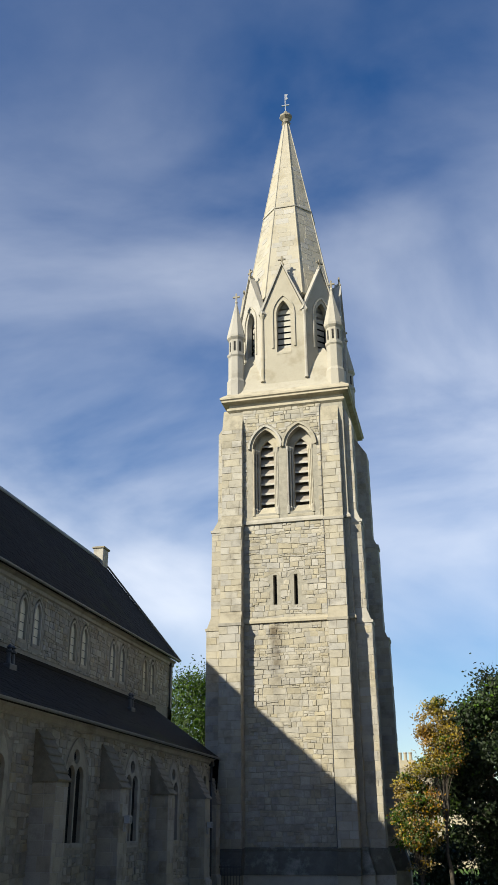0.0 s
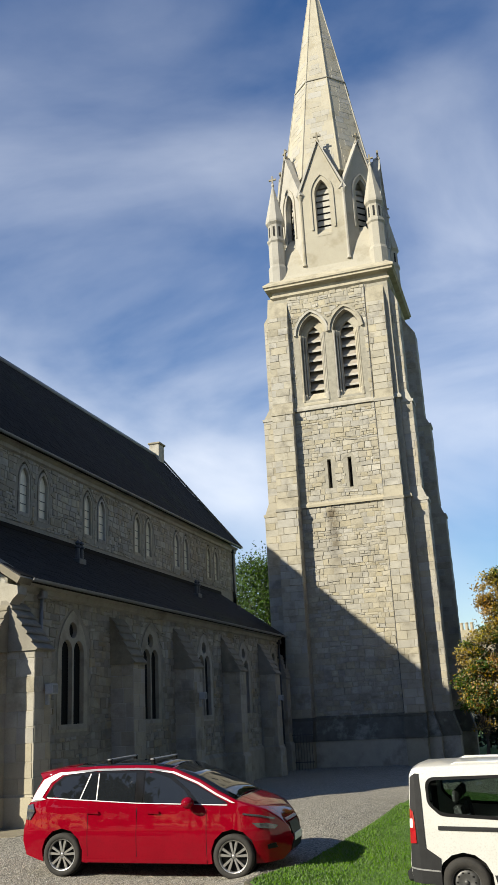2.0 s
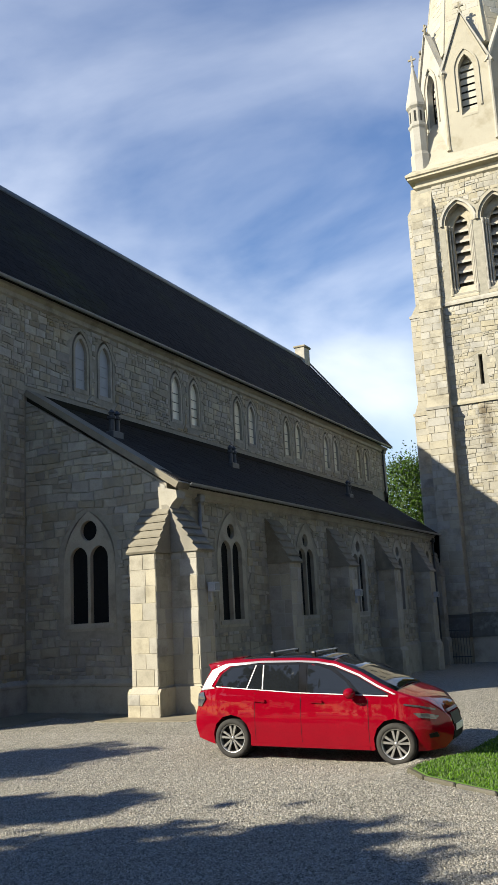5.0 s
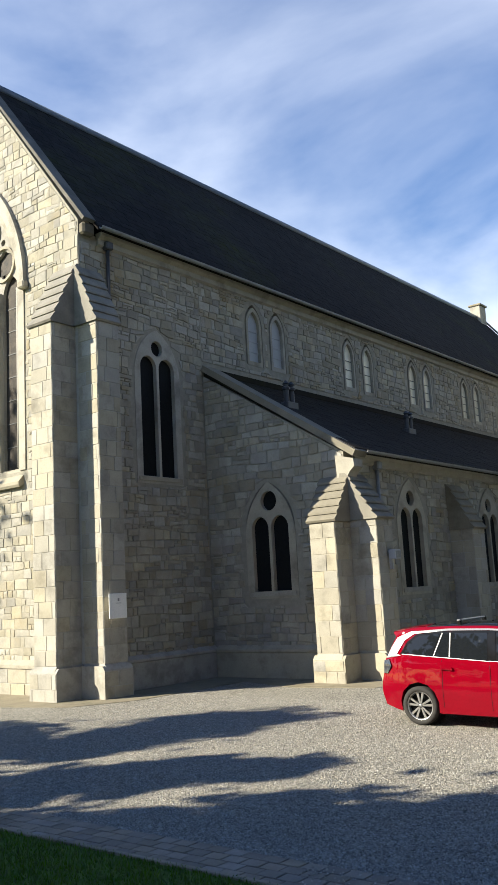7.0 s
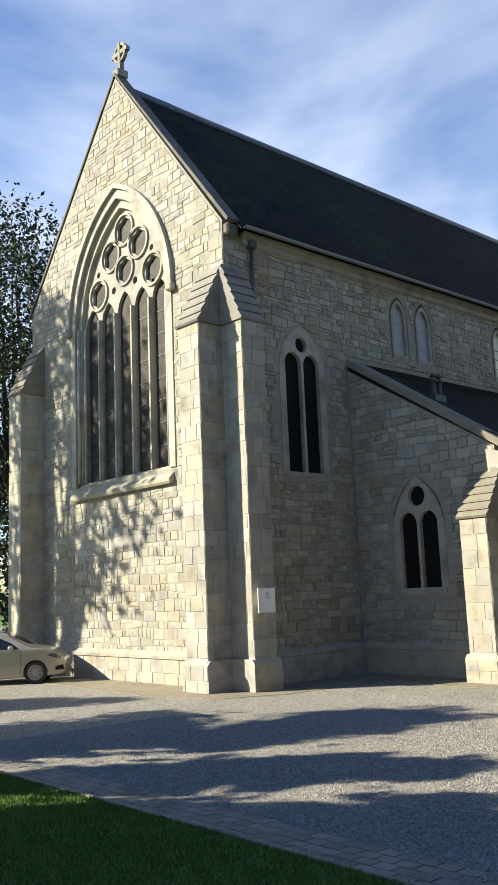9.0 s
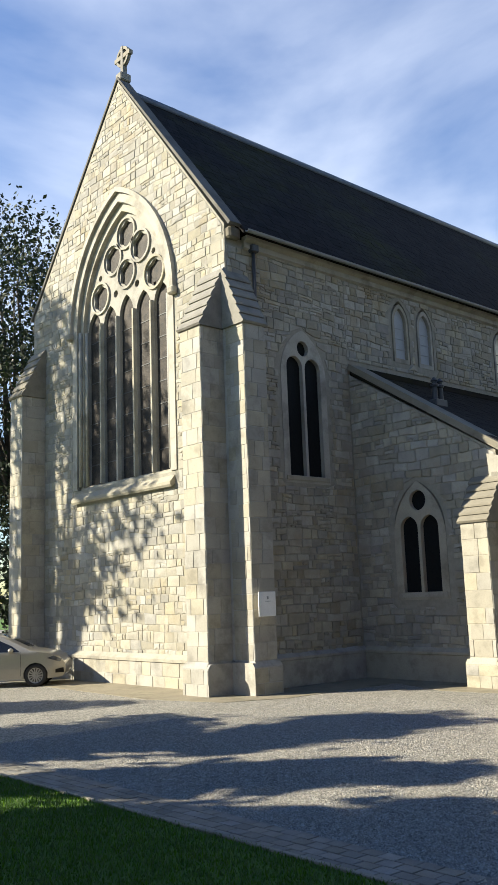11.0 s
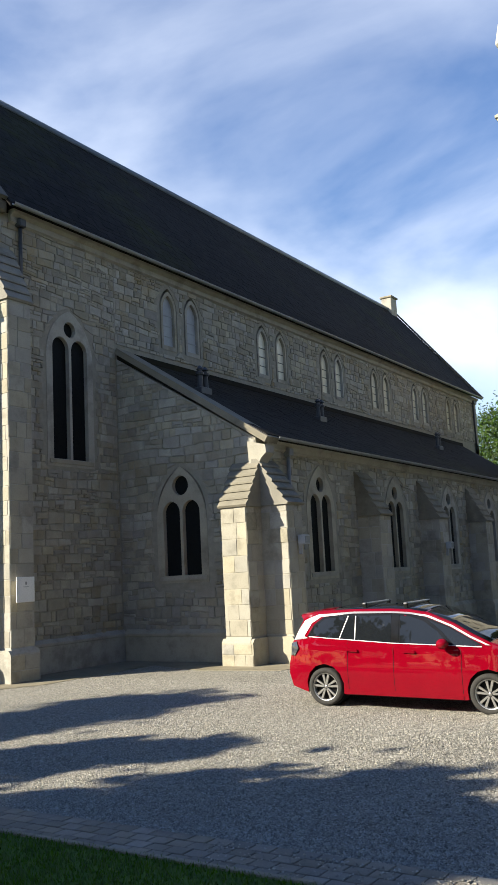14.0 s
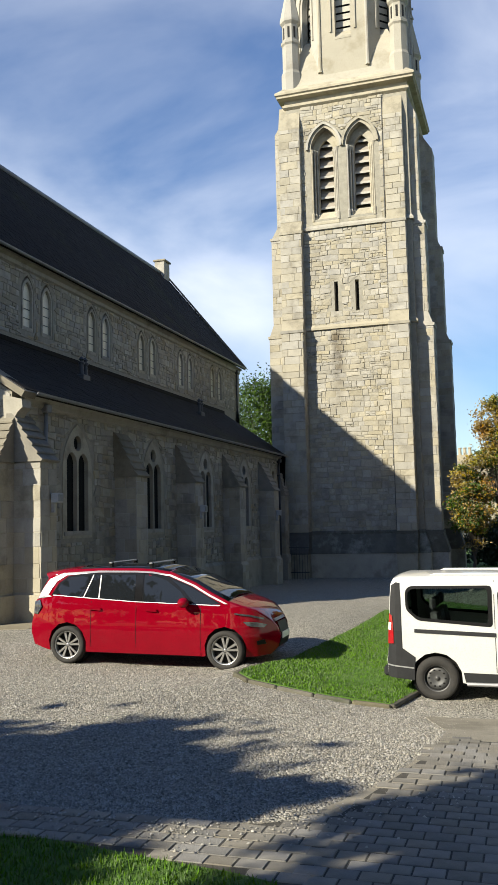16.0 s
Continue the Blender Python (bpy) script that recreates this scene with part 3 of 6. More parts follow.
holes = [arch(WC + (i - 2) * 0.905, 0.375, 5.86, 10.80 + (0.08 if i == 2 else 0), 11.42 + (0.12 if i == 2 else 0), 7) for i in range(5)]
holes += [foil(WC + 0.05, 13.50, 0.43, 6), foil(WC + 0.05, 12.20, 0.40, 6), foil(WC + 0.80, 12.86, 0.43, 6), foil(WC - 0.70, 12.86, 0.43, 6),
          foil(WC + 1.50, 11.80, 0.43, 6), foil(WC - 1.42, 11.80, 0.43, 6)]
holes += [circle(WC + s * 1.45, 12.48, 0.10, 8) for s in (-1, 1)] + [circle(WC + s * 0.58, 11.72, 0.12, 8) for s in (-1, 1)]
bm = bmesh.new()
plate(bm, arch(WC, 2.30, 5.78, 10.85, 14.26, 14), holes, on_gable, -0.24, -0.40)
part("tracery", bm, ASHLAR, great, "pale carved stone bar tracery")
for cx, cz, r in ((0.05, 13.5, 0.46), (0.05, 12.2, 0.43), (0.8, 12.86, 0.46), (-0.7, 12.86, 0.46), (1.5, 11.8, 0.46), (-1.42, 11.8, 0.46)):
    bm = bmesh.new()
    ring = circle(WC + cx, cz, r, 20)
    plate(bm, circle(WC + cx, cz, r + 0.07, 20), [ring], on_gable, -0.18, -0.26)
    part("tracery_ring", bm, ASHLAR, great)
for i in range(4):
    bm = bmesh.new()
    x = WC + (i - 1.5) * 0.905
    prism(bm, [(-0.065, -0.24), (0.065, -0.24), (0.035, -0.14), (-0.035, -0.14)], 5.86, 10.95, lambda a, d, z, x=x: on_gable(x + a, z, d))
    part("mullion", bm, ASHLAR, great)
for i in range(5):
    x = WC + (i - 2) * 0.905
    bm = bmesh.new()
    prism(bm, [(x - 0.4, 5.84), (x + 0.4, 5.84), (x + 0.4, 11.55), (x - 0.4, 11.55)], -0.34, -0.36, on_gable)
    part("pane", bm, STAINED, great)
    for k in range(1, 8):
        z = 5.85 + k * 0.66
        boxed("saddle_bar", x - 0.39, x + 0.39, GY + 0.325, GY + 0.345, z - 0.012, z + 0.012, IRON, great, bevel=0)
bm = bmesh.new()
prism(bm, arch(WC, 2.2, None, 11.56, 14.2, 10), -0.34, -0.36, on_gable)
part("pane", bm, STAINED, great)
bm = bmesh.new()
prism(bm, [(-0.4, 5.62), (0.13, 5.30), (0.17, 5.36), (0.17, 5.44), (-0.22, 5.86), (-0.4, 5.86)], WC - 2.6, WC + 2.6, lambda o, z, u: on_gable(u, z, o))
part("sill", bm, ASHLAR, great, "sloping stone sill")

# coping on the gable, kneelers and the wheel cross
bm = bmesh.new()
band(bm, [(-27.10, 12.05), (-21.53, 18.62), (NX + 0.22, 11.92)], 0.10, on_gable, 0.045, -0.36)
part("coping", bm, DARKCOPING, gable, "weathered gable coping with underside shade in its dark colour")
for x0, x1 in ((-27.15, -26.8), (NX - 0.02, NX + 0.20)):
    boxed("kneeler", x0, x1, GY + 0.02, GY + 0.42, 11.60, 11.92, DARKCOPING, gable, bevel=0.05)
cross = thing("stone_cross", "carved stone wheel cross on the gable peak", "cross", at=(-21.53, 14.4, 18.75))
boxed("base", -21.69, -21.37, 14.2, 14.6, 18.6, 18.87, COPING, cross, bevel=0.03)
bm = bmesh.new()
prism(bm, [(-0.07, -0.05), (-0.055, 1.05), (0.055, 1.05), (0.07, -0.05)], 14.32, 14.48, lambda a, z, y: (-21.5 + a, y, 18.78 + z))
part("upright", bm, COPING, cross)
bm = bmesh.new()
prism(bm, [(-0.42, 0.62), (-0.42, 0.76), (0.42, 0.76), (0.42, 0.62)], 14.33, 14.47, lambda a, z, y: (-21.5 + a, y, 18.78 + z))
part("arms", bm, COPING, cross)
bm = bmesh.new()
plate(bm, circle(-21.5, 19.47, 0.34, 20), [circle(-21.5, 19.47, 0.25, 20)], lambda u, v, d: (u, 14.34 + d, v), 0, 0.12)
part("ring", bm, COPING, cross)

# nave side wall
pairs = [(21.36, 22.60), (26.98, 28.30), (31.84, 33.10), (36.70, 37.98), (41.50, 42.82), (46.25, 47.48)]
tall = arch(16.92, 0.86, 5.35, 8.2, 9.52)
clere_holes = [arch(c, 0.44, 9.30, 10.6, 11.32, 6) for q in pairs for c in q]
nave = wall("nave_wall", church, on_nave, [(GY + 0.4, -0.6), (EAST, -0.6), (EAST, 11.7), (GY + 0.4, 11.7)], [tall] + clere_holes, 0.7, MORTAR, label="shaded grey rubble stone side wall of the nave")
two_light_window(nave, on_nave, 16.92, 5.45, 8.78, 9.03, 9.38, 0.66, 0.22)
for i, q in enumerate(pairs):
    for c in q:
        single_light(nave, on_nave, c, 9.42, 11.08, 0.29, BOARD if i == 0 else PALEGLASS)
nave_holes = [arch(16.92, 0.95, 5.2, 8.2, 9.6)] + [arch(c, 0.5, 9.15, 10.6, 11.4, 5) for q in pairs for c in q]
rubble(nave, RUBBLE, on_nave, [(GY + 0.05, 0.75), (18.75, 0.75), (18.75, 11.45), (GY + 0.05, 11.45)], nave_holes, 0.29, 120, 5)
rubble(nave, RUBBLE, on_nave, [(18.75, 9.0), (EAST, 9.0), (EAST, 11.45), (18.75, 11.45)], nave_holes, 0.29, 0, 6)
bm = bmesh.new()
prism(bm, [(0, -0.6), (0.12, -0.6), (0.12, 0.66), (0.15, 0.68), (0.15, 0.74), (0, 0.86)], GY, EY, lambda o, z, u: on_nave(u, z, o))
part("plinth", bm, ASHLAR, nave)
bm = bmesh.new()
prism(bm, [(0, 11.42), (0.10, 11.48), (0.10, 11.62), (0.22, 11.70), (0.22, 11.78), (0, 11.78)], GY + 0.6, EAST, lambda o, z, u: on_nave(u, z, o))
part("eaves_course", bm, ASHLAR, nave)
boxed("far_wall", -26.9, NX, EAST - 0.7, EAST, -0.7, 11.8, MORTAR, church, "far gable wall")
bm = bmesh.new()
prism(bm, [(-26.9, 11.8), (NX, 11.8), (RX, RZ - 0.1)], EAST - 0.6, EAST, lambda a, z, y: (a, y, z))
part("far_gable", bm, MORTAR, church)
boxed("north_wall", -26.9, -26.2, GY + 0.4, EAST - 0.7, -0.7, 11.7, MORTAR, church, "far side wall of the nave")

# nave roof
slope = math.hypot(RX - (NX + 0.38), RZ - EAVE)


def on_roof(u, v, d):
    """u along the ridge, v up the slope from the eaves, d out of the roof."""
    k = v / slope
    nx, nz = (RZ - EAVE) / slope, (NX + 0.38 - RX) / slope
    return (NX + 0.38 + (RX - NX - 0.38) * k + nx * d, u, EAVE + (RZ - EAVE) * k + nz * d)


roof = thing("nave_roof", "steep dark slate nave roof with lead ridge", "roof", at=(RX, 32, EAVE))
bm = bmesh.new()
prism(bm, [(NX + 0.38, EAVE), (RX, RZ), (-27.2, EAVE), (-27.2, EAVE - 0.12), (RX, RZ - 0.22), (NX + 0.38, EAVE - 0.12)], GY + 0.34, EAST + 0.15, lambda a, z, y: (a, y, z))
deck = part("roof_slope", bm, SLATE, roof)
masonry(deck, SLATE, on_roof, [(GY + 0.36, 0), (EAST + 0.15, 0), (EAST + 0.15, slope), (GY + 0.36, slope)], [], (0.27, 0.27), (0.30, 0.42), 0, 8, 0.003, 0.003, (0.004, 0.012), 0, 0.004)
bm = bmesh.new()
tube(bm, [(RX, GY + 0.32, RZ + 0.03), (RX, EAST + 0.2, RZ + 0.03)], 0.13, 8)
part("ridge", bm, LEAD, roof, "grey lead ridge roll", True)
bm = bmesh.new()
band(bm, [(-27.2, EAVE - 0.05), (RX, RZ + 0.1), (NX + 0.4, EAVE - 0.05)], 0.12, lambda u, v, d: (u, EAST + 0.1 - d, v), 0.12, -0.12)
part("verge", bm, DARKCOPING, roof)
stack = thing("chimney", "short weathered stone chimney stub on the far ridge end", "chimney", at=(RX, 50.6, 17.8))
boxed("stack", RX - 0.34, RX + 0.34, 50.15, 51.0, 17.6, 18.95, ASHLAR, stack, bevel=0.03)
boxed("cap", RX - 0.42, RX + 0.42, 50.08, 51.08, 18.95, 19.08, COPING, stack, bevel=0.03)


def gutter(parent, x, z, y0, y1, r=0.075):
    bm = bmesh.new()
    prof = [(r * math.cos(a), r * math.sin(a)) for a in [math.pi + math.pi * i / 6 for i in range(7)]] + [(r * 0.8 * math.cos(a), r * 0.8 * math.sin(a)) for a in [2 * math.pi - math.pi * i / 6 for i in range(7)]]
    prism(bm, prof, y0, y1, lambda a, b, y: (x + a, y, z + b))
    return part("gutter", bm, GUTTER, parent, "grey cast-iron gutter")


def downpipe(x, y, z0, z1, label, bend=None, mat=IRON):
    p = thing("downpipe", label, "drainpipe", at=(x, y, z0))
    bm = bmesh.new()
    pts = [(x, y, z0), (x, y, z1)]
    if bend:
        pts = [(x, y, z0), (x, y, bend[1]), (x, y + bend[0], bend[2]), (x, y + bend[0], z1)]
    tube(bm, pts, 0.05, 8)
    part("pipe", bm, mat, p, smooth=True)
    y2 = pts[-1][1]
    boxed("hopper", x - 0.09, x + 0.12, y2 - 0.12, y2 + 0.12, z1 - 0.22, z1, mat, p, bevel=0.03)
    z = z0 + 0.4
    while z < z1 - 0.4:
        if not bend or z < bend[1]:
            boxed("bracket", x - 0.09, x + 0.055, y - 0.075, y + 0.075, z, z + 0.06, IRON, p, bevel=0.01)
        z += 1.6
    return p


gutter(roof, NX + 0.44, EAVE - 0.02, GY + 0.4, EAST)
downpipe(NX + 0.10, 15.12, 0.0, 11.6, "dark cast-iron downpipe on the nave wall beside the corner buttress")

# aisle: end wall, side wall, lean-to roof
AZ0, AZ1 = 5.72, 8.68
end_hole = arch(-14.43, 0.83, 2.05, 3.9, 5.18)
aisle_end = wall("aisle_end_wall", church, on_end, [(NX, -0.6), (AX, -0.6), (AX, 5.66), (NX, 8.55)], [end_hole], 0.6, MORTAR, label="shaded grey rubble end wall of the side aisle")
two_light_window(aisle_end, on_end, -14.43, 2.25, 4.25, 4.66, 5.0, 0.62, 0.27)
rubble(aisle_end, RUBBLE, on_end, [(NX + 0.02, 0.75), (AX - 0.02, 0.75), (AX - 0.02, 5.6), (NX + 0.02, 8.55)], [arch(-14.43, 0.92, 1.9, 3.9, 5.25)], 0.33, 100, 11)
bm = bmesh.new()
prism(bm, [(0, -0.6), (0.12, -0.6), (0.12, 0.66), (0.15, 0.68), (0.15, 0.74), (0, 0.86)], NX + 0.16, AX, lambda o, z, u: on_end(u, z, o))
part("plinth", bm, ASHLAR, aisle_end)
bm = bmesh.new()
band(bm, [(NX + 0.02, 8.70), (AX + 0.33, 5.50)], 0.17, on_end, 0.10, -0.5)
part("coping", bm, COPING, aisle_end, "sloping stone coping of the lean-to")
bm = bmesh.new()
prism(bm, [(AX - 0.20, 5.58), (AX + 0.34, 5.44), (AX + 0.36, 5.24), (AX + 0.22, 5.12), (AX + 0.08, 4.92), (AX - 0.10, 4.82), (AX - 0.16, 4.82)], EY - 0.10, EY + 0.32, lambda x, z, y: (x, y, z))
part("kneeler", bm, ASHLAR, aisle_end, "corbelled kneeler stone")
AEND = 43.2
aw = [22.1, 27.35, 32.4, 37.3, 42.0]
aisle = wall("aisle_wall", church, on_aisle, [(EY + 0.6, -0.8), (AEND, -0.8), (AEND, 5.7), (EY + 0.6, 5.7)], [arch(c, 0.83, 1.97, 3.9, 5.18) for c in aw], 0.6, MORTAR, label="shaded grey rubble side wall of the aisle")
for c in aw:
    two_light_window(aisle, on_aisle, c, 2.15, 4.35, 4.62, 4.98, 0.62, 0.22)
rubble(aisle, RUBBLE, on_aisle, [(EY + 0.05, 0.75), (AEND, 0.75), (AEND, 5.4), (EY + 0.05, 5.4)], [arch(c, 0.92, 1.85, 3.9, 5.25, 6) for c in aw], 0.30, 120, 13)
bm = bmesh.new()
prism(bm, [(0, -0.8), (0.12, -0.8), (0.12, 0.6), (0, 0.74)], EY, AEND, lambda o, z, u: on_aisle(u, z, o))
part("plinth", bm, ASHLAR, aisle)
bm = bmesh.new()
prism(bm, [(0, 5.36), (0.10, 5.42), (0.10, 5.56), (0.2, 5.62), (0.2, 5.70), (0, 5.70)], EY + 0.4, AEND, lambda o, z, u: on_aisle(u, z, o))
part("eaves_course", bm, ASHLAR, aisle)
boxed("aisle_far_wall", NX, AX - 0.6, AEND - 0.5, AEND, -0.8, 5.7, MORTAR, church)
lean = thing("aisle_roof", "dark slate lean-to roof over the side aisle", "roof", at=(-14, 31, AZ0))
bm = bmesh.new()
top = [(AX + 0.33, EY + 0.05, AZ0), (AX + 0.33, AEND + 0.1, AZ0), (NX + 0.01, AEND + 5.0, AZ1), (NX + 0.01, EY + 0.05, AZ1)]
tv = [bm.verts.new(p) for p in top]
bv = [bm.verts.new((p[0], p[1], p[2] - 0.14)) for p in top]
bm.faces.new(tv)
bm.faces.new(bv[::-1])
for i in range(4):
    bm.faces.new((tv[i], bv[i], bv[(i + 1) % 4], tv[(i + 1) % 4]))
lean_deck = part("roof_slope", bm, SLATE, lean)
aslope = math.hypot(NX - AX - 0.33, AZ1 - AZ0)


def on_lean(u, v, d):
    k = v / aslope
    return (AX + 0.33 + (NX - AX - 0.33) * k + (AZ1 - AZ0) / aslope * d, u, AZ0 + (AZ1 - AZ0) * k + (AX + 0.33 - NX) / aslope * d)


masonry(lean_deck, SLATE, on_lean, [(EY + 0.06, 0), (AEND + 0.1, 0), (AEND + 5.0, aslope), (EY + 0.06, aslope)], [], (0.27, 0.27), (0.30, 0.42), 0, 9, 0.003, 0.003, (0.004, 0.012), 0, 0.004)
bm = bmesh.new()
v = [bm.verts.new(p) for p in ((AX + 0.33, AEND + 0.1, AZ0 - 0.1), (NX, AEND + 5.0, AZ1 - 0.1), (NX, AEND + 5.0, -0.8), (AX, AEND, -0.8))]
bm.faces.new(v)
part("hip_end", bm, SLATE, lean)
boxed("flashing", NX, NX + 0.05, EY + 0.5, AEND + 4.9, AZ1 - 0.02, AZ1 + 0.16, SLATE, lean, bevel=0.01)
gutter(lean, AX + 0.40, AZ0 - 0.04, EY + 0.45, AEND + 0.1)
downpipe(AX + 0.10, 20.25, 0.0, 5.5, "grey painted downpipe with hopper on the aisle wall", mat=GUTTER)
downpipe(AX + 0.10, 42.8, -0.6, 5.5, "dark downpipe at the far end of the aisle")
downpipe(NX + 0.10, 50.3, 8.6, 11.6, "dark downpipe at the far end of the nave wall")
for y in (20.25, 27.35, 38.9):
    x, z = NX + 2.03, AZ1 - 1.19
    vent = thing("roof_vent", "pair of short dark vent cowls on the aisle roof", "vent", at=(x, y, z))
    boxed("base", x - 0.14, x + 0.14, y - 0.26, y + 0.26, z - 0.25, z + 0.10, IRON, vent, bevel=0.02)
    for k in (-0.13, 0.13):
        bm = bmesh.new()
        lathe(bm, [(0.085, z + 0.08), (0.075, z + 0.46), (0.12, z + 0.48), (0.12, z + 0.54), (0.07, z + 0.56), (0.07, z + 0.62), (0.11, z + 0.64), (0.03, z + 0.74)], (x, y + k), 10)
        part("cowl", bm, IRON, vent, smooth=False)

# buttresses of the church
buttress(church, on_gable, -17.50, -16.68, 0.85, 9.1, 10.8, seed=21, sides=(True, True), singles=40, label="tall sunlit ashlar corner buttress with stepped head")
buttress(church, on_gable, -26.95, -26.12, 0.85, 9.1, 10.8, seed=22, sides=(True, True), label="tall ashlar corner buttress, dappled by leaf shade")
buttress(church, on_nave, 14.10, 14.83, 0.72, 9.1, 10.7, seed=23, singles=30, label="tall ashlar corner buttress facing the aisle")
buttress(church, on_end, -12.62, -11.87, 0.75, 3.86, 5.05, seed=24, singles=30, plinth=0.65, label="sunlit ashlar aisle corner buttress")
buttress(church, on_aisle, 18.75, 19.50, 0.84, 3.88, 5.1, seed=25, singles=20, plinth=0.65, label="ashlar aisle corner buttress")
for i, c in enumerate((24.8, 29.75, 34.8, 39.9)):
    buttress(church, on_aisle, c - 0.4, c + 0.4, 0.75, 3.75, 5.15, seed=30 + i, singles=8, plinth=0.65, label="shaded ashlar buttress of the aisle wall", mat=ASHLAR)
buttress(church, on_aisle, 43.0, 43.7, 0.3, 3.6, 4.8, seed=36, singles=0, plinth=0.65, label="shaded end buttress of the aisle wall", mat=ASHLAR)


# ---------------------------------------------------------------- bell tower
TX, TH, TF = -8.24, 3.30, 44.92
TC = TF + TH
tower = thing("bell_tower", "tall cream stone bell tower with octagonal spire", "tower", at=(TX, TC, -0.6))


def tower_front(u, v, d):
    return (u, TF - d, v)


def tower_right(u, v, d):
    return (TX + TH + d, u, v)


def tower_left(u, v, d):
    return (TX - TH - d, u, v)


def tower_back(u, v, d):
    return (u, TF + 2 * TH + d, v)


bell = [-9.45, -7.50]
slits = [(-9.04, 13.3, 14.95), (-7.92, 13.3, 14.95)]
slit_holes = [[(x - 0.10, a), (x + 0.10, a), (x + 0.10, b), (x - 0.10, b)] for x, a, b in slits]
front = wall("tower_wall", tower, tower_front, [(TX - TH, -0.8), (TX + TH, -0.8), (TX + TH, 25.2), (TX - TH, 25.2)], [arch(c, 0.74, 18.45, 22.35, 23.52) for c in bell] + slit_holes, 0.6, label="rubble front wall of the tower")
panel = [(-10.74, 1.75), (-6.18, 1.75), (-6.18, 25.0), (-10.74, 25.0)]
rubble(front, TOWER, tower_front, panel, [arch(c, 0.98, 18.12, 22.3, 23.9, 7) for c in bell] + [[(u - 0.16, v) for u, v in h[:1]] + [(h[1][0] + 0.16, h[1][1]), (h[2][0] + 0.16, h[2][1] + 0.1), (h[3][0] - 0.16, h[3][1] + 0.1)] for h in slit_holes], 0.36, 200, 41, 0.007, (0.004, 0.040))
for name, put, sd in (("tower_side_wall", tower_right, 44), ("tower_side_wall", tower_left, 45)):
    w = wall(name, tower, put, [(TF + 0.6, -0.8), (TF + 2 * TH, -0.8), (TF + 2 * TH, 25.2), (TF + 0.6, 25.2)], [], 0.6)
    if sd == 44:
        rubble(w, TOWER, put, [(TF + 0.05, 1.75), (TF + 2 * TH, 1.75), (TF + 2 * TH, 25.0), (TF + 0.05, 25.0)], [], 0.42, 0, sd)
wall("tower_back_wall", tower, tower_back, [(TX - TH + 0.6, -0.8), (TX + TH - 0.6, -0.8), (TX + TH - 0.6, 25.2), (TX - TH + 0.6, 25.2)], [], -0.6)

for x, a, b in slits:
    # dark sheet behind each slit, painted as the shade within
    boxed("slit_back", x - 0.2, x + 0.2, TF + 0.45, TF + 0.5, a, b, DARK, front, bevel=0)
for c in bell:
    bm = bmesh.new()
    plate(bm, arch(c, 0.78, 18.40, 22.35, 23.56), [arch(c, 0.40, 18.62, 22.3, 23.0)], tower_front, -0.45, -0.62)
    win = part("belfry_window", bm, ASHLAR, front, "pointed louvred belfry opening")
    bm = bmesh.new()
    band(bm, arch(c, 0.74, None, 22.35, 23.52), 0.16, tower_front, 0.03, -0.1)
    part("surround", bm, ASHLAR, win)
    bm = bmesh.new()
    band(bm, arch(c, 0.88, None, 22.35, 23.68), 0.12, tower_front, 0.14, -0.02)
    part("hood_mould", bm, ASHLAR, win)
    for s in (-1, 1):
        for k, (off, back_) in enumerate(((0.69, 0.03), (0.575, 0.17), (0.465, 0.33))):
            bm = bmesh.new()
            lathe(bm, [(0.09, 18.35), (0.09, 18.75), (0.05, 18.85), (0.05, 22.05), (0.085, 22.18), (0.10, 22.36)], (c + s * off, TF + back_), 8)
            part("shaft", bm, ASHLAR, win)
    for k in range(8):
        z = 18.62 + 0.58 * k
        bm = bmesh.new()
        prism(bm, [(0.64, z), (0.64, z + 0.10), (1.05, z + 0.72), (1.05, z + 0.62)], c - 0.44, c + 0.44, lambda o, z_, u: (u, TF + o, z_))
        slat = part("louvre", bm, LOUVRE, win)
        # paler strip on the slat's front edge: its sunlight put in colour
        bm = bmesh.new()
        box(bm, c - 0.44, c + 0.44, TF + 0.615, TF + 0.64, z - 0.01, z + 0.11)
        part("louvre_edge", bm, PALE_LOUVRE, slat)
    boxed("apron_stone", c - 0.70, c + 0.70, TF - 0.018, TF + 0.02, 18.08, 18.20, ASHLAR, win, bevel=0.005)
    # near-black sheet behind the louvres paints the unlit belfry
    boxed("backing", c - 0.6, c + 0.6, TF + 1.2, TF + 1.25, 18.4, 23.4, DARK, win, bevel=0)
    bm = bmesh.new()
    prism(bm, [(-0.48, 18.95), (0.03, 18.28), (0.03, 18.15), (-0.48, 18.15)], c - 0.72, c + 0.72, lambda o, z, u: tower_front(u, z, o))
    part("sill", bm, ASHLAR, win)

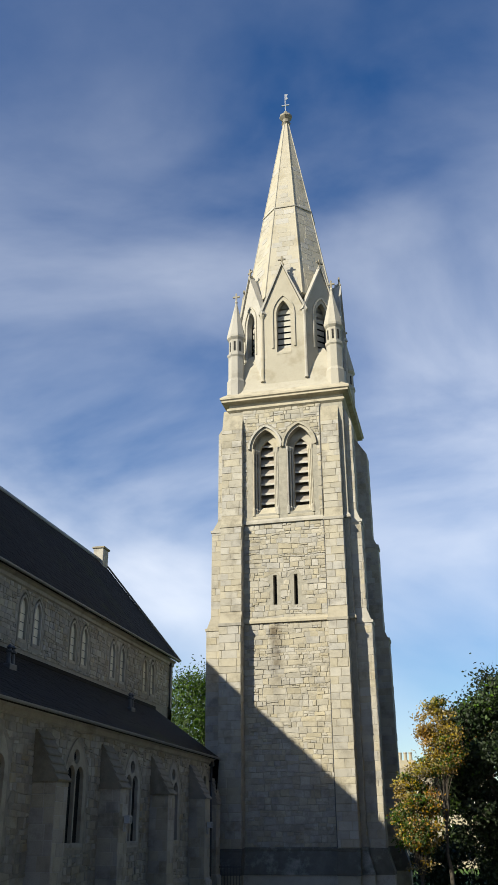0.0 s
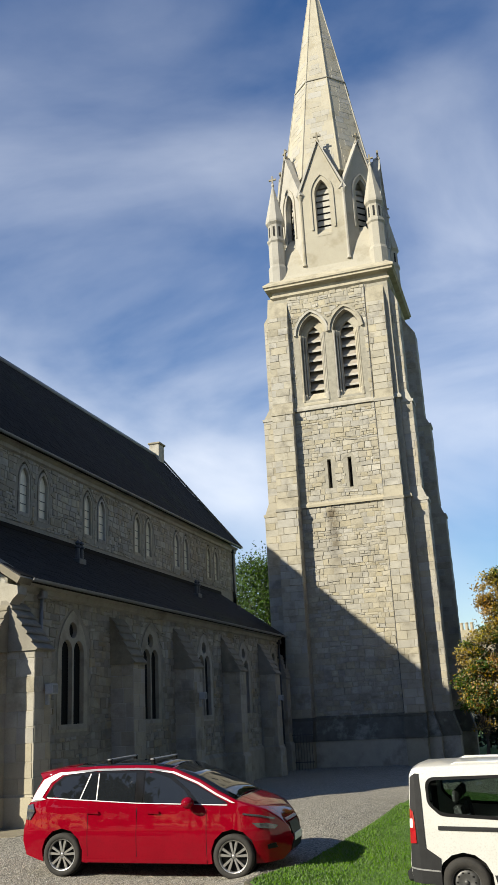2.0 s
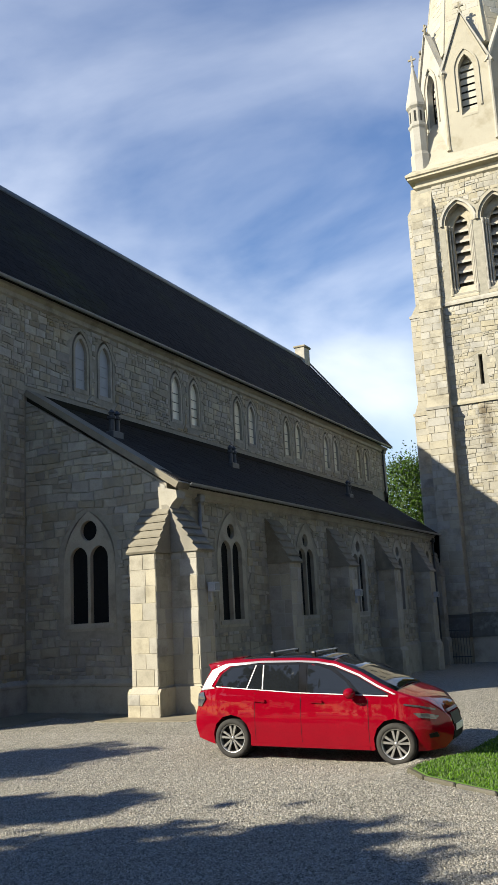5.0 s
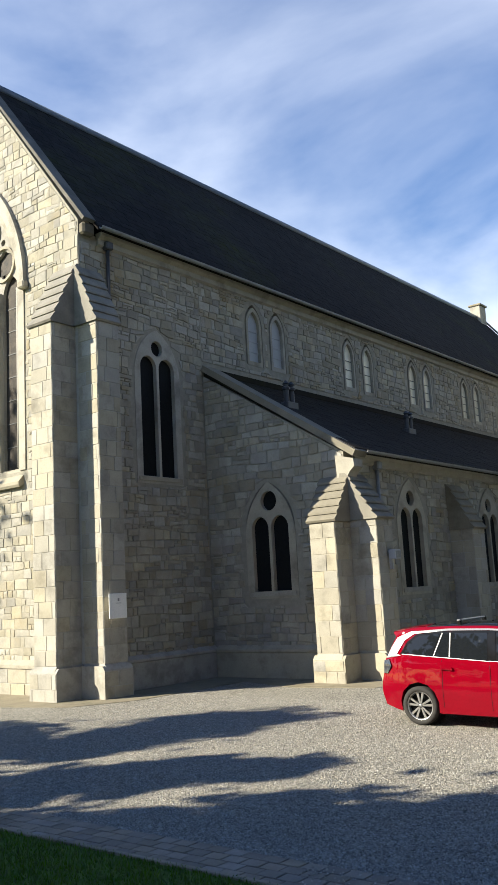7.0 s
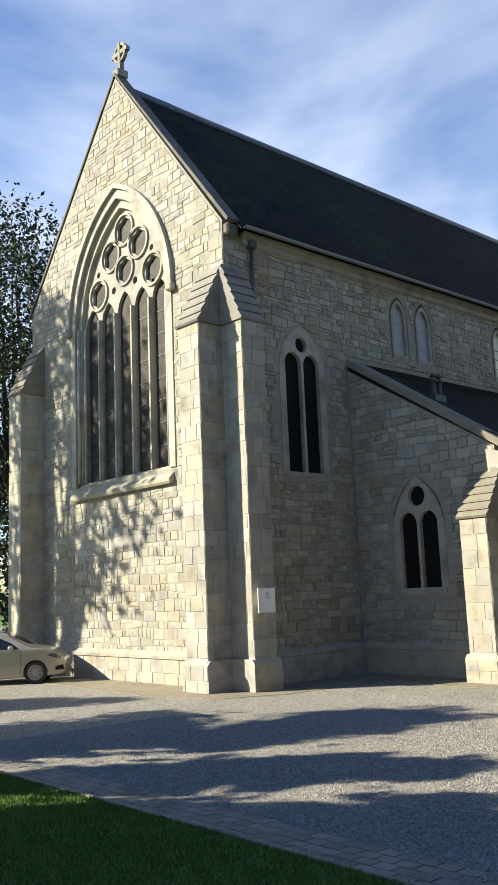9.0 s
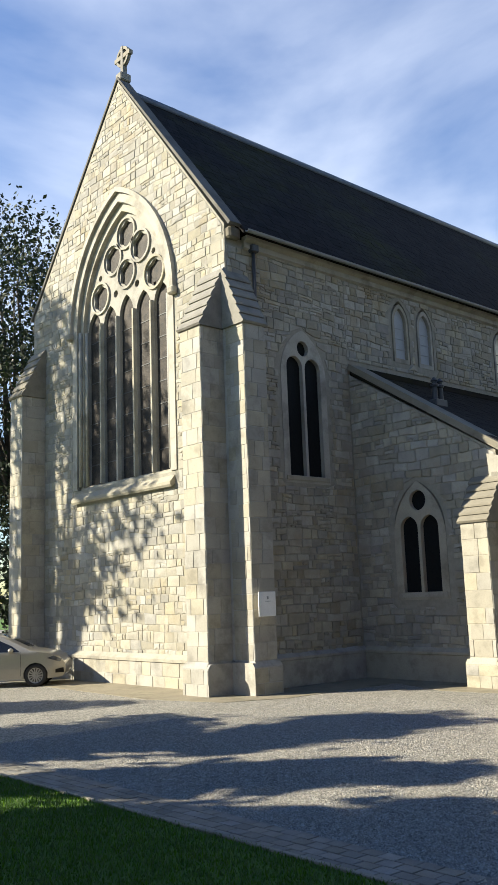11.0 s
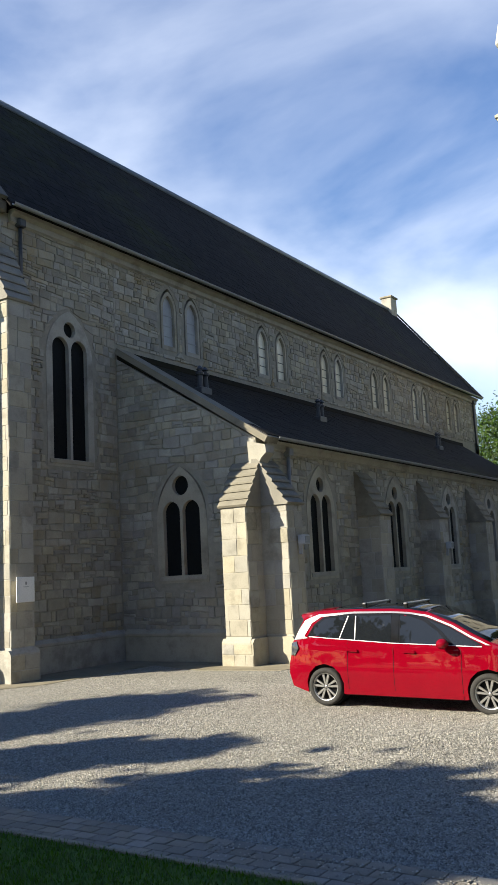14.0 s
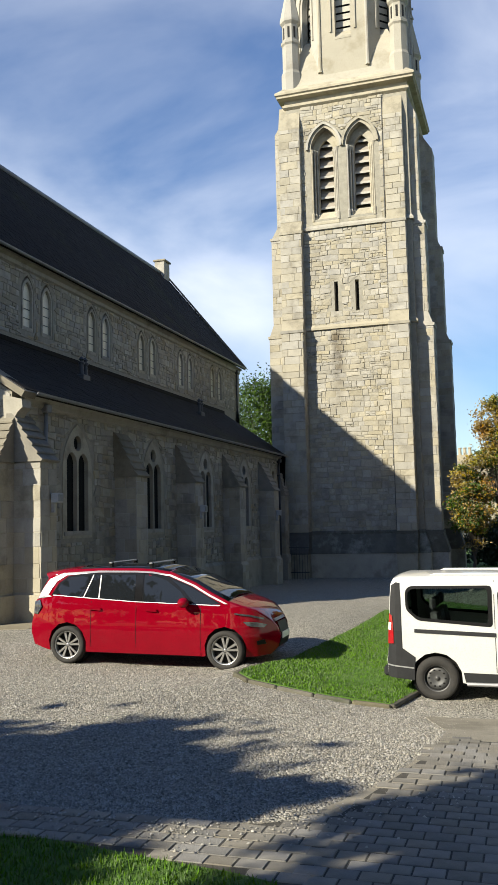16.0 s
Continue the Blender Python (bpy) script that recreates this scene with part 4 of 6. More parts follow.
def tower_buttress(put, a, b, stones, seed, outs=(0.70, 0.45, 0.25), label="stepped ashlar buttress of the tower"):
    p1, p2, p3 = outs
    bm = bmesh.new()
    prism(bm, [(-0.1, -0.8), (p1 + 0.30, -0.8), (p1 + 0.30, 0.55), (p1 + 0.28, 0.66), (p1 + 0.02, 1.62), (p1, 1.72), (p1, 12.30), (p2, 12.95), (p2, 17.75), (p3, 18.35), (p3, 23.65), (-0.1, 25.0)], a, b, lambda o, z, u: put(u, z, o))
    body = part("buttress", bm, ASHLAR, tower, label)
    for z, p in ((12.22, p1 + 0.05), (17.67, p2 + 0.05)):
        bm = bmesh.new()
        prism(bm, [(-0.05, z), (p, z), (p + 0.02, z + 0.14), (-0.05, z + 0.3)], a - 0.04, b + 0.04, lambda o, zz, u: put(u, zz, o))
        part("string_course", bm, ASHLAR, body)
    w = b - a
    if "f" in stones:
        for p, z0, z1 in ((p1, 1.75, 12.2), (p2, 13.0, 17.65), (p3, 18.4, 23.6)):
            masonry(body, ASHLAR, lambda u, v, d, p=p: put(u, v, p + d), [(a, z0), (b, z0), (b, z1), (a, z1)], [], (0.30, 0.46), (w * 0.4, w * 0.9), 0, seed + int(z0), 0.006, 0.006, (0.008, 0.03), 0, 0.012)
    for key, u, s in (("a", a, -1), ("b", b, 1)):
        if key in stones:
            for p, z0, z1 in ((p1, 1.75, 12.2), (p2, 13.0, 17.65), (p3, 18.4, 23.6)):
                masonry(body, ASHLAR, lambda o, v, d, u=u, s=s: put(u + s * d, v, o), [(0, z0), (p, z0), (p, z1), (0, z1)], [], (0.30, 0.46), (p * 0.5, p * 1.1), 0, seed + 50 + int(z0), 0.004, 0.006, (0.008, 0.02), 0, 0.012)
    return body


tower_buttress(tower_front, -11.92, -10.75, "fb", 60)
tower_buttress(tower_front, -6.20, -5.20, "fb", 70)
tower_buttress(tower_right, TF + 0.35, TF + 1.40, "fa", 80, (0.85, 0.62, 0.40))
tower_buttress(tower_right, TF + 5.2, TF + 6.25, "fa", 90, (1.28, 1.02, 0.74))
tower_buttress(tower_left, TF + 0.35, TF + 1.40, "a", 100, (1.35, 1.10, 0.75))
tower_buttress(tower_left, TF + 5.2, TF + 6.25, "", 110)
for lo, hi, e in ((12.40, 12.62, 0.12), (17.85, 18.07, 0.12)):
    bm = bmesh.new()
    q = math.sqrt(2)
    lathe(bm, [((TH + e) * q, lo), ((TH + e) * q, lo + 0.12), ((TH + 0.01) * q, hi + 0.06)], (TX, TC), 4, math.pi / 4)
    part("string_course", bm, ASHLAR, tower)
q = math.sqrt(2)
bm = bmesh.new()
lathe(bm, [((TH + 0.32) * q, -0.8), ((TH + 0.32) * q, 0.62)], (TX, TC), 4, math.pi / 4)
part("plinth", bm, ASHLAR, tower)
bm = bmesh.new()
lathe(bm, [((TH + 0.36) * q, 0.60), ((TH + 0.34) * q, 0.72), ((TH + 0.06) * q, 1.60), ((TH + 0.08) * q, 1.64), ((TH + 0.08) * q, 1.74), ((TH + 0.01) * q, 1.78)], (TX, TC), 4, math.pi / 4)
part("plinth_slope", bm, DARKSTONE, tower, "dark mossy sloping plinth course")
for put, a, b, p in ((tower_front, -11.94, -10.73, 0.70), (tower_front, -6.22, -5.18, 0.70), (tower_right, TF + 0.33, TF + 1.42, 0.85), (tower_right, TF + 5.18, TF + 6.27, 1.28)):
    bm = bmesh.new()
    prism(bm, [(0.0, 0.60), (p + 0.33, 0.60), (p + 0.33, 0.70), (p + 0.06, 1.58), (p + 0.08, 1.62), (p + 0.08, 1.72), (0.0, 1.74)], a - 0.02, b + 0.02, lambda o, z, u: put(u, z, o))
    part("plinth_slope", bm, DARKSTONE, tower)
bm = bmesh.new()
lathe(bm, [((TH + 0.02) * q, 24.82), ((TH + 0.14) * q, 24.92), ((TH + 0.14) * q, 25.04), ((TH + 0.05) * q, 25.06), ((TH + 0.05) * q, 25.30), ((TH + 0.40) * q, 25.36), ((TH + 0.40) * q, 25.46), ((TH + 0.48) * q, 25.52), ((TH + 0.48) * q, 25.64), ((TH + 0.10) * q, 26.0)], (TX, TC), 4, math.pi / 4)
part("cornice", bm, ASHLAR, tower, "moulded stone cornice")

# octagonal lantern, gablets and spire
OA = 3.16
side = 2 * OA * math.tan(math.pi / 8)
bm = bmesh.new()
lathe(bm, [((TH + 0.10) * q, 25.98), (TH * q * 0.985, 26.25), (2.75 * q, 27.9), (2.3 * q, 29.0)], (TX, TC), 4, math.pi / 4)
part("broach", bm, SPIRE, tower)
# near-black core: the lantern's inner shade put into its colour
bm = bmesh.new()
lathe(bm, [((OA - 0.95) / math.cos(math.pi / 8), 25.9), ((OA - 0.95) / math.cos(math.pi / 8), 32.4)], (TX, TC), 8, math.pi / 8)
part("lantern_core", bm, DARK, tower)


def on_face(i):
    a = i * math.pi / 4 - math.pi / 2
    n, t = Vector((math.cos(a), math.sin(a), 0)), Vector((-math.sin(a), math.cos(a), 0))

    def put(u, v, d):
        p = Vector((TX, TC, 0)) + (OA + d) * n + u * t
        return (p.x, p.y, v)
    return put


for i in range(8):
    put = on_face(i)
    h = side / 2
    bm = bmesh.new()
    plate(bm, [(-h, 26.0), (h, 26.0), (h, 31.35), (0, 34.75), (-h, 31.35)], [arch(0, 0.43, 28.6, 31.25, 32.2)], put, 0, -0.35)
    face = part("lantern_face", bm, SPIRE, tower, "gabled stone face with a louvred lancet")
    bm = bmesh.new()
    band(bm, [(-h - 0.08, 31.28), (0, 34.80), (h + 0.08, 31.28)], 0.14, put, 0.12, -0.30)
    part("gable_coping", bm, SPIRE, face)
    bm = bmesh.new()
    band(bm, arch(0, 0.62, 28.9, 31.25, 32.5), 0.10, put, 0.07, -0.02)
    part("hood_mould", bm, SPIRE, face)
    bm = bmesh.new()
    prism(bm, [(-h, 31.30), (h, 31.30), (0, 34.72)], -0.80, -2.3, put)
    part("gablet_roof", bm, SPIRE, face)
    bm = bmesh.new()
    prism(bm, [(-h, 32.45), (h, 32.45), (h * 0.72, 32.45), (0, 34.72), (-h * 0.72, 32.45)][2:], -0.352, -0.80, put)
    part("gablet_roof", bm, SPIRE, face)
    bm = bmesh.new()
    prism(bm, [(-0.50, 29.15), (0.015, 28.55), (0.015, 28.45), (-0.50, 28.45)], -0.43, 0.43, lambda o, z, u: put(u, z, o))
    part("sill", bm, SPIRE, face)
    for k in range(8):
        z = 28.95 + 0.42 * k
        bm = bmesh.new()
        prism(bm, [(-0.46, z), (-0.66, z + 0.28), (-0.66, z + 0.44), (-0.46, z + 0.30)], -0.46, 0.46, lambda o, z_, u: put(u, z_, o))
        part("louvre", bm, PALE_LOUVRE, face)
    bm = bmesh.new()
    px = Vector(put(h, 0, 0))
    lathe(bm, [(0.14, 26.7), (0.10, 26.9), (0.10, 31.0), (0.16, 31.2), (0.16, 31.4)], (px.x, px.y), 8)
    part("shaft", bm, SPIRE, face)
    bm = bmesh.new()
    c0 = Vector(put(0, 34.9, 0.0))
    box(bm, -0.05, 0.05, -0.05, 0.05, 0, 0.55)
    box(bm, -0.24, 0.24, -0.045, 0.045, 0.26, 0.36)
    box(bm, -0.11, 0.11, -0.1, 0.1, -0.15, 0.02)
    bmesh.ops.transform(bm, matrix=Matrix.Translation(c0) @ Matrix.Rotation(i * math.pi / 4, 4, "Z"), verts=bm.verts)
    part("gable_cross", bm, COPING, face)

k8 = 1 / math.cos(math.pi / 8)
SP = ((2.845, 32.8), (1.62, 40.5), (0.17, 49.3))
bm = bmesh.new()
lathe(bm, [(2.25 * k8, 31.2), (2.25 * k8, 32.5)] + [(r * k8, z) for r, z in SP], (TX, TC), 8, math.pi / 8)
spire = part("spire", bm, SPIRE, tower, "octagonal cream stone spire")
for i in (6, 7, 0, 1, 2):
    a = i * math.pi / 4 - math.pi / 2
    n, t = Vector((math.cos(a), math.sin(a), 0)), Vector((-math.sin(a), math.cos(a), 0))
    for (r0, z0), (r1, z1) in zip(SP, SP[1:]):
        def put(u, v, d, r0=r0, z0=z0, r1=r1, z1=z1, n=n, t=t):
            r = r0 + (r1 - r0) * (v - z0) / (z1 - z0)
            p = Vector((TX, TC, v)) + (r + d) * n + u * t
            return tuple(p)
        w0, w1 = r0 * math.tan(math.pi / 8), r1 * math.tan(math.pi / 8)
        masonry(spire, SPIRE, put, [(-w0, z0 + 0.02), (w0, z0 + 0.02), (w1, z1 - 0.06), (-w1, z1 - 0.06)], [], (0.36, 0.5), (0.5, 1.0), 0, 120 + i, 0.004, 0.005, (0.006, 0.014), 0, 0.01)
for i in range(8):
    a = i * math.pi / 4 + math.pi / 8
    bm = bmesh.new()
    tube(bm, [(TX + r * k8 * math.cos(a), TC + r * k8 * math.sin(a), z) for r, z in SP], [0.045, 0.04, 0.03], 6)
    part("arris", bm, SPIRE, spire)
bm = bmesh.new()
lathe(bm, [(1.65 * k8, 40.46), (1.69 * k8, 40.48), (1.69 * k8, 40.55), (1.62 * k8, 40.60)], (TX, TC), 8, math.pi / 8)
part("band", bm, SPIRE, spire)
bm = bmesh.new()
lathe(bm, [(0.2, 49.1), (0.34, 49.25), (0.22, 49.4), (0.24, 49.6), (0.46, 49.8), (0.46, 49.95), (0.22, 50.1), (0.12, 50.4)], (TX, TC), 8)
part("finial", bm, COPING, spire, "carved stone finial")
bm = bmesh.new()
tube(bm, [(TX, TC, 50.3), (TX, TC, 52.1)], 0.035, 6)
box(bm, TX - 0.28, TX + 0.28, TC - 0.03, TC + 0.03, 51.0, 51.07)
v = [bm.verts.new((TX + a, TC + 0.02 * s, 51.75 + b)) for s in (-1, 1) for a, b in ((-0.02, -0.25), (0.22, -0.1), (0.10, 0.08), (0.20, 0.30), (-0.02, 0.36))]
for s in (0, 5):
    bm.faces.new(v[s:s + 5])
for i in range(5):
    bm.faces.new((v[i], v[(i + 1) % 5], v[5 + (i + 1) % 5], v[5 + i]))
part("weather_vane", bm, GALVANISED, spire, "small metal weather vane")
for sx in (-1, 1):
    for sy in (-1, 1):
        c = (TX + sx * 2.98, TC + sy * 2.98)
        bm = bmesh.new()
        lathe(bm, [(0.56, 25.9), (0.56, 26.9), (0.48, 27.1), (0.48, 28.55), (0.55, 28.65), (0.55, 28.78), (0.46, 28.85), (0.46, 29.75), (0.58, 29.9), (0.58, 30.05), (0.06, 32.5), (0.10, 32.6), (0.05, 32.75)], c, 8, math.pi / 8)
        pin = part("pinnacle", bm, SPIRE, tower, "octagonal corner pinnacle with slotted stage and stone cone")
        for i in range(8):
            a = i * math.pi / 4
            # slots are dark strips on a solid face, their shade painted
            bm = bmesh.new()
            box(bm, 0.405, 0.435, -0.06, 0.06, 28.95, 29.6)
            bmesh.ops.transform(bm, matrix=Matrix.Translation((c[0], c[1], 0)) @ Matrix.Rotation(a, 4, "Z"), verts=bm.verts)
            part("slot", bm, DARK, pin)
        bm = bmesh.new()
        box(bm, c[0] - 0.045, c[0] + 0.045, c[1] - 0.045, c[1] + 0.045, 32.7, 33.25)
        box(bm, c[0] - 0.22, c[0] + 0.22, c[1] - 0.04, c[1] + 0.04, 32.95, 33.05)
        part("cross", bm, COPING, pin)


# ---------------------------------------------------------------- ground
def sheet(name, xs, ys, mat, zfun, keep=None, parent=None, label=""):
    verts = [(x, y, zfun(x, y)) for y in ys for x in xs]
    nx = len(xs)
    faces = []
    for j in range(len(ys) - 1):
        for i in range(nx - 1):
            if keep is None or keep((xs[i] + xs[i + 1]) / 2, (ys[j] + ys[j + 1]) / 2):
                faces.append((j * nx + i, j * nx + i + 1, (j + 1) * nx + i + 1, (j + 1) * nx + i))
    return raw(name, verts, faces, mat, parent, label)


def spread(a, b, n):
    return [a + (b - a) * i / n for i in range(n + 1)]


gx = [-2500, -600, -150, -60] + spread(-40, 12, 130) + [30, 80, 200, 600, 2500]
gy = [-2500, -600, -150, -40, -10] + spread(0, 46, 115) + [60, 100, 200, 600, 2500]
ground = tagged(sheet("ground", gx, gy, GRAVEL, ground_z), "pale crushed gravel forecourt with worn patches", "ground", kind="structure")

LAWN = 5.72


def lawn_edge(x):
    return LAWN - 0.28 * step(-3.6, -1.4, x) - 0.9 * step(-1.8, 0.2, x)


lawn_poly = [(-40, -14), (0.1, -14), (0.1, 4.5)] + [(x, lawn_edge(x)) for x in spread(0.0, -4, 16)] + [(-40, LAWN)]
bm = bmesh.new()
plate(bm, lawn_poly, [], lambda u, v, d: (u, v, d), 0.03, -0.1)
lawn = tagged(part("lawn", bm, SOIL), "mown green lawn edged with pavers", "lawn", kind="structure")
verge_poly = [(-4.12, 12.80), (-3.80, 12.46), (-2.80, 12.30), (-1.76, 12.38), (-1.50, 13.9), (-1.1, 27.0), (-3.35, 27.0), (-3.55, 19.0), (-3.75, 14.6), (-4.10, 13.3)]


def verge_z(x, y):
    return ground_z(x, y) + 0.06


bm = bmesh.new()
prism(bm, verge_poly, 0.1, -0.15, lambda a, b, d: (a, b, verge_z(a, b) - 0.1 + d))
bmesh.ops.triangulate(bm, faces=bm.faces)
for axis in (1,):
    for c in spread(12.5, 26.5, 28):
        bmesh.ops.bisect_plane(bm, geom=bm.verts[:] + bm.edges[:] + bm.faces[:], plane_co=(0, c, 0), plane_no=(0, 1, 0))
for v in bm.verts:
    v.co.z = verge_z(v.co.x, v.co.y) - (0.0 if v.co.z > verge_z(v.co.x, v.co.y) - 0.12 else 0.2)
verge = tagged(part("grass_verge", bm, SOIL), "raised wedge of mown grass behind a stone kerb", "lawn", kind="structure")


def blades(name, count, region, zfun, seed, tall=(0.04, 0.10), parent=None, width=0.006):
    rng = np.random.RandomState(seed)
    us, vs = [p[0] for p in region], [p[1] for p in region]
    verts, faces = [], []
    while len(faces) < count:
        x, y = rng.uniform(min(us), max(us)), rng.uniform(min(vs), max(vs))
        if not within(region, x, y):
            continue
        h, a, lean_ = rng.uniform(*tall), rng.uniform(0, 2 * math.pi), rng.uniform(0.1, 0.7)
        b = rng.uniform(0, 2 * math.pi)
        dx, dy, z = math.cos(a) * width, math.sin(a) * width, zfun(x, y)
        n = len(verts)
        verts += [(x - dx, y - dy, z), (x + dx, y + dy, z), (x + math.cos(b) * h * lean_, y + math.sin(b) * h * lean_, z + h)]
        faces.append((n, n + 1, n + 2))
    return tagged(raw(name, verts, faces, BLADE, parent), kind="stuff")


blades("grass", 70000, [(-13.5, 4.4), (-3.8, 2.6), (-0.2, 2.6)] + [(x, lawn_edge(x) - 0.02) for x in spread(-0.2, -4, 12)] + [(-13.5, LAWN - 0.02)], lambda x, y: 0.03, 5, (0.018, 0.05), lawn, 0.006)
blades("grass", 48000, verge_poly[:5] + [(-1.1, 23.0), (-3.5, 23.0)] + verge_poly[7:], verge_z, 6, (0.015, 0.042), parent=verge, width=0.010)

# loose gravel: small angular chips, each a low pyramid
rng = np.random.RandomState(11)
N = 260000
cy = 6.22 + 9.2 * rng.rand(N) ** 1.9
cx = rng.uniform(-14.5, 0.2, N)
edge = -0.75 - np.maximum(0, 9.8 - cy) * 0.08 - np.maximum(0, 7.4 - cy) * 1.2
keep = cx < edge + rng.normal(0, 0.12, N)
cx, cy = cx[keep], cy[keep]
lift = np.zeros(len(cx))
sx = rng.uniform(-4.6, -0.2, 800)
sy = 6.28 + np.maximum(0, sx + 2.2) * 0.75 - np.abs(rng.normal(0, 0.34, 800))
on_strip = sy > np.array([lawn_edge(x) for x in sx]) + 0.05
cx, cy = np.concatenate([cx, sx[on_strip]]), np.concatenate([cy, sy[on_strip]])
lift = np.concatenate([lift, np.full(on_strip.sum(), 0.022)])
N = len(cx)
cz = np.array([ground_z(x, y) for x, y in zip(cx, cy)]) + lift
radius = rng.uniform(0.006, 0.0175, N)
spin = rng.uniform(0, 6.28, (N, 1)) + np.arange(4) * (math.pi / 2) + rng.uniform(-0.4, 0.4, (N, 4))
reach = radius[:, None] * rng.uniform(0.6, 1.25, (N, 4))
co = np.empty((N, 5, 3))
co[:, :4, 0], co[:, :4, 1] = cx[:, None] + reach * np.cos(spin), cy[:, None] + reach * np.sin(spin)
co[:, :4, 2] = cz[:, None] + radius[:, None] * rng.uniform(-0.1, 0.5, (N, 4))
co[:, 4, 0], co[:, 4, 1] = cx + radius * rng.uniform(-0.4, 0.4, N), cy + radius * rng.uniform(-0.4, 0.4, N)
co[:, 4, 2] = cz + radius * rng.uniform(0.7, 1.25, N)
tri = (np.arange(N)[:, None, None] * 5 + np.array([(0, 1, 4), (1, 2, 4), (2, 3, 4), (3, 0, 4)])).reshape(-1)
chips = bpy.data.meshes.new("gravel")
chips.vertices.add(N * 5)
chips.vertices.foreach_set("co", co.reshape(-1))
chips.loops.add(len(tri))
chips.loops.foreach_set("vertex_index", tri.astype(np.int32))
chips.polygons.add(len(tri) // 3)
chips.polygons.foreach_set("loop_start", np.arange(0, len(tri), 3, dtype=np.int32))
chips.update(calc_edges=True)
tagged(link_mesh("gravel", chips, PEBBLE), "loose crushed stone chippings", "gravel", kind="stuff")

apron_poly = [(-27.6, 12.75), (-17.7, 12.25), (-15.6, 12.85), (-14.9, 14.2), (-14.8, 17.9), (-12.8, 17.1), (-10.7, 17.4), (-10.3, 18.6), (-10.3, 20.0), (-11.9, 20.0), (-16.4, 18.7), (-16.5, 14.3), (-27.6, 14.1)]
bm = bmesh.new()
plate(bm, apron_poly, [], lambda u, v, d: (u, v, d), 0.009, -0.06)
tagged(part("apron", bm, EARTH), "bare trodden earth strip along the church walls", "ground", kind="structure")
far_lawn = tagged(sheet("far_lawn", [-400, -80, -30, 0, 40, 400], [47.5, 60, 100, 300, 900], SOIL, lambda x, y: -0.60), "dark grass beyond the church", "lawn", kind="structure")


# ---------------------------------------------------------------- pavers and kerbs
def paver_mesh(l, w, seed):
    rng_ = random.Random(seed)
    bm = bmesh.new()
    box(bm, -l / 2, l / 2, -w / 2, w / 2, -0.05, 0.0)
    top = [v for v in bm.verts if v.co.z > -0.01]
    for v in top:
        v.co.z += rng_.uniform(-0.002, 0.002)
    bmesh.ops.bevel(bm, geom=[e for e in bm.edges if all(v.co.z > -0.01 for v in e.verts)], offset=0.004, segments=1, affect="EDGES")
    mesh = bpy.data.meshes.new("paver")
    bm.to_mesh(mesh)
    bm.free()
    mesh.materials.append(PAVER)
    return mesh


drive_poly = [(-1.25, 6.75), (-0.95, 8.2), (-0.80, 9.6), (-0.55, 10.6), (4.5, 10.6), (4.5, 4.4), (0.1, 4.4), (-0.6, 5.15), (-1.2, 5.45), (-2.0, 5.62), (-2.2, 6.28), (-1.7, 6.45)]


def in_strip(x, y):
    return x < -1.25 and y < 6.30


bed = bmesh.new()
plate(bed, [(-15.5, LAWN)] + [(x, lawn_edge(x)) for x in spread(-4, -0.2, 10)] + [(0.2, 4.2), (4.5, 4.2), (4.5, 12.2), (-1.25, 11.9), (-0.85, 10.6), (-0.8, 9.4), (-1.05, 7.8), (-1.6, 6.5), (-2.4, 6.3), (-15.5, 6.3)], [], lambda u, v, d: (u, v, d), 0.012, -0.05)
for c in spread(6.5, 12.0, 22):
    bmesh.ops.bisect_plane(bed, geom=bed.verts[:] + bed.edges[:] + bed.faces[:], plane_co=(0, c, 0), plane_no=(0, 1, 0))
for c in spread(-3, 4, 14):
    bmesh.ops.bisect_plane(bed, geom=bed.verts[:] + bed.edges[:] + bed.faces[:], plane_co=(c, 0, 0), plane_no=(1, 0, 0))
for v in bed.verts:
    v.co.z += ground_z(v.co.x, v.co.y)
paving = tagged(part("paving", bed, CONCRETE), "block paved drive and edging strip beside the lawn", "paving", kind="structure")
joints = bmesh.new()
plate(joints, [(-15.4, LAWN + 0.01)] + [(x, lawn_edge(x) + 0.01) for x in spread(-4, -0.6, 10)] + [(0.2, 4.4), (4.4, 4.4), (4.4, 9.7), (-0.62, 9.7), (-0.98, 8.0), (-1.3, 6.72), (-1.9, 6.36), (-2.4, 6.24), (-15.4, 6.24)], [], lambda u, v, d: (u, v, d), 0.0145, 0.002)
for c in spread(6.5, 9.6, 12):
    bmesh.ops.bisect_plane(joints, geom=joints.verts[:] + joints.edges[:] + joints.faces[:], plane_co=(0, c, 0), plane_no=(0, 1, 0))
for c in spread(-3, 4, 14):
    bmesh.ops.bisect_plane(joints, geom=joints.verts[:] + joints.edges[:] + joints.faces[:], plane_co=(c, 0, 0), plane_no=(1, 0, 0))
for v in joints.verts:
    v.co.z += ground_z(v.co.x, v.co.y)
part("joint_sand", joints, JOINT, paving, "dark damp sand in the joints")
shapes = [paver_mesh(0.199, 0.150, k) for k in range(5)]
laid = []
rp = random.Random(9)
for j in range(-2, 4):
    y = LAWN + 0.085 + j * 0.161
    x = -15.4 + (0.1 if j % 2 else 0)
    while x < -1.3:
        if y > lawn_edge(x) + 0.075:
            laid.append((x, y))
        x += 0.210
y = 4.5
j = 0
while y < 10.5:
    x = -2.2 + (0.105 if j % 2 else 0)
    while x < 3.2:
        if within(drive_poly, x, y) and not in_strip(x + 0.1, y) and y < 9.75 + 0.25 * math.sin(x * 7.3):
            laid.append((x, y))
        x += 0.211
    y += 0.161
    j += 1
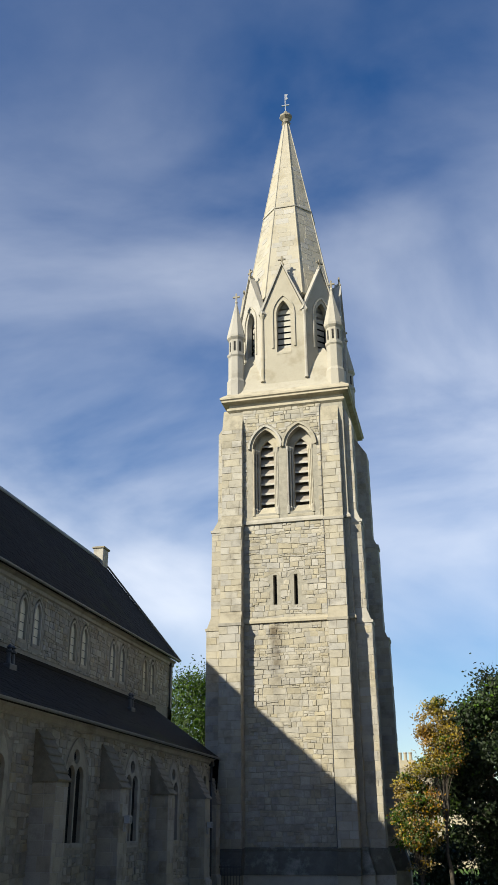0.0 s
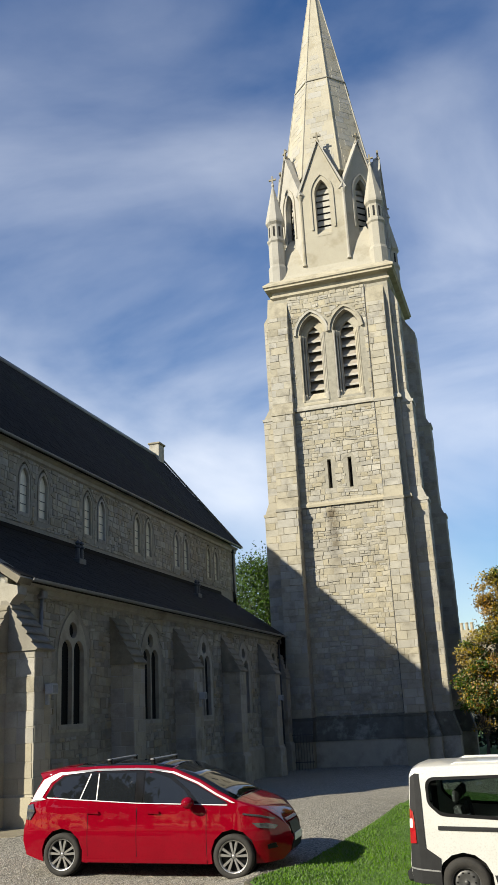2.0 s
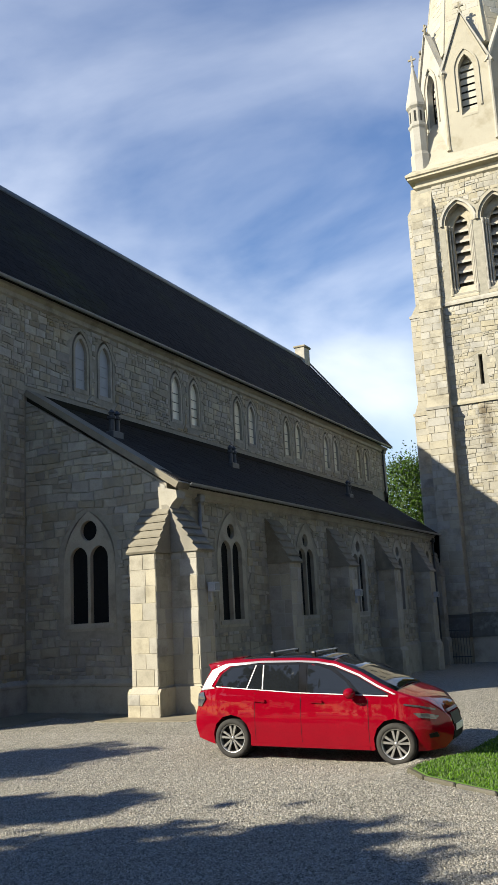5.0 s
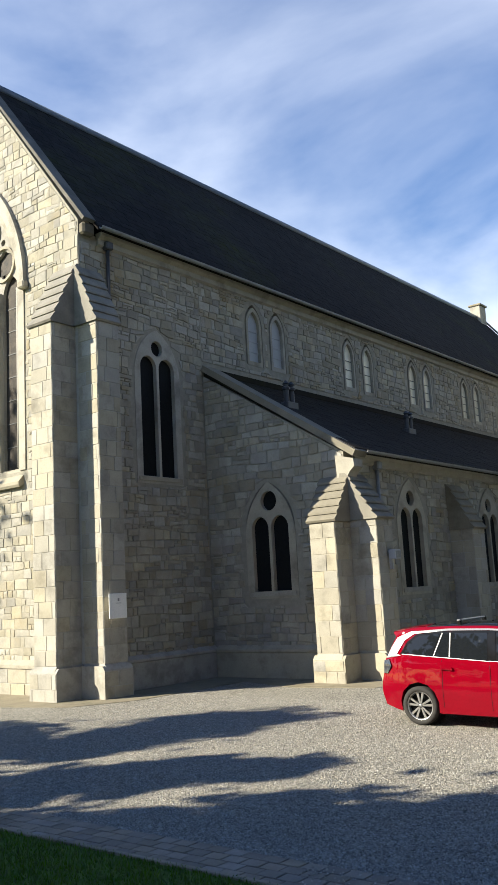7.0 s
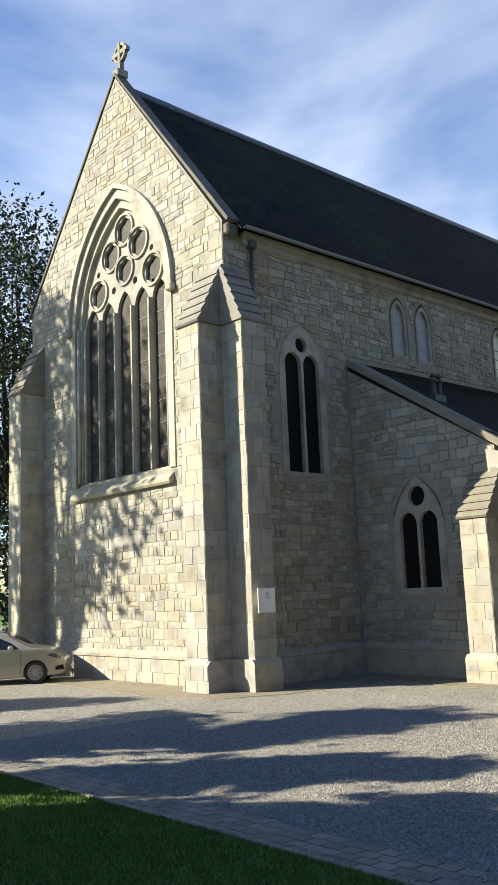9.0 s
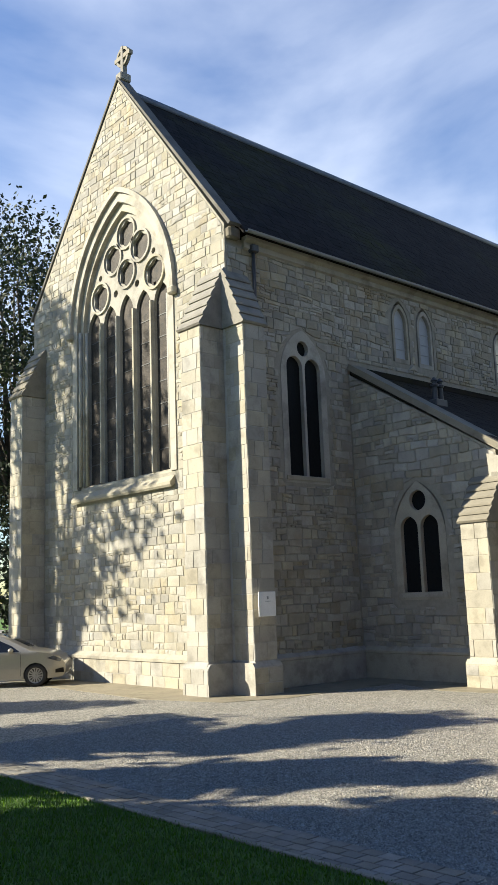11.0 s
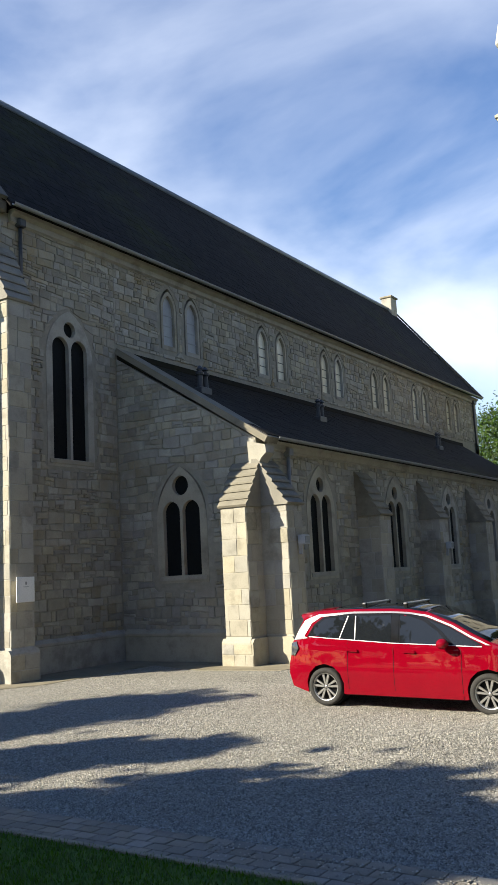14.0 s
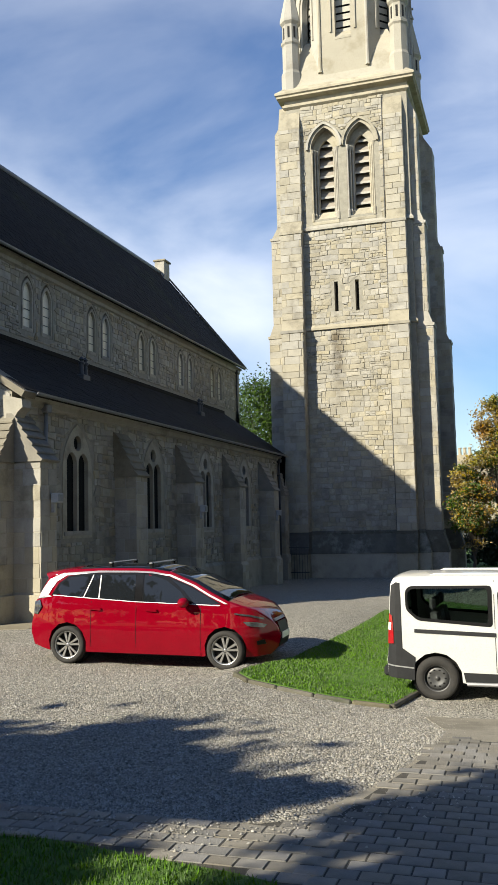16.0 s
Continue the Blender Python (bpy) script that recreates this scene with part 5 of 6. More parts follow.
laid.sort(key=lambda p: (p[0] + 1.2) ** 2 + (p[1] - 6.3) ** 2)
rv, rf = [], []
for i, (x, y) in enumerate(laid):
    turn = rp.uniform(-0.008, 0.008)
    z = ground_z(x, y) + 0.020 + rp.uniform(-0.002, 0.002)
    if i < 300:
        ob = new("paver", shapes[i % 5])
        ob.parent, ob.location, ob.rotation_euler = paving, (x, y, z), (0, 0, turn)
    else:
        mesh = shapes[i % 5]
        n = len(rv)
        ca, sa = math.cos(turn), math.sin(turn)
        rv += [(x + ca * v.co.x - sa * v.co.y, y + sa * v.co.x + ca * v.co.y, z + v.co.z) for v in mesh.vertices]
        rf += [tuple(n + k for k in f.vertices) for f in mesh.polygons]
tagged(raw("pavers", rv, rf, PAVER, paving), kind="stuff")

kerb = thing("kerb", "worn pale stone kerb round the grass wedge", "kerb", at=(-2.8, 12.1, -0.2))
line = [(-3.80, 14.4), (-4.12, 13.4), (-4.16, 12.78), (-3.84, 12.42), (-3.38, 12.32), (-2.82, 12.25), (-2.29, 12.25), (-1.76, 12.34), (-1.50, 13.9)]
for i, (a, b) in enumerate(zip(line, line[1:])):
    d = Vector((b[0] - a[0], b[1] - a[1], 0))
    bm = bmesh.new()
    box(bm, 0.004, d.length - 0.004, -0.06, 0.045, -0.18, 0.055, 0.022)
    bmesh.ops.transform(bm, matrix=Matrix.Translation((a[0], a[1], 0)) @ Matrix.Rotation(math.atan2(d.y, d.x), 4, "Z"), verts=bm.verts)
    for v in bm.verts:
        v.co.z += ground_z(v.co.x, v.co.y)
    part("kerb_stone", bm, KERB, kerb)
edging = thing("lawn_edging", "low pale edging stones along the lawn", "kerb", at=(-6, LAWN, 0))
for i in range(15):
    x0 = -17.6 + i * 0.95
    boxed("edging_stone", x0 + 0.006, x0 + 0.944, LAWN - 0.05, LAWN + 0.005, -0.1, 0.055, CONCRETE, edging, bevel=0.008)

# ---------------------------------------------------------------- small fixtures
notice = thing("notice_board", "small white notice panel on the corner buttress", "sign", at=(NX + 0.918, 14.3, 1.8))
SX = NX + 0.918
boxed("panel", SX, SX + 0.03, 14.09, 14.64, 1.82, 2.40, SIGN, notice, bevel=0.008)
boxed("mark", SX + 0.03, SX + 0.034, 14.35, 14.40, 2.22, 2.29, GUTTER, notice, bevel=0)
boxed("print", SX + 0.03, SX + 0.034, 14.30, 14.46, 2.165, 2.18, BOARD, notice, bevel=0)
for y, z, x in ((19.25, 2.87, AX + 0.84), (29.75, 2.70, AX + 0.75), (39.75, 2.60, AX + 0.75)):
    lamp = thing("flood_lamp", "small grey box lamp fixed to the aisle buttress", "lamp", "lamps along the aisle", at=(x, y, z))
    boxed("housing", x + 0.06, x + 0.26, y - 0.14, y + 0.14, z, z + 0.24, BOARD, lamp, bevel=0.015)
    boxed("lens", x + 0.26, x + 0.275, y - 0.11, y + 0.11, z + 0.03, z + 0.2, GUTTER, lamp, bevel=0)
    boxed("bracket", x - 0.02, x + 0.10, y - 0.03, y + 0.03, z - 0.24, z + 0.02, BOARD, lamp, bevel=0.005)
fence = thing("railing", "dark iron railing panel by the tower foot", "railing", at=(-11.2, 43.2, -0.6))
for k in range(9):
    x = -11.8 + k * 0.14
    bm = bmesh.new()
    tube(bm, [(x, 43.55, -0.62), (x, 43.55, 1.05)], 0.014, 5)
    part("bar", bm, IRON, fence)
for z in (-0.3, 0.95):
    boxed("rail", -11.85, -10.6, 43.53, 43.57, z, z + 0.05, IRON, fence, bevel=0)
conductor = thing("lightning_conductor", "thin metal strip running down the tower beside the buttress", "cable", at=(-6.3, TF - 0.03, 0))
bm = bmesh.new()
tube(bm, [(-6.30, TF - 0.06, 1.7), (-6.32, TF - 0.06, 8), (-6.26, TF - 0.06, 12.4), (-6.30, TF - 0.07, 18), (-6.27, TF - 0.06, 24.8)], 0.022, 5)
part("strip", bm, IRON, conductor)


# ---------------------------------------------------------------- vehicles
def flat_panel(name, poly, wfun, out, mat, parent, label="", thick=0.012, cuts=6, holes=()):
    """A pane or lamp on both flanks, laid on the curved side; poly in (x, z)."""
    made = []
    for s in (-1, 1):
        bm = bmesh.new()
        plate(bm, poly, holes, lambda u, v, d: (u, d, v), 0, 1)
        xs, zs = [p[0] for p in poly], [p[1] for p in poly]
        for k in range(1, cuts):
            for axis, lo, hi in ((0, min(xs), max(xs)), (2, min(zs), max(zs))):
                co, no = [0, 0, 0], [0, 0, 0]
                co[axis], no[axis] = lo + (hi - lo) * k / cuts, 1
                bmesh.ops.bisect_plane(bm, geom=bm.verts[:] + bm.edges[:] + bm.faces[:], plane_co=co, plane_no=no)
        for v in bm.verts:
            w = wfun(v.co.x, v.co.z) + out - (thick if v.co.y > 0.5 else 0)
            v.co.y = s * w
        made.append(part(name, bm, mat, parent, label))
    return made


def body_shell(name, outline, wfun, mat, parent, label="", cuts_x=30, cuts_z=12, crown=0.05, holes=()):
    """The outline in (x, z) as two curved flanks joined over the roof, bonnet and floor."""
    bm = bmesh.new()
    rings = []
    n = len(outline)
    cols = (-1.0, -0.985, -0.93, -0.6, 0.0, 0.6, 0.93, 0.985, 1.0)
    drop = (0.0, 0.012, 0.022, 0.045, 0.055, 0.045, 0.022, 0.012, 0.0)
    zmid = sum(p[1] for p in outline) / n
    for x, z in outline:
        up = 1 if z > zmid else 0
        rings.append([bm.verts.new((x, k * wfun(x, z), z + up * crown / 0.055 * d)) for k, d in zip(cols, drop)])
    for i in range(n):
        r0, r1 = rings[i], rings[(i + 1) % n]
        for k in range(len(cols) - 1):
            bm.faces.new((r0[k], r0[k + 1], r1[k + 1], r1[k]))
    shell = part(name, bm, mat, parent, label, True)
    for s in (-1, 1):
        bm = bmesh.new()
        vs = [bm.verts.new((x, 0, z)) for x, z in outline]
        for i in range(n):
            bm.edges.new((vs[i], vs[(i + 1) % n]))
        for hole in holes:
            hv = [bm.verts.new((x, 0, z)) for x, z in hole]
            for i in range(len(hv)):
                bm.edges.new((hv[i], hv[(i + 1) % len(hv)]))
        bmesh.ops.triangle_fill(bm, use_beauty=True, use_dissolve=False, edges=list(bm.edges), normal=(0, -1, 0))
        xs, zs = [p[0] for p in outline], [p[1] for p in outline]
        for k in range(1, cuts_x):
            bmesh.ops.bisect_plane(bm, geom=bm.verts[:] + bm.edges[:] + bm.faces[:], plane_co=(min(xs) + (max(xs) - min(xs)) * k / cuts_x, 0, 0), plane_no=(1, 0, 0))
        for k in range(1, cuts_z):
            bmesh.ops.bisect_plane(bm, geom=bm.verts[:] + bm.edges[:] + bm.faces[:], plane_co=(0, 0, min(zs) + (max(zs) - min(zs)) * k / cuts_z), plane_no=(0, 0, 1))
        for v in bm.verts:
            v.co.y = s * wfun(v.co.x, v.co.z)
        part("flank", bm, mat, shell, smooth=True)
    return shell


def arch_notch(x, r, z0, n=8, zc=0.33):
    """Points of a wheel arch met while the outline runs along the sill towards the rear."""
    a0 = math.asin(max(-1, min(1, (z0 - zc) / r)))
    return [(x + r * math.cos(a0 + (math.pi - 2 * a0) * i / n), zc + r * math.sin(a0 + (math.pi - 2 * a0) * i / n)) for i in range(n + 1)]


def wheel(parent, x, y, r, spokes, metal, width=0.21, rim=0.70):
    w = thing("wheel", "", "")
    w.parent, w.location = parent, (x, y, r)
    s = 1 if y > 0 else -1

    def turned(profile, sides, name, mat):
        bm = bmesh.new()
        lathe(bm, profile, (0, 0), sides)
        bmesh.ops.transform(bm, matrix=Matrix.Rotation(-s * math.pi / 2, 4, "X"), verts=bm.verts)
        return part(name, bm, mat, w, smooth=True)

    h = width / 2
    bm = bmesh.new()
    prof = [(rim * r, -h), (0.93 * r, -h), (r, -h * 0.75), (r, h * 0.75), (0.93 * r, h), (rim * r, h), (rim * r * 0.97, h * 0.8), (rim * r * 0.97, -h)]
    rings = [[bm.verts.new((q[0] * math.cos(2 * math.pi * k / 32), -s * -q[1], q[0] * math.sin(2 * math.pi * k / 32))) for k in range(32)] for q in prof]
    for i in range(len(prof)):
        for k in range(32):
            bm.faces.new((rings[i][k], rings[i][(k + 1) % 32], rings[(i + 1) % len(prof)][(k + 1) % 32], rings[(i + 1) % len(prof)][k]))
    part("tyre", bm, TYRE, w, smooth=True)
    bm = bmesh.new()
    R = rim * r
    rr = [[bm.verts.new((q * math.cos(2 * math.pi * k / 32), s * d, q * math.sin(2 * math.pi * k / 32))) for k in range(32)] for q, d in ((R, h * 0.9), (R * 0.93, h * 0.9), (R * 0.9, h * 0.55), (R * 0.9, -h * 0.3))]
    for i in range(3):
        for k in range(32):
            bm.faces.new((rr[i][k], rr[i][(k + 1) % 32], rr[i + 1][(k + 1) % 32], rr[i + 1][k]))
    part("rim", bm, metal, w, smooth=True)
    bm = bmesh.new()
    bm.faces.new([bm.verts.new((R * 0.91 * math.cos(2 * math.pi * k / 24), s * h * 0.1, R * 0.91 * math.sin(2 * math.pi * k / 24))) for k in range(24)])
    part("brake_disc", bm, BLACK, w)
    if spokes:
        for i in range(spokes):
            a = 2 * math.pi * (i + 0.25) / spokes
            bm = bmesh.new()
            for off in (-0.26, 0.26):
                u, t = Vector((math.cos(a + off * 0.9), 0, math.sin(a + off * 0.9))), Vector((-math.sin(a), 0, math.cos(a)))
                c = Vector((0, s * h * 0.72, 0))
                v = [bm.verts.new(p) for p in (c + u * R * 0.16 - t * 0.013, c + u * R * 0.16 + t * 0.013, c + u * R * 0.93 + t * 0.021, c + u * R * 0.93 - t * 0.021)]
                b = [bm.verts.new(q_.co - Vector((0, s * 0.03, 0))) for q_ in v]
                bm.faces.new(v)
                for k in range(4):
                    bm.faces.new((v[k], v[(k + 1) % 4], b[(k + 1) % 4], b[k]))
            part("spoke", bm, metal, w)
    else:
        bm = bmesh.new()
        ring = [[bm.verts.new((q * R * math.cos(2 * math.pi * k / 24), s * d, q * R * math.sin(2 * math.pi * k / 24))) for k in range(24)] for q, d in ((0.88, h * 0.3), (0.72, h * 0.62), (0.5, h * 0.62), (0.34, h * 0.42), (0.12, h * 0.5))]
        for i in range(4):
            for k in range(24):
                bm.faces.new((ring[i][k], ring[i][(k + 1) % 24], ring[i + 1][(k + 1) % 24], ring[i + 1][k]))
        part("steel_disc", bm, metal, w, smooth=True)
        for i in range(10):
            a = 2 * math.pi * i / 10
            bm = bmesh.new()
            box(bm, -0.016, 0.016, -0.004, 0.004, -0.011, 0.011, 0.003)
            bmesh.ops.transform(bm, matrix=Matrix.Translation((0.62 * R * math.cos(a), s * h * 0.63, 0.62 * R * math.sin(a))), verts=bm.verts)
            part("vent_hole", bm, BLACK, w)
    bm = bmesh.new()
    bmesh.ops.create_uvsphere(bm, u_segments=10, v_segments=6, radius=R * 0.15)
    bmesh.ops.transform(bm, matrix=Matrix.Translation((0, s * h * 0.62, 0)) @ Matrix.Diagonal((1, 0.4, 1, 1)), verts=bm.verts)
    part("hub_cap", bm, metal, w, smooth=True)
    for o in w.children:
        o.parent = w
    return w


def over_panel(name, pts, wfun, k, out, mat, parent, label=""):
    """A pane that lies across the car along outline points (x, z)."""
    bm = bmesh.new()
    cols = [-1 + 2 * i / 8 for i in range(9)]
    rows = []
    for x, z in pts:
        w = wfun(x, z) * k
        rows.append([bm.verts.new((x, c * w, z + 0.05 * (1 - c * c) + out)) for c in cols])
    for r0, r1 in zip(rows, rows[1:]):
        for i in range(8):
            bm.faces.new((r0[i], r0[i + 1], r1[i + 1], r1[i]))
    ob = part(name, bm, mat, parent, label, True)
    m = ob.modifiers.new("thickness", "SOLIDIFY")
    m.thickness = 0.008
    return ob


# red people carrier
def red_w(x, z):
    w = 0.915
    if z > 1.0:
        w -= 0.27 * (z - 1.0) + 0.9 * max(0, z - 1.46) ** 1.2
    if z < 0.55:
        w -= 0.20 * (0.55 - z) ** 1.3
    w -= 0.025 * step(0.62, 0.98, z) - 0.012 * math.exp(-((z - 0.93) / 0.05) ** 2)
    if x > 1.35:
        w -= 0.60 * ((x - 1.35) / 0.89) ** 2.8
    if x < -1.6:
        w -= 0.16 * ((-1.6 - x) / 0.6) ** 2
    return max(w, 0.1)


car = thing("car", "shiny red seven-seat people carrier with silver roof arches", "car")
car.matrix_world = pose(-6.056, 13.663, -0.108, 0, 1.25, 3.0) @ Matrix.Translation((0, 0.80, 0)) @ Matrix.Diagonal((0.988, 0.988, 1.045, 1))
R_REAR, R_FRONT = -1.42, 1.42
red_line = [(-2.100, 0.300), (-2.170, 0.500), (-2.160, 0.660), (-2.120, 0.800), (-2.100, 0.980), (-2.040, 1.060), (-1.950, 1.220), (-1.860, 1.380), (-1.920, 1.450), (-1.620, 1.495), (-1.320, 1.520), (-0.800, 1.540), (-0.240, 1.545), (0.100, 1.535), (0.449, 1.490),
            (0.874, 1.340), (1.182, 1.185), (1.490, 1.050), (1.712, 0.985), (1.911, 0.920), (2.067, 0.800), (2.189, 0.680), (2.240, 0.500), (2.205, 0.340), (2.111, 0.240), (1.911, 0.220)]
red_line += arch_notch(R_FRONT, 0.355, 0.22) + [(1.02, 0.21), (-1.02, 0.21)] + arch_notch(R_REAR, 0.355, 0.22) + [(-1.85, 0.24)]
shell = body_shell("body", red_line, red_w, RED, car, "glossy red bodywork")
flat_panel("window_frame", [(-1.760, 1.110), (-1.630, 1.310), (-1.460, 1.425), (-1.050, 1.475), (-0.200, 1.490), (0.100, 1.480), (0.406, 1.440), (0.831, 1.290), (1.129, 1.140), (1.363, 1.030), (0.991, 1.005), (-0.200, 1.040)], red_w, 0.003, GLOSSBLACK, car, cuts=8)
flat_panel("rear_quarter_window", [(-1.70, 1.13), (-1.58, 1.30), (-1.42, 1.40), (-1.02, 1.445), (-1.08, 1.30), (-1.16, 1.10)], red_w, 0.006, TINT, car)
flat_panel("rear_quarter_window", [(-1.11, 1.10), (-0.96, 1.445), (-0.87, 1.45), (-0.87, 1.08)], red_w, 0.006, TINT, car)
flat_panel("rear_door_window", [(-0.82, 1.08), (-0.82, 1.452), (-0.2, 1.46), (-0.19, 1.05)], red_w, 0.006, TINT, car)
flat_panel("front_door_window", [(-0.030, 1.045), (-0.040, 1.460), (0.140, 1.445), (0.364, 1.380), (0.619, 1.220), (0.789, 1.030)], red_w, 0.006, TINT, car)
flat_panel("front_quarter_window", [(0.449, 1.395), (0.810, 1.275), (1.108, 1.130), (1.299, 1.030), (0.895, 1.025), (0.704, 1.210)], red_w, 0.006, TINT, car)
flat_panel("silver_arch", [(-2.040, 1.045), (-1.950, 1.200), (-1.820, 1.370), (-1.550, 1.470), (-0.900, 1.517), (-0.200, 1.522), (0.100, 1.512), (0.438, 1.468), (0.863, 1.318), (1.171, 1.162), (1.469, 1.035), (1.416, 1.035), (1.150, 1.143), (0.842, 1.297), (0.417, 1.447), (0.100, 1.487), (-0.200, 1.497), (-0.900, 1.488), (-1.500, 1.435), (-1.680, 1.330), (-1.820, 1.120), (-1.740, 1.090)], red_w, 0.012, SILVER, car, "satin silver roof arch", cuts=10)
flat_panel("window_trim", [(-1.720, 1.108), (-0.200, 1.034), (1.341, 1.003), (1.341, 1.015), (-0.200, 1.043), (-1.720, 1.118)], red_w, 0.011, SILVER, car)
for a, b in ((-1.135, -0.985), (-0.845, -0.845)):
    flat_panel("chrome_pillar", [(a - 0.008, 1.085), (b - 0.008, 1.45), (b + 0.008, 1.45), (a + 0.008, 1.085)], red_w, 0.010, SILVER, car)
flat_panel("pillar", [(-0.165, 1.045), (-0.165, 1.47), (-0.06, 1.47), (-0.06, 1.045)], red_w, 0.009, GLOSSBLACK, car)
flat_panel("window_arc", [(0.120, 1.462), (0.385, 1.395), (0.661, 1.215), (0.831, 1.025), (0.852, 1.025), (0.682, 1.225), (0.401, 1.410), (0.130, 1.478)], red_w, 0.010, GLOSSBLACK, car)
flat_panel("tail_lamp", [(-2.11, 0.80), (-2.09, 1.0), (-1.98, 1.03), (-1.93, 0.92), (-2.02, 0.80)], red_w, 0.02, CLEARLAMP, car)
flat_panel("headlamp", [(1.72, 0.765), (1.80, 0.70), (2.03, 0.665), (2.07, 0.71), (1.92, 0.755)], red_w, 0.02, CLEARLAMP, car)
flat_panel("daytime_lamp", [(1.579, 0.880), (1.823, 0.845), (2.022, 0.790), (2.033, 0.815), (1.823, 0.870), (1.590, 0.900)], red_w, 0.02, CLEARLAMP, car)
flat_panel("fog_lamp", [(1.934, 0.400), (1.923, 0.460), (2.033, 0.480), (2.056, 0.410)], red_w, 0.012, BLACK, car)
flat_panel("sill_trim", [(-1.0, 0.22), (-1.0, 0.27), (1.0, 0.27), (1.0, 0.22)], red_w, 0.012, RED, car)
for x in (-0.15, -0.98, 1.0):
    flat_panel("door_seam", [(x - 0.004, 0.30), (x - 0.004, 1.03), (x + 0.004, 1.03), (x + 0.004, 0.30)], red_w, 0.002, BLACK, car, thick=0.004)
for x0 in (-1.0, 0.02):
    flat_panel("door_handle", [(x0, 0.90), (x0 + 0.02, 0.945), (x0 + 0.20, 0.935), (x0 + 0.22, 0.90), (x0 + 0.2, 0.885)], red_w, 0.03, RED, car, cuts=3)
over_panel("windscreen", [(0.427, 1.496), (0.874, 1.342), (1.182, 1.187), (1.469, 1.062)], red_w, 0.965, 0.020, TINT, car, "dark sloping windscreen")
over_panel("rear_window", [(-2.0, 1.09), (-1.92, 1.23), (-1.86, 1.38)], red_w, 0.8, 0.0, TINT, car)
over_panel("roof_glass", [(-1.30, 1.522), (-0.9, 1.538), (-0.24, 1.547), (0.10, 1.537), (0.38, 1.500)], red_w, 0.955, 0.018, TINT, car, "dark glass roof panel")
for s in (-1, 1):
    mir = thing("mirror", "", "")
    mir.parent, mir.location = car, (0.74, s * 1.02, 1.05)
    bm = bmesh.new()
    bmesh.ops.create_uvsphere(bm, u_segments=14, v_segments=9, radius=0.12)
    bmesh.ops.transform(bm, matrix=Matrix.Diagonal((0.85, 0.95, 0.68, 1)), verts=bm.verts)
    part("housing", bm, RED, mir, smooth=True)
    bm = bmesh.new()
    box(bm, -0.05, 0.03, -s * 0.16 - 0.05, -s * 0.16 + 0.05, -0.09, -0.04, 0.01)
    part("arm", bm, BLACK, mir)
for x in (-0.75, 0.0):
    bar = thing("roof_bar", "", "")
    bar.parent, bar.location = car, (x, 0, 1.625)
    bm = bmesh.new()
    box(bm, -0.03, 0.03, -0.62, 0.62, 0.0, 0.028, 0.01)
    part("crossbar", bm, SILVER, bar)
    for s in (-1, 1):
        bm = bmesh.new()
        box(bm, -0.035, 0.035, s * 0.56 - 0.03, s * 0.56 + 0.03, -0.10, 0.03, 0.012)
        part("foot", bm, BLACK, bar)
bm = bmesh.new()
prism(bm, [(2.111, 0.300), (2.216, 0.340), (2.250, 0.460), (2.133, 0.500)], -0.33, 0.33, lambda a, z, y: (a, y, z))
part("lower_grille", bm, BLACK, car)
bm = bmesh.new()
prism(bm, [(2.078, 0.735), (2.166, 0.740), (2.144, 0.770), (2.067, 0.780)], -0.34, 0.34, lambda a, z, y: (a, y, z))
part("grille", bm, SILVER, car, "chrome-lined grille")
bm = bmesh.new()
prism(bm, [(2.111, 0.550), (2.239, 0.560), (2.183, 0.715), (2.078, 0.725)], -0.30, 0.30, lambda a, z, y: (a, y, z))
part("grille_mesh", bm, BLACK, car)
bm = bmesh.new()
box(bm, 2.246, 2.262, -0.25, 0.25, 0.46, 0.56, 0.004)
part("number_plate", bm, SIGN, car)
for x in (R_REAR, R_FRONT):
    for s in (-1, 1):
        wheel(car, x, s * 0.80, 0.318, 5, ALLOY, rim=0.745).scale = (1, 1, 0.945)
        bm = bmesh.new()
        lathe(bm, [(0.352, -0.13), (0.352, 0.13)], (0, 0), 20)
        bmesh.ops.transform(bm, matrix=Matrix.Translation((x, s * 0.66, 0.34)) @ Matrix.Rotation(math.pi / 2, 4, "X"), verts=bm.verts)
        part("arch_liner", bm, BLACK, car)


# white van
def van_w(x, z):
    w = 0.955
    if z > 1.05:
        w -= 0.10 * (z - 1.05) + 0.35 * max(0, z - 1.72) ** 1.4
    if z < 0.4:
        w -= 0.1 * (0.4 - z)
    if x < -2.25:
        w -= 0.12 * ((-2.25 - x) / 0.2) ** 2
    if x > 1.7:
        w -= 0.35 * ((x - 1.7) / 0.85) ** 2
    return max(w, 0.1)


van = thing("van", "white panel van with grey bumpers and a dark side window", "van")
van_x, van_y = -1.20, 13.22
van.matrix_world = pose(van_x + 1.66 * 0.94, van_y + 0.88, ground_z(van_x, van_y) + 0.01, 0, 0, -1.0) @ Matrix.Diagonal((0.94, 0.94, 0.93, 1))
van_line = [(-2.42, 0.36), (-2.44, 0.60), (-2.40, 0.85), (-2.385, 1.2), (-2.37, 1.55), (-2.35, 1.80), (-2.31, 1.87), (-2.22, 1.90), (-1.5, 1.915), (0.0, 1.91), (0.75, 1.87), (1.05, 1.74), (1.55, 1.28), (1.75, 1.15), (2.25, 1.02), (2.45, 0.85), (2.5, 0.5), (2.45, 0.3), (2.1, 0.28)]
van_line += arch_notch(1.5, 0.40, 0.28, zc=0.34) + [(1.05, 0.27), (-1.2, 0.27)] + arch_notch(-1.66, 0.40, 0.28, zc=0.34) + [(-2.1, 0.33)]
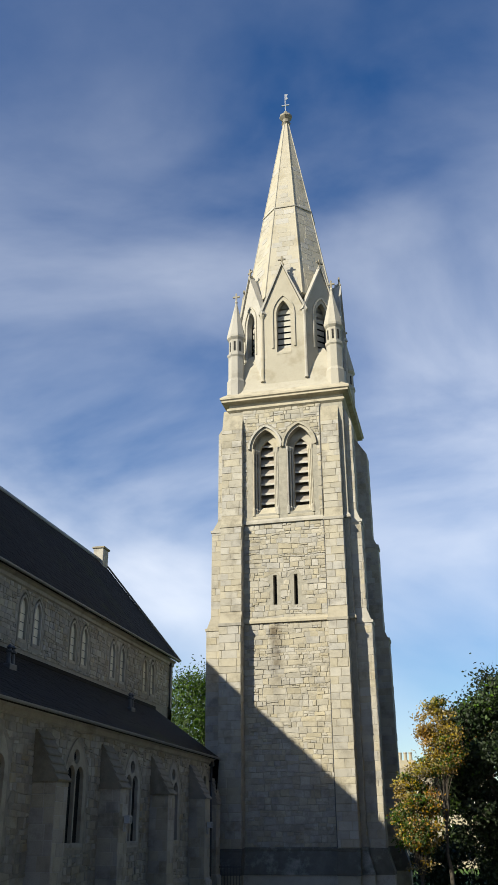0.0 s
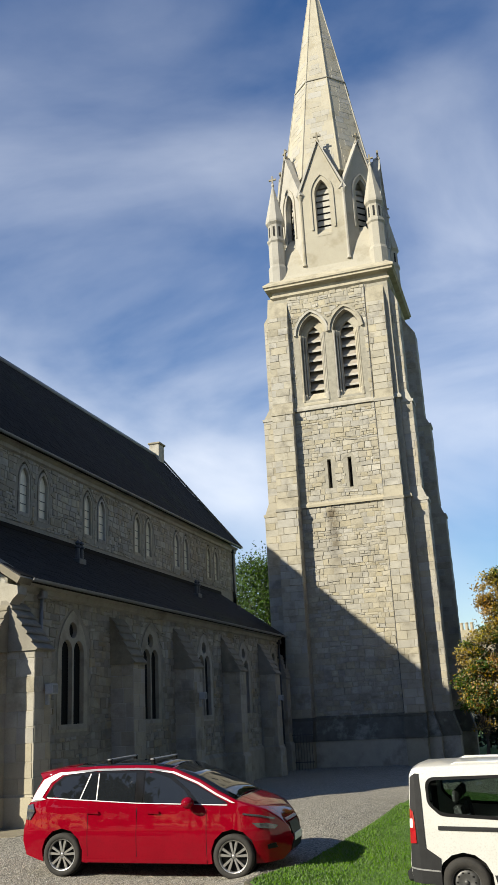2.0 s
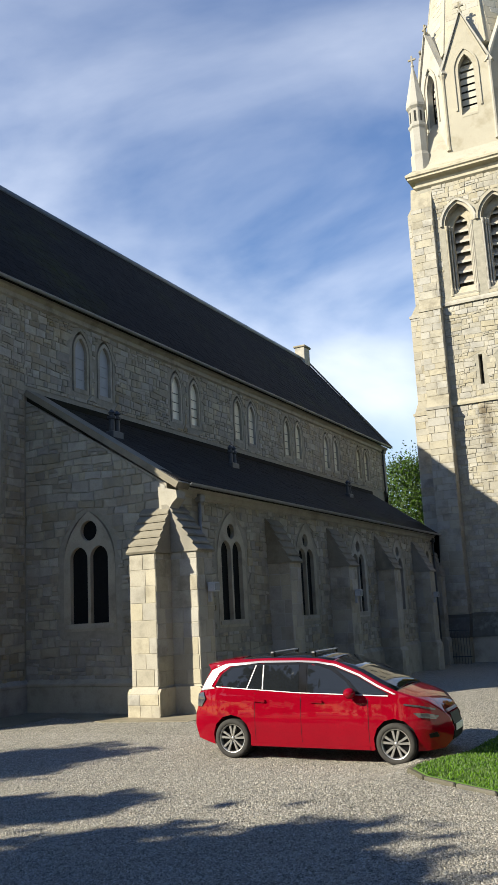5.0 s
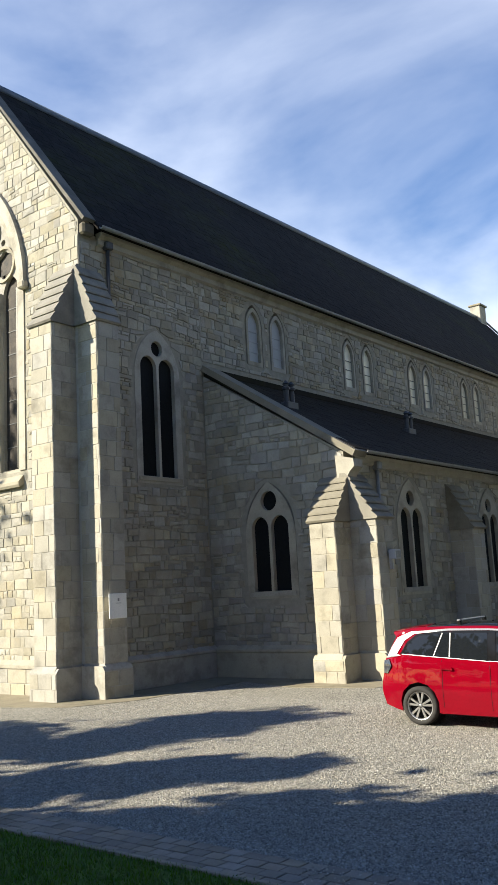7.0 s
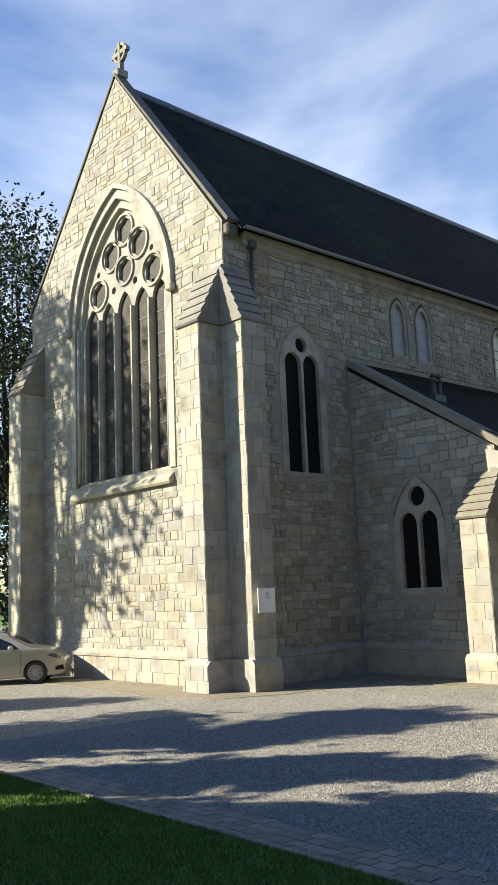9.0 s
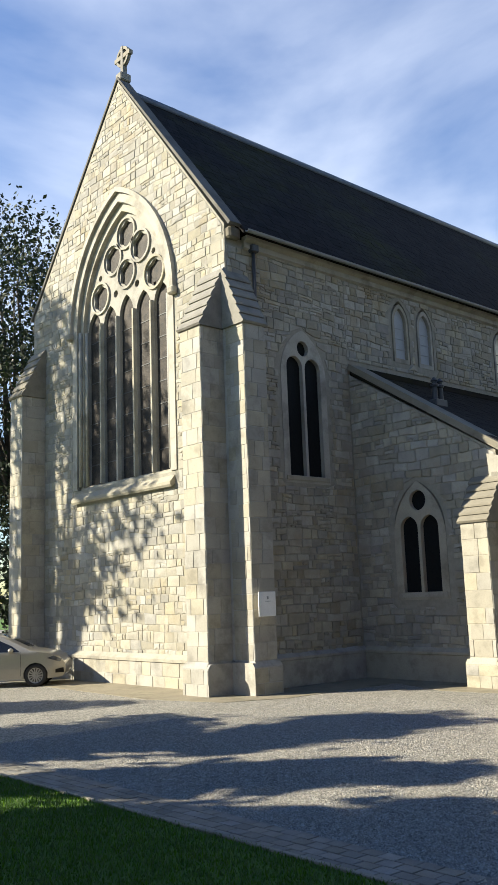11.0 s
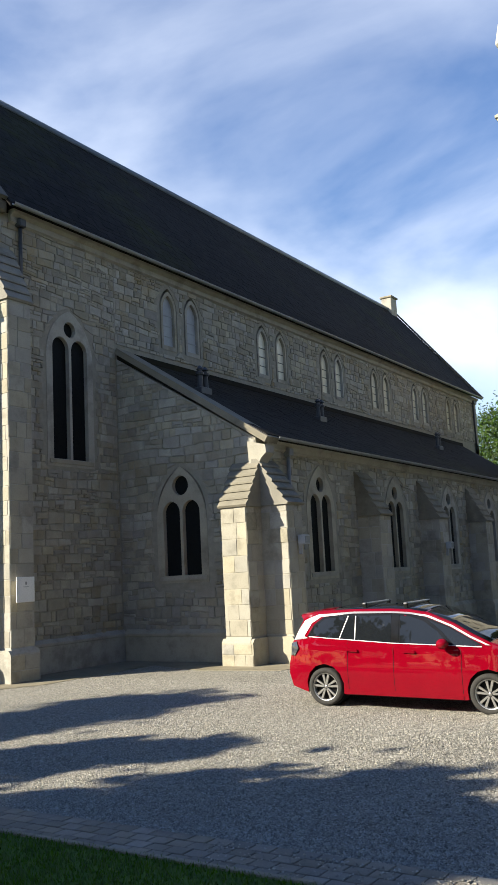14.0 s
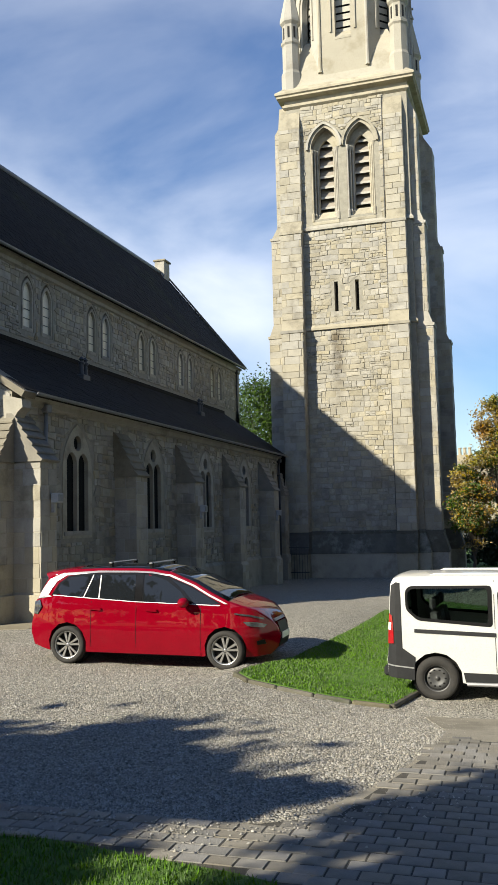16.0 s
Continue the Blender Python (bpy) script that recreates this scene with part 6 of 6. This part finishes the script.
van_windows = [[(-2.05, 1.77), (-2.12, 1.69), (-2.11, 1.40), (-1.93, 1.23), (-0.78, 1.14), (-0.78, 1.78)], [(-0.70, 1.71), (-0.70, 1.17), (0.3, 1.14), (0.3, 1.71)], [(0.42, 1.68), (0.42, 1.14), (1.30, 1.14), (0.86, 1.66)]]


def shrink(poly, k):
    cx, cz = sum(p[0] for p in poly) / len(poly), sum(p[1] for p in poly) / len(poly)
    w = max(p[0] for p in poly) - min(p[0] for p in poly)
    h = max(p[1] for p in poly) - min(p[1] for p in poly)
    return [(cx + (x - cx) * (1 - 2 * k / w), cz + (z - cz) * (1 - 2 * k / h)) for x, z in poly]


def rounded(poly, r=0.07, n=4):
    """The same outline with its corners cut to arcs."""
    out = []
    for i, q in enumerate(poly):
        q, a, b = Vector(q), Vector(poly[i - 1]), Vector(poly[(i + 1) % len(poly)])
        p0, p1 = q + (a - q).normalized() * min(r, (a - q).length * 0.45), q + (b - q).normalized() * min(r, (b - q).length * 0.45)
        for k in range(n + 1):
            t = k / n
            out.append(tuple(p0 * (1 - t) ** 2 + q * 2 * t * (1 - t) + p1 * t ** 2))
    return out


van_windows = [rounded(w) for w in van_windows]
body_shell("body", van_line, van_w, WHITE, van, "white painted van body", holes=[shrink(p, 0.045) for p in van_windows])
for p in van_windows:
    flat_panel("window_seal", p, van_w, 0.004, BLACK, van, "black window surround", holes=[shrink(p, 0.05)])
for x in (-1.35, -0.45, 0.65):
    for y in (-0.55, 0.0, 0.55):
        seat = thing("seat", "", "")
        seat.parent, seat.location = van, (x, y, 0.55)
        bm = bmesh.new()
        box(bm, -0.25, 0.25, -0.24, 0.24, 0.0, 0.18, 0.05)
        part("cushion", bm, SEAT, seat)
        bm = bmesh.new()
        prism(bm, [(-0.30, 0.15), (-0.18, 0.15), (-0.30, 0.78), (-0.40, 0.78)], -0.23, 0.23, lambda a, z, yy: (a, yy, z))
        part("backrest", bm, SEAT, seat)
        bm = bmesh.new()
        box(bm, -0.42, -0.33, -0.12, 0.12, 0.82, 1.02, 0.04)
        part("headrest", bm, SEAT, seat)
bm = bmesh.new()
box(bm, -2.25, 1.6, -0.86, 0.86, 0.46, 0.52)
part("floor", bm, BLACK, van)
flat_panel("side_window", shrink(van_windows[0], 0.04), van_w, -0.004, VANGLASS, van, "dark tinted side window")
flat_panel("side_window", shrink(van_windows[1], 0.04), van_w, -0.004, VANGLASS, van)
flat_panel("front_window", shrink(van_windows[2], 0.04), van_w, -0.004, VANGLASS, van)
for o in van.children:
    if o.name.startswith(("side_window", "front_window")):
        o.visible_shadow = False
flat_panel("slide_rail", [(-1.98, 1.045), (-1.98, 1.10), (-0.74, 1.055), (-0.74, 0.995)], van_w, 0.012, PLASTIC, van, "grey sliding-door rail")
flat_panel("rear_corner", [(-2.43, 0.62), (-2.40, 0.85), (-2.38, 1.2), (-2.36, 1.55), (-2.34, 1.78), (-2.27, 1.83), (-2.20, 1.82), (-2.19, 1.5), (-2.18, 0.80), (-1.98, 0.66), (-2.00, 0.30), (-2.42, 0.34)], van_w, 0.010, PLASTIC, van, "grey plastic rear corner and bumper")
flat_panel("tail_lamp", [(-2.41, 0.86), (-2.39, 1.16), (-2.378, 1.34), (-2.33, 1.30), (-2.31, 1.1), (-2.31, 0.87)], van_w, 0.022, REDLAMP, van)
flat_panel("reverse_lamp", [(-2.396, 1.08), (-2.388, 1.20), (-2.345, 1.20), (-2.35, 1.08)], van_w, 0.026, SIGN, van)
flat_panel("sill_trim", [(-1.22, 0.29), (-1.25, 0.44), (1.1, 0.40), (1.08, 0.28)], van_w, 0.010, PLASTIC, van)
flat_panel("bumper_line", [(-2.43, 0.52), (-2.43, 0.54), (-2.0, 0.50), (-2.0, 0.48)], van_w, 0.016, SILVER, van)
flat_panel("door_seam", [(-0.756, 0.45), (-0.756, 1.86), (-0.746, 1.86), (-0.746, 0.45)], van_w, 0.002, BLACK, van, thick=0.004)
bm = bmesh.new()
box(bm, -2.50, -2.36, -0.86, 0.86, 0.34, 0.50, 0.03)
part("bumper", bm, PLASTIC, van)
bm = bmesh.new()
tube(bm, [(-1.2, -0.98, 0.27), (1.0, -0.98, 0.27)], 0.03, 8)
part("side_step", bm, SILVER, van, "bright metal side step")
for s in (-1, 1):
    bm = bmesh.new()
    tube(bm, [(-1.75, s * 0.72, 1.915), (-1.65, s * 0.72, 1.95), (0.6, s * 0.72, 1.95), (0.7, s * 0.72, 1.91)], 0.02, 7)
    part("roof_rail", bm, WHITE, van)
for x in (-1.66, 1.5):
    for s in (-1, 1):
        wheel(van, x, s * 0.84, 0.335, 0, STEEL, 0.22, 0.62)
        bm = bmesh.new()
        lathe(bm, [(0.395, -0.14), (0.395, 0.14)], (0, 0), 20)
        bmesh.ops.transform(bm, matrix=Matrix.Translation((x, s * 0.68, 0.34)) @ Matrix.Rotation(math.pi / 2, 4, "X"), verts=bm.verts)
        part("arch_liner", bm, BLACK, van)


# pale saloon by the gable
def pale_w(x, z):
    w = 0.88
    if z > 0.95:
        w -= 0.42 * (z - 0.95)
    if z < 0.5:
        w -= 0.15 * (0.5 - z)
    if abs(x) > 1.5:
        w -= 0.25 * ((abs(x) - 1.5) / 0.65) ** 2
    return max(w, 0.1)


pale = thing("car", "champagne-coloured hatchback parked beside the gable", "car")
pale.matrix_world = pose(-24.73, 11.85, 0.0, 0, 0, 52)
pale_line = [(-2.05, 0.30), (-2.08, 0.6), (-2.02, 0.95), (-1.85, 1.15), (-1.45, 1.40), (-0.9, 1.47), (-0.2, 1.47), (0.25, 1.42), (0.75, 1.20), (1.12, 1.00), (1.6, 0.92), (1.95, 0.80), (2.10, 0.62), (2.12, 0.42), (2.04, 0.26), (1.7, 0.22)]
pale_line += arch_notch(1.30, 0.345, 0.22, zc=0.32) + [(0.95, 0.21), (-0.95, 0.21)] + arch_notch(-1.25, 0.345, 0.22, zc=0.32) + [(-1.7, 0.24)]
body_shell("body", pale_line, pale_w, BEIGE, pale, "pale champagne bodywork")
flat_panel("front_door_window", [(-0.15, 0.98), (-0.15, 1.38), (0.15, 1.35), (0.62, 1.14), (0.85, 0.98)], pale_w, 0.006, TINT, pale)
flat_panel("rear_door_window", [(-0.22, 0.98), (-0.22, 1.38), (-0.9, 1.38), (-1.2, 1.25), (-1.2, 1.0)], pale_w, 0.006, TINT, pale)
flat_panel("headlamp", [(1.62, 0.78), (1.98, 0.66), (2.02, 0.74), (1.80, 0.84)], pale_w, 0.015, CLEARLAMP, pale)
flat_panel("door_handle", [(-0.02, 0.83), (-0.02, 0.87), (0.16, 0.87), (0.16, 0.83)], pale_w, 0.025, BEIGE, pale, cuts=2)
flat_panel("door_seam", [(0.88, 0.3), (0.88, 0.96), (0.888, 0.96), (0.888, 0.3)], pale_w, 0.002, BLACK, pale, thick=0.004)
flat_panel("side_strip", [(-0.9, 0.50), (-0.9, 0.54), (0.9, 0.54), (0.9, 0.50)], pale_w, 0.012, BEIGE, pale)
flat_panel("bumper_vent", [(1.85, 0.36), (1.85, 0.46), (2.06, 0.5), (2.08, 0.36)], pale_w, 0.01, BLACK, pale)
over_panel("windscreen", [(0.28, 1.415), (0.75, 1.205), (1.08, 1.02)], pale_w, 0.86, 0.006, TINT, pale)
for s in (-1, 1):
    bm = bmesh.new()
    bmesh.ops.create_uvsphere(bm, u_segments=12, v_segments=8, radius=0.10)
    bmesh.ops.transform(bm, matrix=Matrix.Translation((0.62, s * 0.95, 1.02)) @ Matrix.Diagonal((0.8, 0.9, 0.7, 1)), verts=bm.verts)
    part("mirror", bm, BEIGE, pale, smooth=True)
for x in (-1.25, 1.30):
    for s in (-1, 1):
        wheel(pale, x, s * 0.77, 0.31, 7, ALLOY, 0.2)
        bm = bmesh.new()
        lathe(bm, [(0.342, -0.13), (0.342, 0.13)], (0, 0), 20)
        bmesh.ops.transform(bm, matrix=Matrix.Translation((x, s * 0.64, 0.33)) @ Matrix.Rotation(math.pi / 2, 4, "X"), verts=bm.verts)
        part("arch_liner", bm, BLACK, pale)


# ---------------------------------------------------------------- far houses
def far_house(x, y, w, d, h, ridge, label, stacks):
    t = thing("house", label, "house", at=(x, y, -0.8))
    boxed("wall", x - w / 2, x + w / 2, y - d / 2, y + d / 2, -0.8, h, CREAM, t, bevel=0)
    bm = bmesh.new()
    prism(bm, [(-d / 2 - 0.3, h), (d / 2 + 0.3, h), (0, ridge)], x - w / 2 - 0.2, x + w / 2 + 0.2, lambda a, z, u: (u, y + a, z))
    part("roof", bm, COPING, t, "brown slate roof")
    for k in range(4):
        xx = x - w / 2 + w * (k + 0.5) / 4
        for z in (1.2, 4.4):
            win = boxed("window", xx - 0.6, xx + 0.6, y - d / 2 - 0.04, y - d / 2, z, z + 1.7, SIGN, t)
            boxed("pane", xx - 0.5, xx + 0.5, y - d / 2 - 0.05, y - d / 2 - 0.041, z + 0.1, z + 1.6, GLASS, win, bevel=0)
    for sx, mat in stacks:
        st = boxed("chimney", sx - 0.85, sx + 0.85, y - 0.4, y + 0.4, ridge - 0.8, ridge + 0.45, mat, t, bevel=0.03)
        for k in range(3):
            bm = bmesh.new()
            lathe(bm, [(0.17, ridge + 0.42), (0.15, ridge + 1.05), (0.19, ridge + 1.1), (0.19, ridge + 1.2)], (sx - 0.5 + 0.5 * k, y), 8)
            part("chimney_pot", bm, CREAM, st)


far_house(-3.0, 92, 10, 8, 6.0, 8.3, "cream terraced house beyond the trees", ((-5.9, CREAM), (-2.6, BRICK)))
far_house(9.0, 94, 12, 8, 6.0, 8.3, "cream terraced house half hidden by trees", ((6.0, BRICK),))


# ---------------------------------------------------------------- trees
def limb_points(rng, a, b, n=5, wobble=0.12):
    a, b = Vector(a), Vector(b)
    out = []
    for i in range(n + 1):
        k = i / n
        p = a.lerp(b, k)
        s = wobble * (b - a).length * math.sin(math.pi * k)
        out.append(p + Vector((rng.uniform(-s, s), rng.uniform(-s, s), rng.uniform(-s, s) * 0.5)))
    return out


def tree(name, at, trunk_h, crown, leaves, leaf_size, mats, seed, label, trunk_r=0.3, clumps=60, spread_=0.75):
    """crown: centre (x, y, z) and radii from the foot. Leaves stand in many clumps at the ends of the limbs."""
    rng = random.Random(seed)
    nr = np.random.RandomState(seed)
    t = thing(name, label, "tree", at=at)
    at = Vector(at)
    (cx, cy, cz), (rx, ry, rz) = crown
    centre = at + Vector((cx, cy, cz))
    bm = bmesh.new()
    pts = limb_points(rng, at - Vector((0, 0, 0.3)), at + Vector((cx * 0.5, cy * 0.5, trunk_h)), 6, 0.03)
    tube(bm, pts, [trunk_r * (1.25 - 0.6 * i / 6) for i in range(7)], 9)
    fork = pts[-1]
    part("trunk", bm, BARK, t, smooth=True)
    spots = []
    for i in range(clumps):
        while True:
            p = Vector([rng.uniform(-1, 1) for _ in range(3)])
            if 0.25 < p.length < 1:
                break
        p = p * (0.55 + 0.45 * rng.random()) / max(p.length, 0.5) * 0.98
        spots.append(centre + Vector((p.x * rx, p.y * ry, p.z * rz)))
    bm = bmesh.new()
    for i, sp in enumerate(spots):
        if i % 3 == 0:
            mid = fork.lerp(sp, 0.5) + Vector((0, 0, 0.06 * (sp - fork).length))
            tube(bm, [*limb_points(rng, fork, mid, 2, 0.06), *limb_points(rng, mid, sp, 2, 0.08)[1:]], [trunk_r * 0.45, trunk_r * 0.33, trunk_r * 0.22, trunk_r * 0.12, 0.01], 5)
    part("branchwork", bm, BARK, t)
    for k, (mat, share) in enumerate(mats):
        verts, faces = [], []
        n = int(leaves * share)
        own = [s for i, s in enumerate(spots) if (i * 7 + 3) % 100 < 100] if len(mats) == 1 else [s for s in spots if (hash((round(s.x * 3), round(s.z * 2))) % 100 < 100 * share) or k == 0]
        for i in range(n):
            c = own[nr.randint(len(own))]
            size = min(rx, ry, rz) * (0.26 + 0.12 * ((i * 13) % 7) / 7)
            off = nr.normal(0, 1, 3) * (size, size, size * 0.6) * spread_
            p = np.array(c) + off
            a = nr.normal(0, 1, 3)
            a /= np.linalg.norm(a)
            b = np.cross(a, nr.normal(0, 1, 3))
            b /= np.linalg.norm(b) + 1e-9
            l = leaf_size * nr.uniform(0.6, 1.3)
            j = len(verts)
            verts += [tuple(p - a * l), tuple(p + b * l * 0.55), tuple(p + a * l), tuple(p - b * l * 0.55)]
            faces.append((j, j + 1, j + 2, j + 3))
        part_ = raw("crown", verts, faces, mat, t)
        tagged(part_, kind="stuff")
    return t


tree("tree", (1.35, 49, -0.7), 2.6, ((0.5, 0, 6.0), (3.6, 2.9, 5.4)), 80000, 0.105, [(DARKLEAF, 0.80), (LEAF, 0.13), (AUTUMN, 0.07)], 3, "broad dark green tree with a few orange leaves beside the tower", 0.3, 130, 0.58)
tree("tree", (-2.50, 44.4, -0.62), 1.0, ((0.0, 0, 3.7), (0.95, 0.9, 2.4)), 24000, 0.060, [(AUTUMN, 0.5), (LEAF, 0.5)], 4, "small yellow-green tree beside the tower", 0.10, 90, 0.75)
tree("tree", (-1.25, 44.9, -0.62), 3.2, ((0.0, 0, 7.0), (0.95, 0.85, 1.9)), 16000, 0.060, [(AUTUMN, 0.75), (LEAF, 0.25)], 14, "slender orange-leaved tree beside the tower", 0.10, 70, 0.75)
tree("tree", (-20.5, 70, -0.7), 6, ((0, 0, 11.0), (4.0, 4, 4.6)), 26000, 0.11, [(LEAF, 1.0)], 5, "green tree behind the church and the tower", 0.4, 60)
tree("tree", (-48, 25, 0), 8, ((-3.0, 0, 16.0), (10.0, 6, 12.5)), 42000, 0.16, [(DARKLEAF, 1.0)], 6, "tall dark-leaved tree beside the gable", 0.5, 110, 0.6)
tree("tree", (-35.2, 3.2, 0), 6, ((0.9, 0, 15.2), (5.2, 3.4, 6.0)), 3000, 0.22, [(LEAF, 1.0)], 7, "tall open tree at the edge of the forecourt", 0.4, 34, 0.6)
tree("tree", (-35.6, 0.4, 0), 9, ((0, 0, 18.9), (2.9, 2.4, 3.3)), 1300, 0.20, [(LEAF, 1.0)], 91, "tall open tree at the edge of the forecourt", 0.35, 26)
for i, (x, y, h, r, rz) in enumerate(((-13.4, -3.4, 6.5, 2.1, 2.6), (-16.9, -1.85, 6.5, 1.0, 2.3), (-20.5, 0.0, 6.5, 2.2, 2.8), (-27.9, -1.1, 6.5, 1.25, 2.5), (-7.8, -5.2, 6.4, 1.5, 2.2), (-11.7, -4.3, 6.5, 1.35, 1.7), (-6.3, -2.3, 6.5, 1.55, 1.3))):
    tree("tree", (x, y, 0), 3.2, ((0, 0, h), (r, r, rz)), int(3600 * r + 400), 0.20, [(LEAF, 1.0)], 80 + i, "upright leafy tree standing on the lawn", 0.16, 34, 0.62)
# added out of view; crown flattened to lay a shadow band on the gravel
tree("tree", (-9.6, -2.05, 0), 5.6, ((0, 0, 6.5), (1.15, 0.4, 0.4)), 1300, 0.13, [(LEAF, 1.0)], 90, "unseen slender tree, flat crown shaped to cast a shadow band", 0.06, 16, 0.6)

# added trees, never in view: they cut sky light on the aisle side
for i, (x, y, r) in enumerate(((14, 2, 5.0), (17, 14, 5.5), (10.5, 26, 5.5), (11.5, 37, 5.5), (8, -9, 5.0))):
    tree("tree", (x, y, -0.3), 3.0, ((0, 0, 11.5), (r, r, 9.5)), 9500, 0.7, [(DARKLEAF, 1.0)], 20 + i, "dense dark tree added out of view to block sky light", 0.35, 60)

# added row behind the camera, unseen, closing off the low sky
for i in range(8):
    tree("tree", (-34 + 8.5 * i, -34 - 3 * (i % 2), -0.2), 2.5, ((0, 0, 6.2), (5.5, 4, 5.2)), 2600, 0.62, [(DARKLEAF, 1.0)], 40 + i, "dense dark tree added out of view behind the lawn", 0.35, 40)
tree("shrub", (-1.0, 56, -0.65), 0.5, ((1.5, 0, 1.6), (5.0, 1.5, 1.9)), 9000, 0.15, [(DARKLEAF, 1.0)], 60, "dense dark shrubs at the foot of the trees", 0.08, 60)
tree("shrub", (-47, 27, 0), 0.6, ((0, 0, 3.0), (9.0, 2.0, 3.4)), 9000, 0.2, [(DARKLEAF, 1.0)], 61, "dark hedge under the trees beside the church", 0.1, 60)
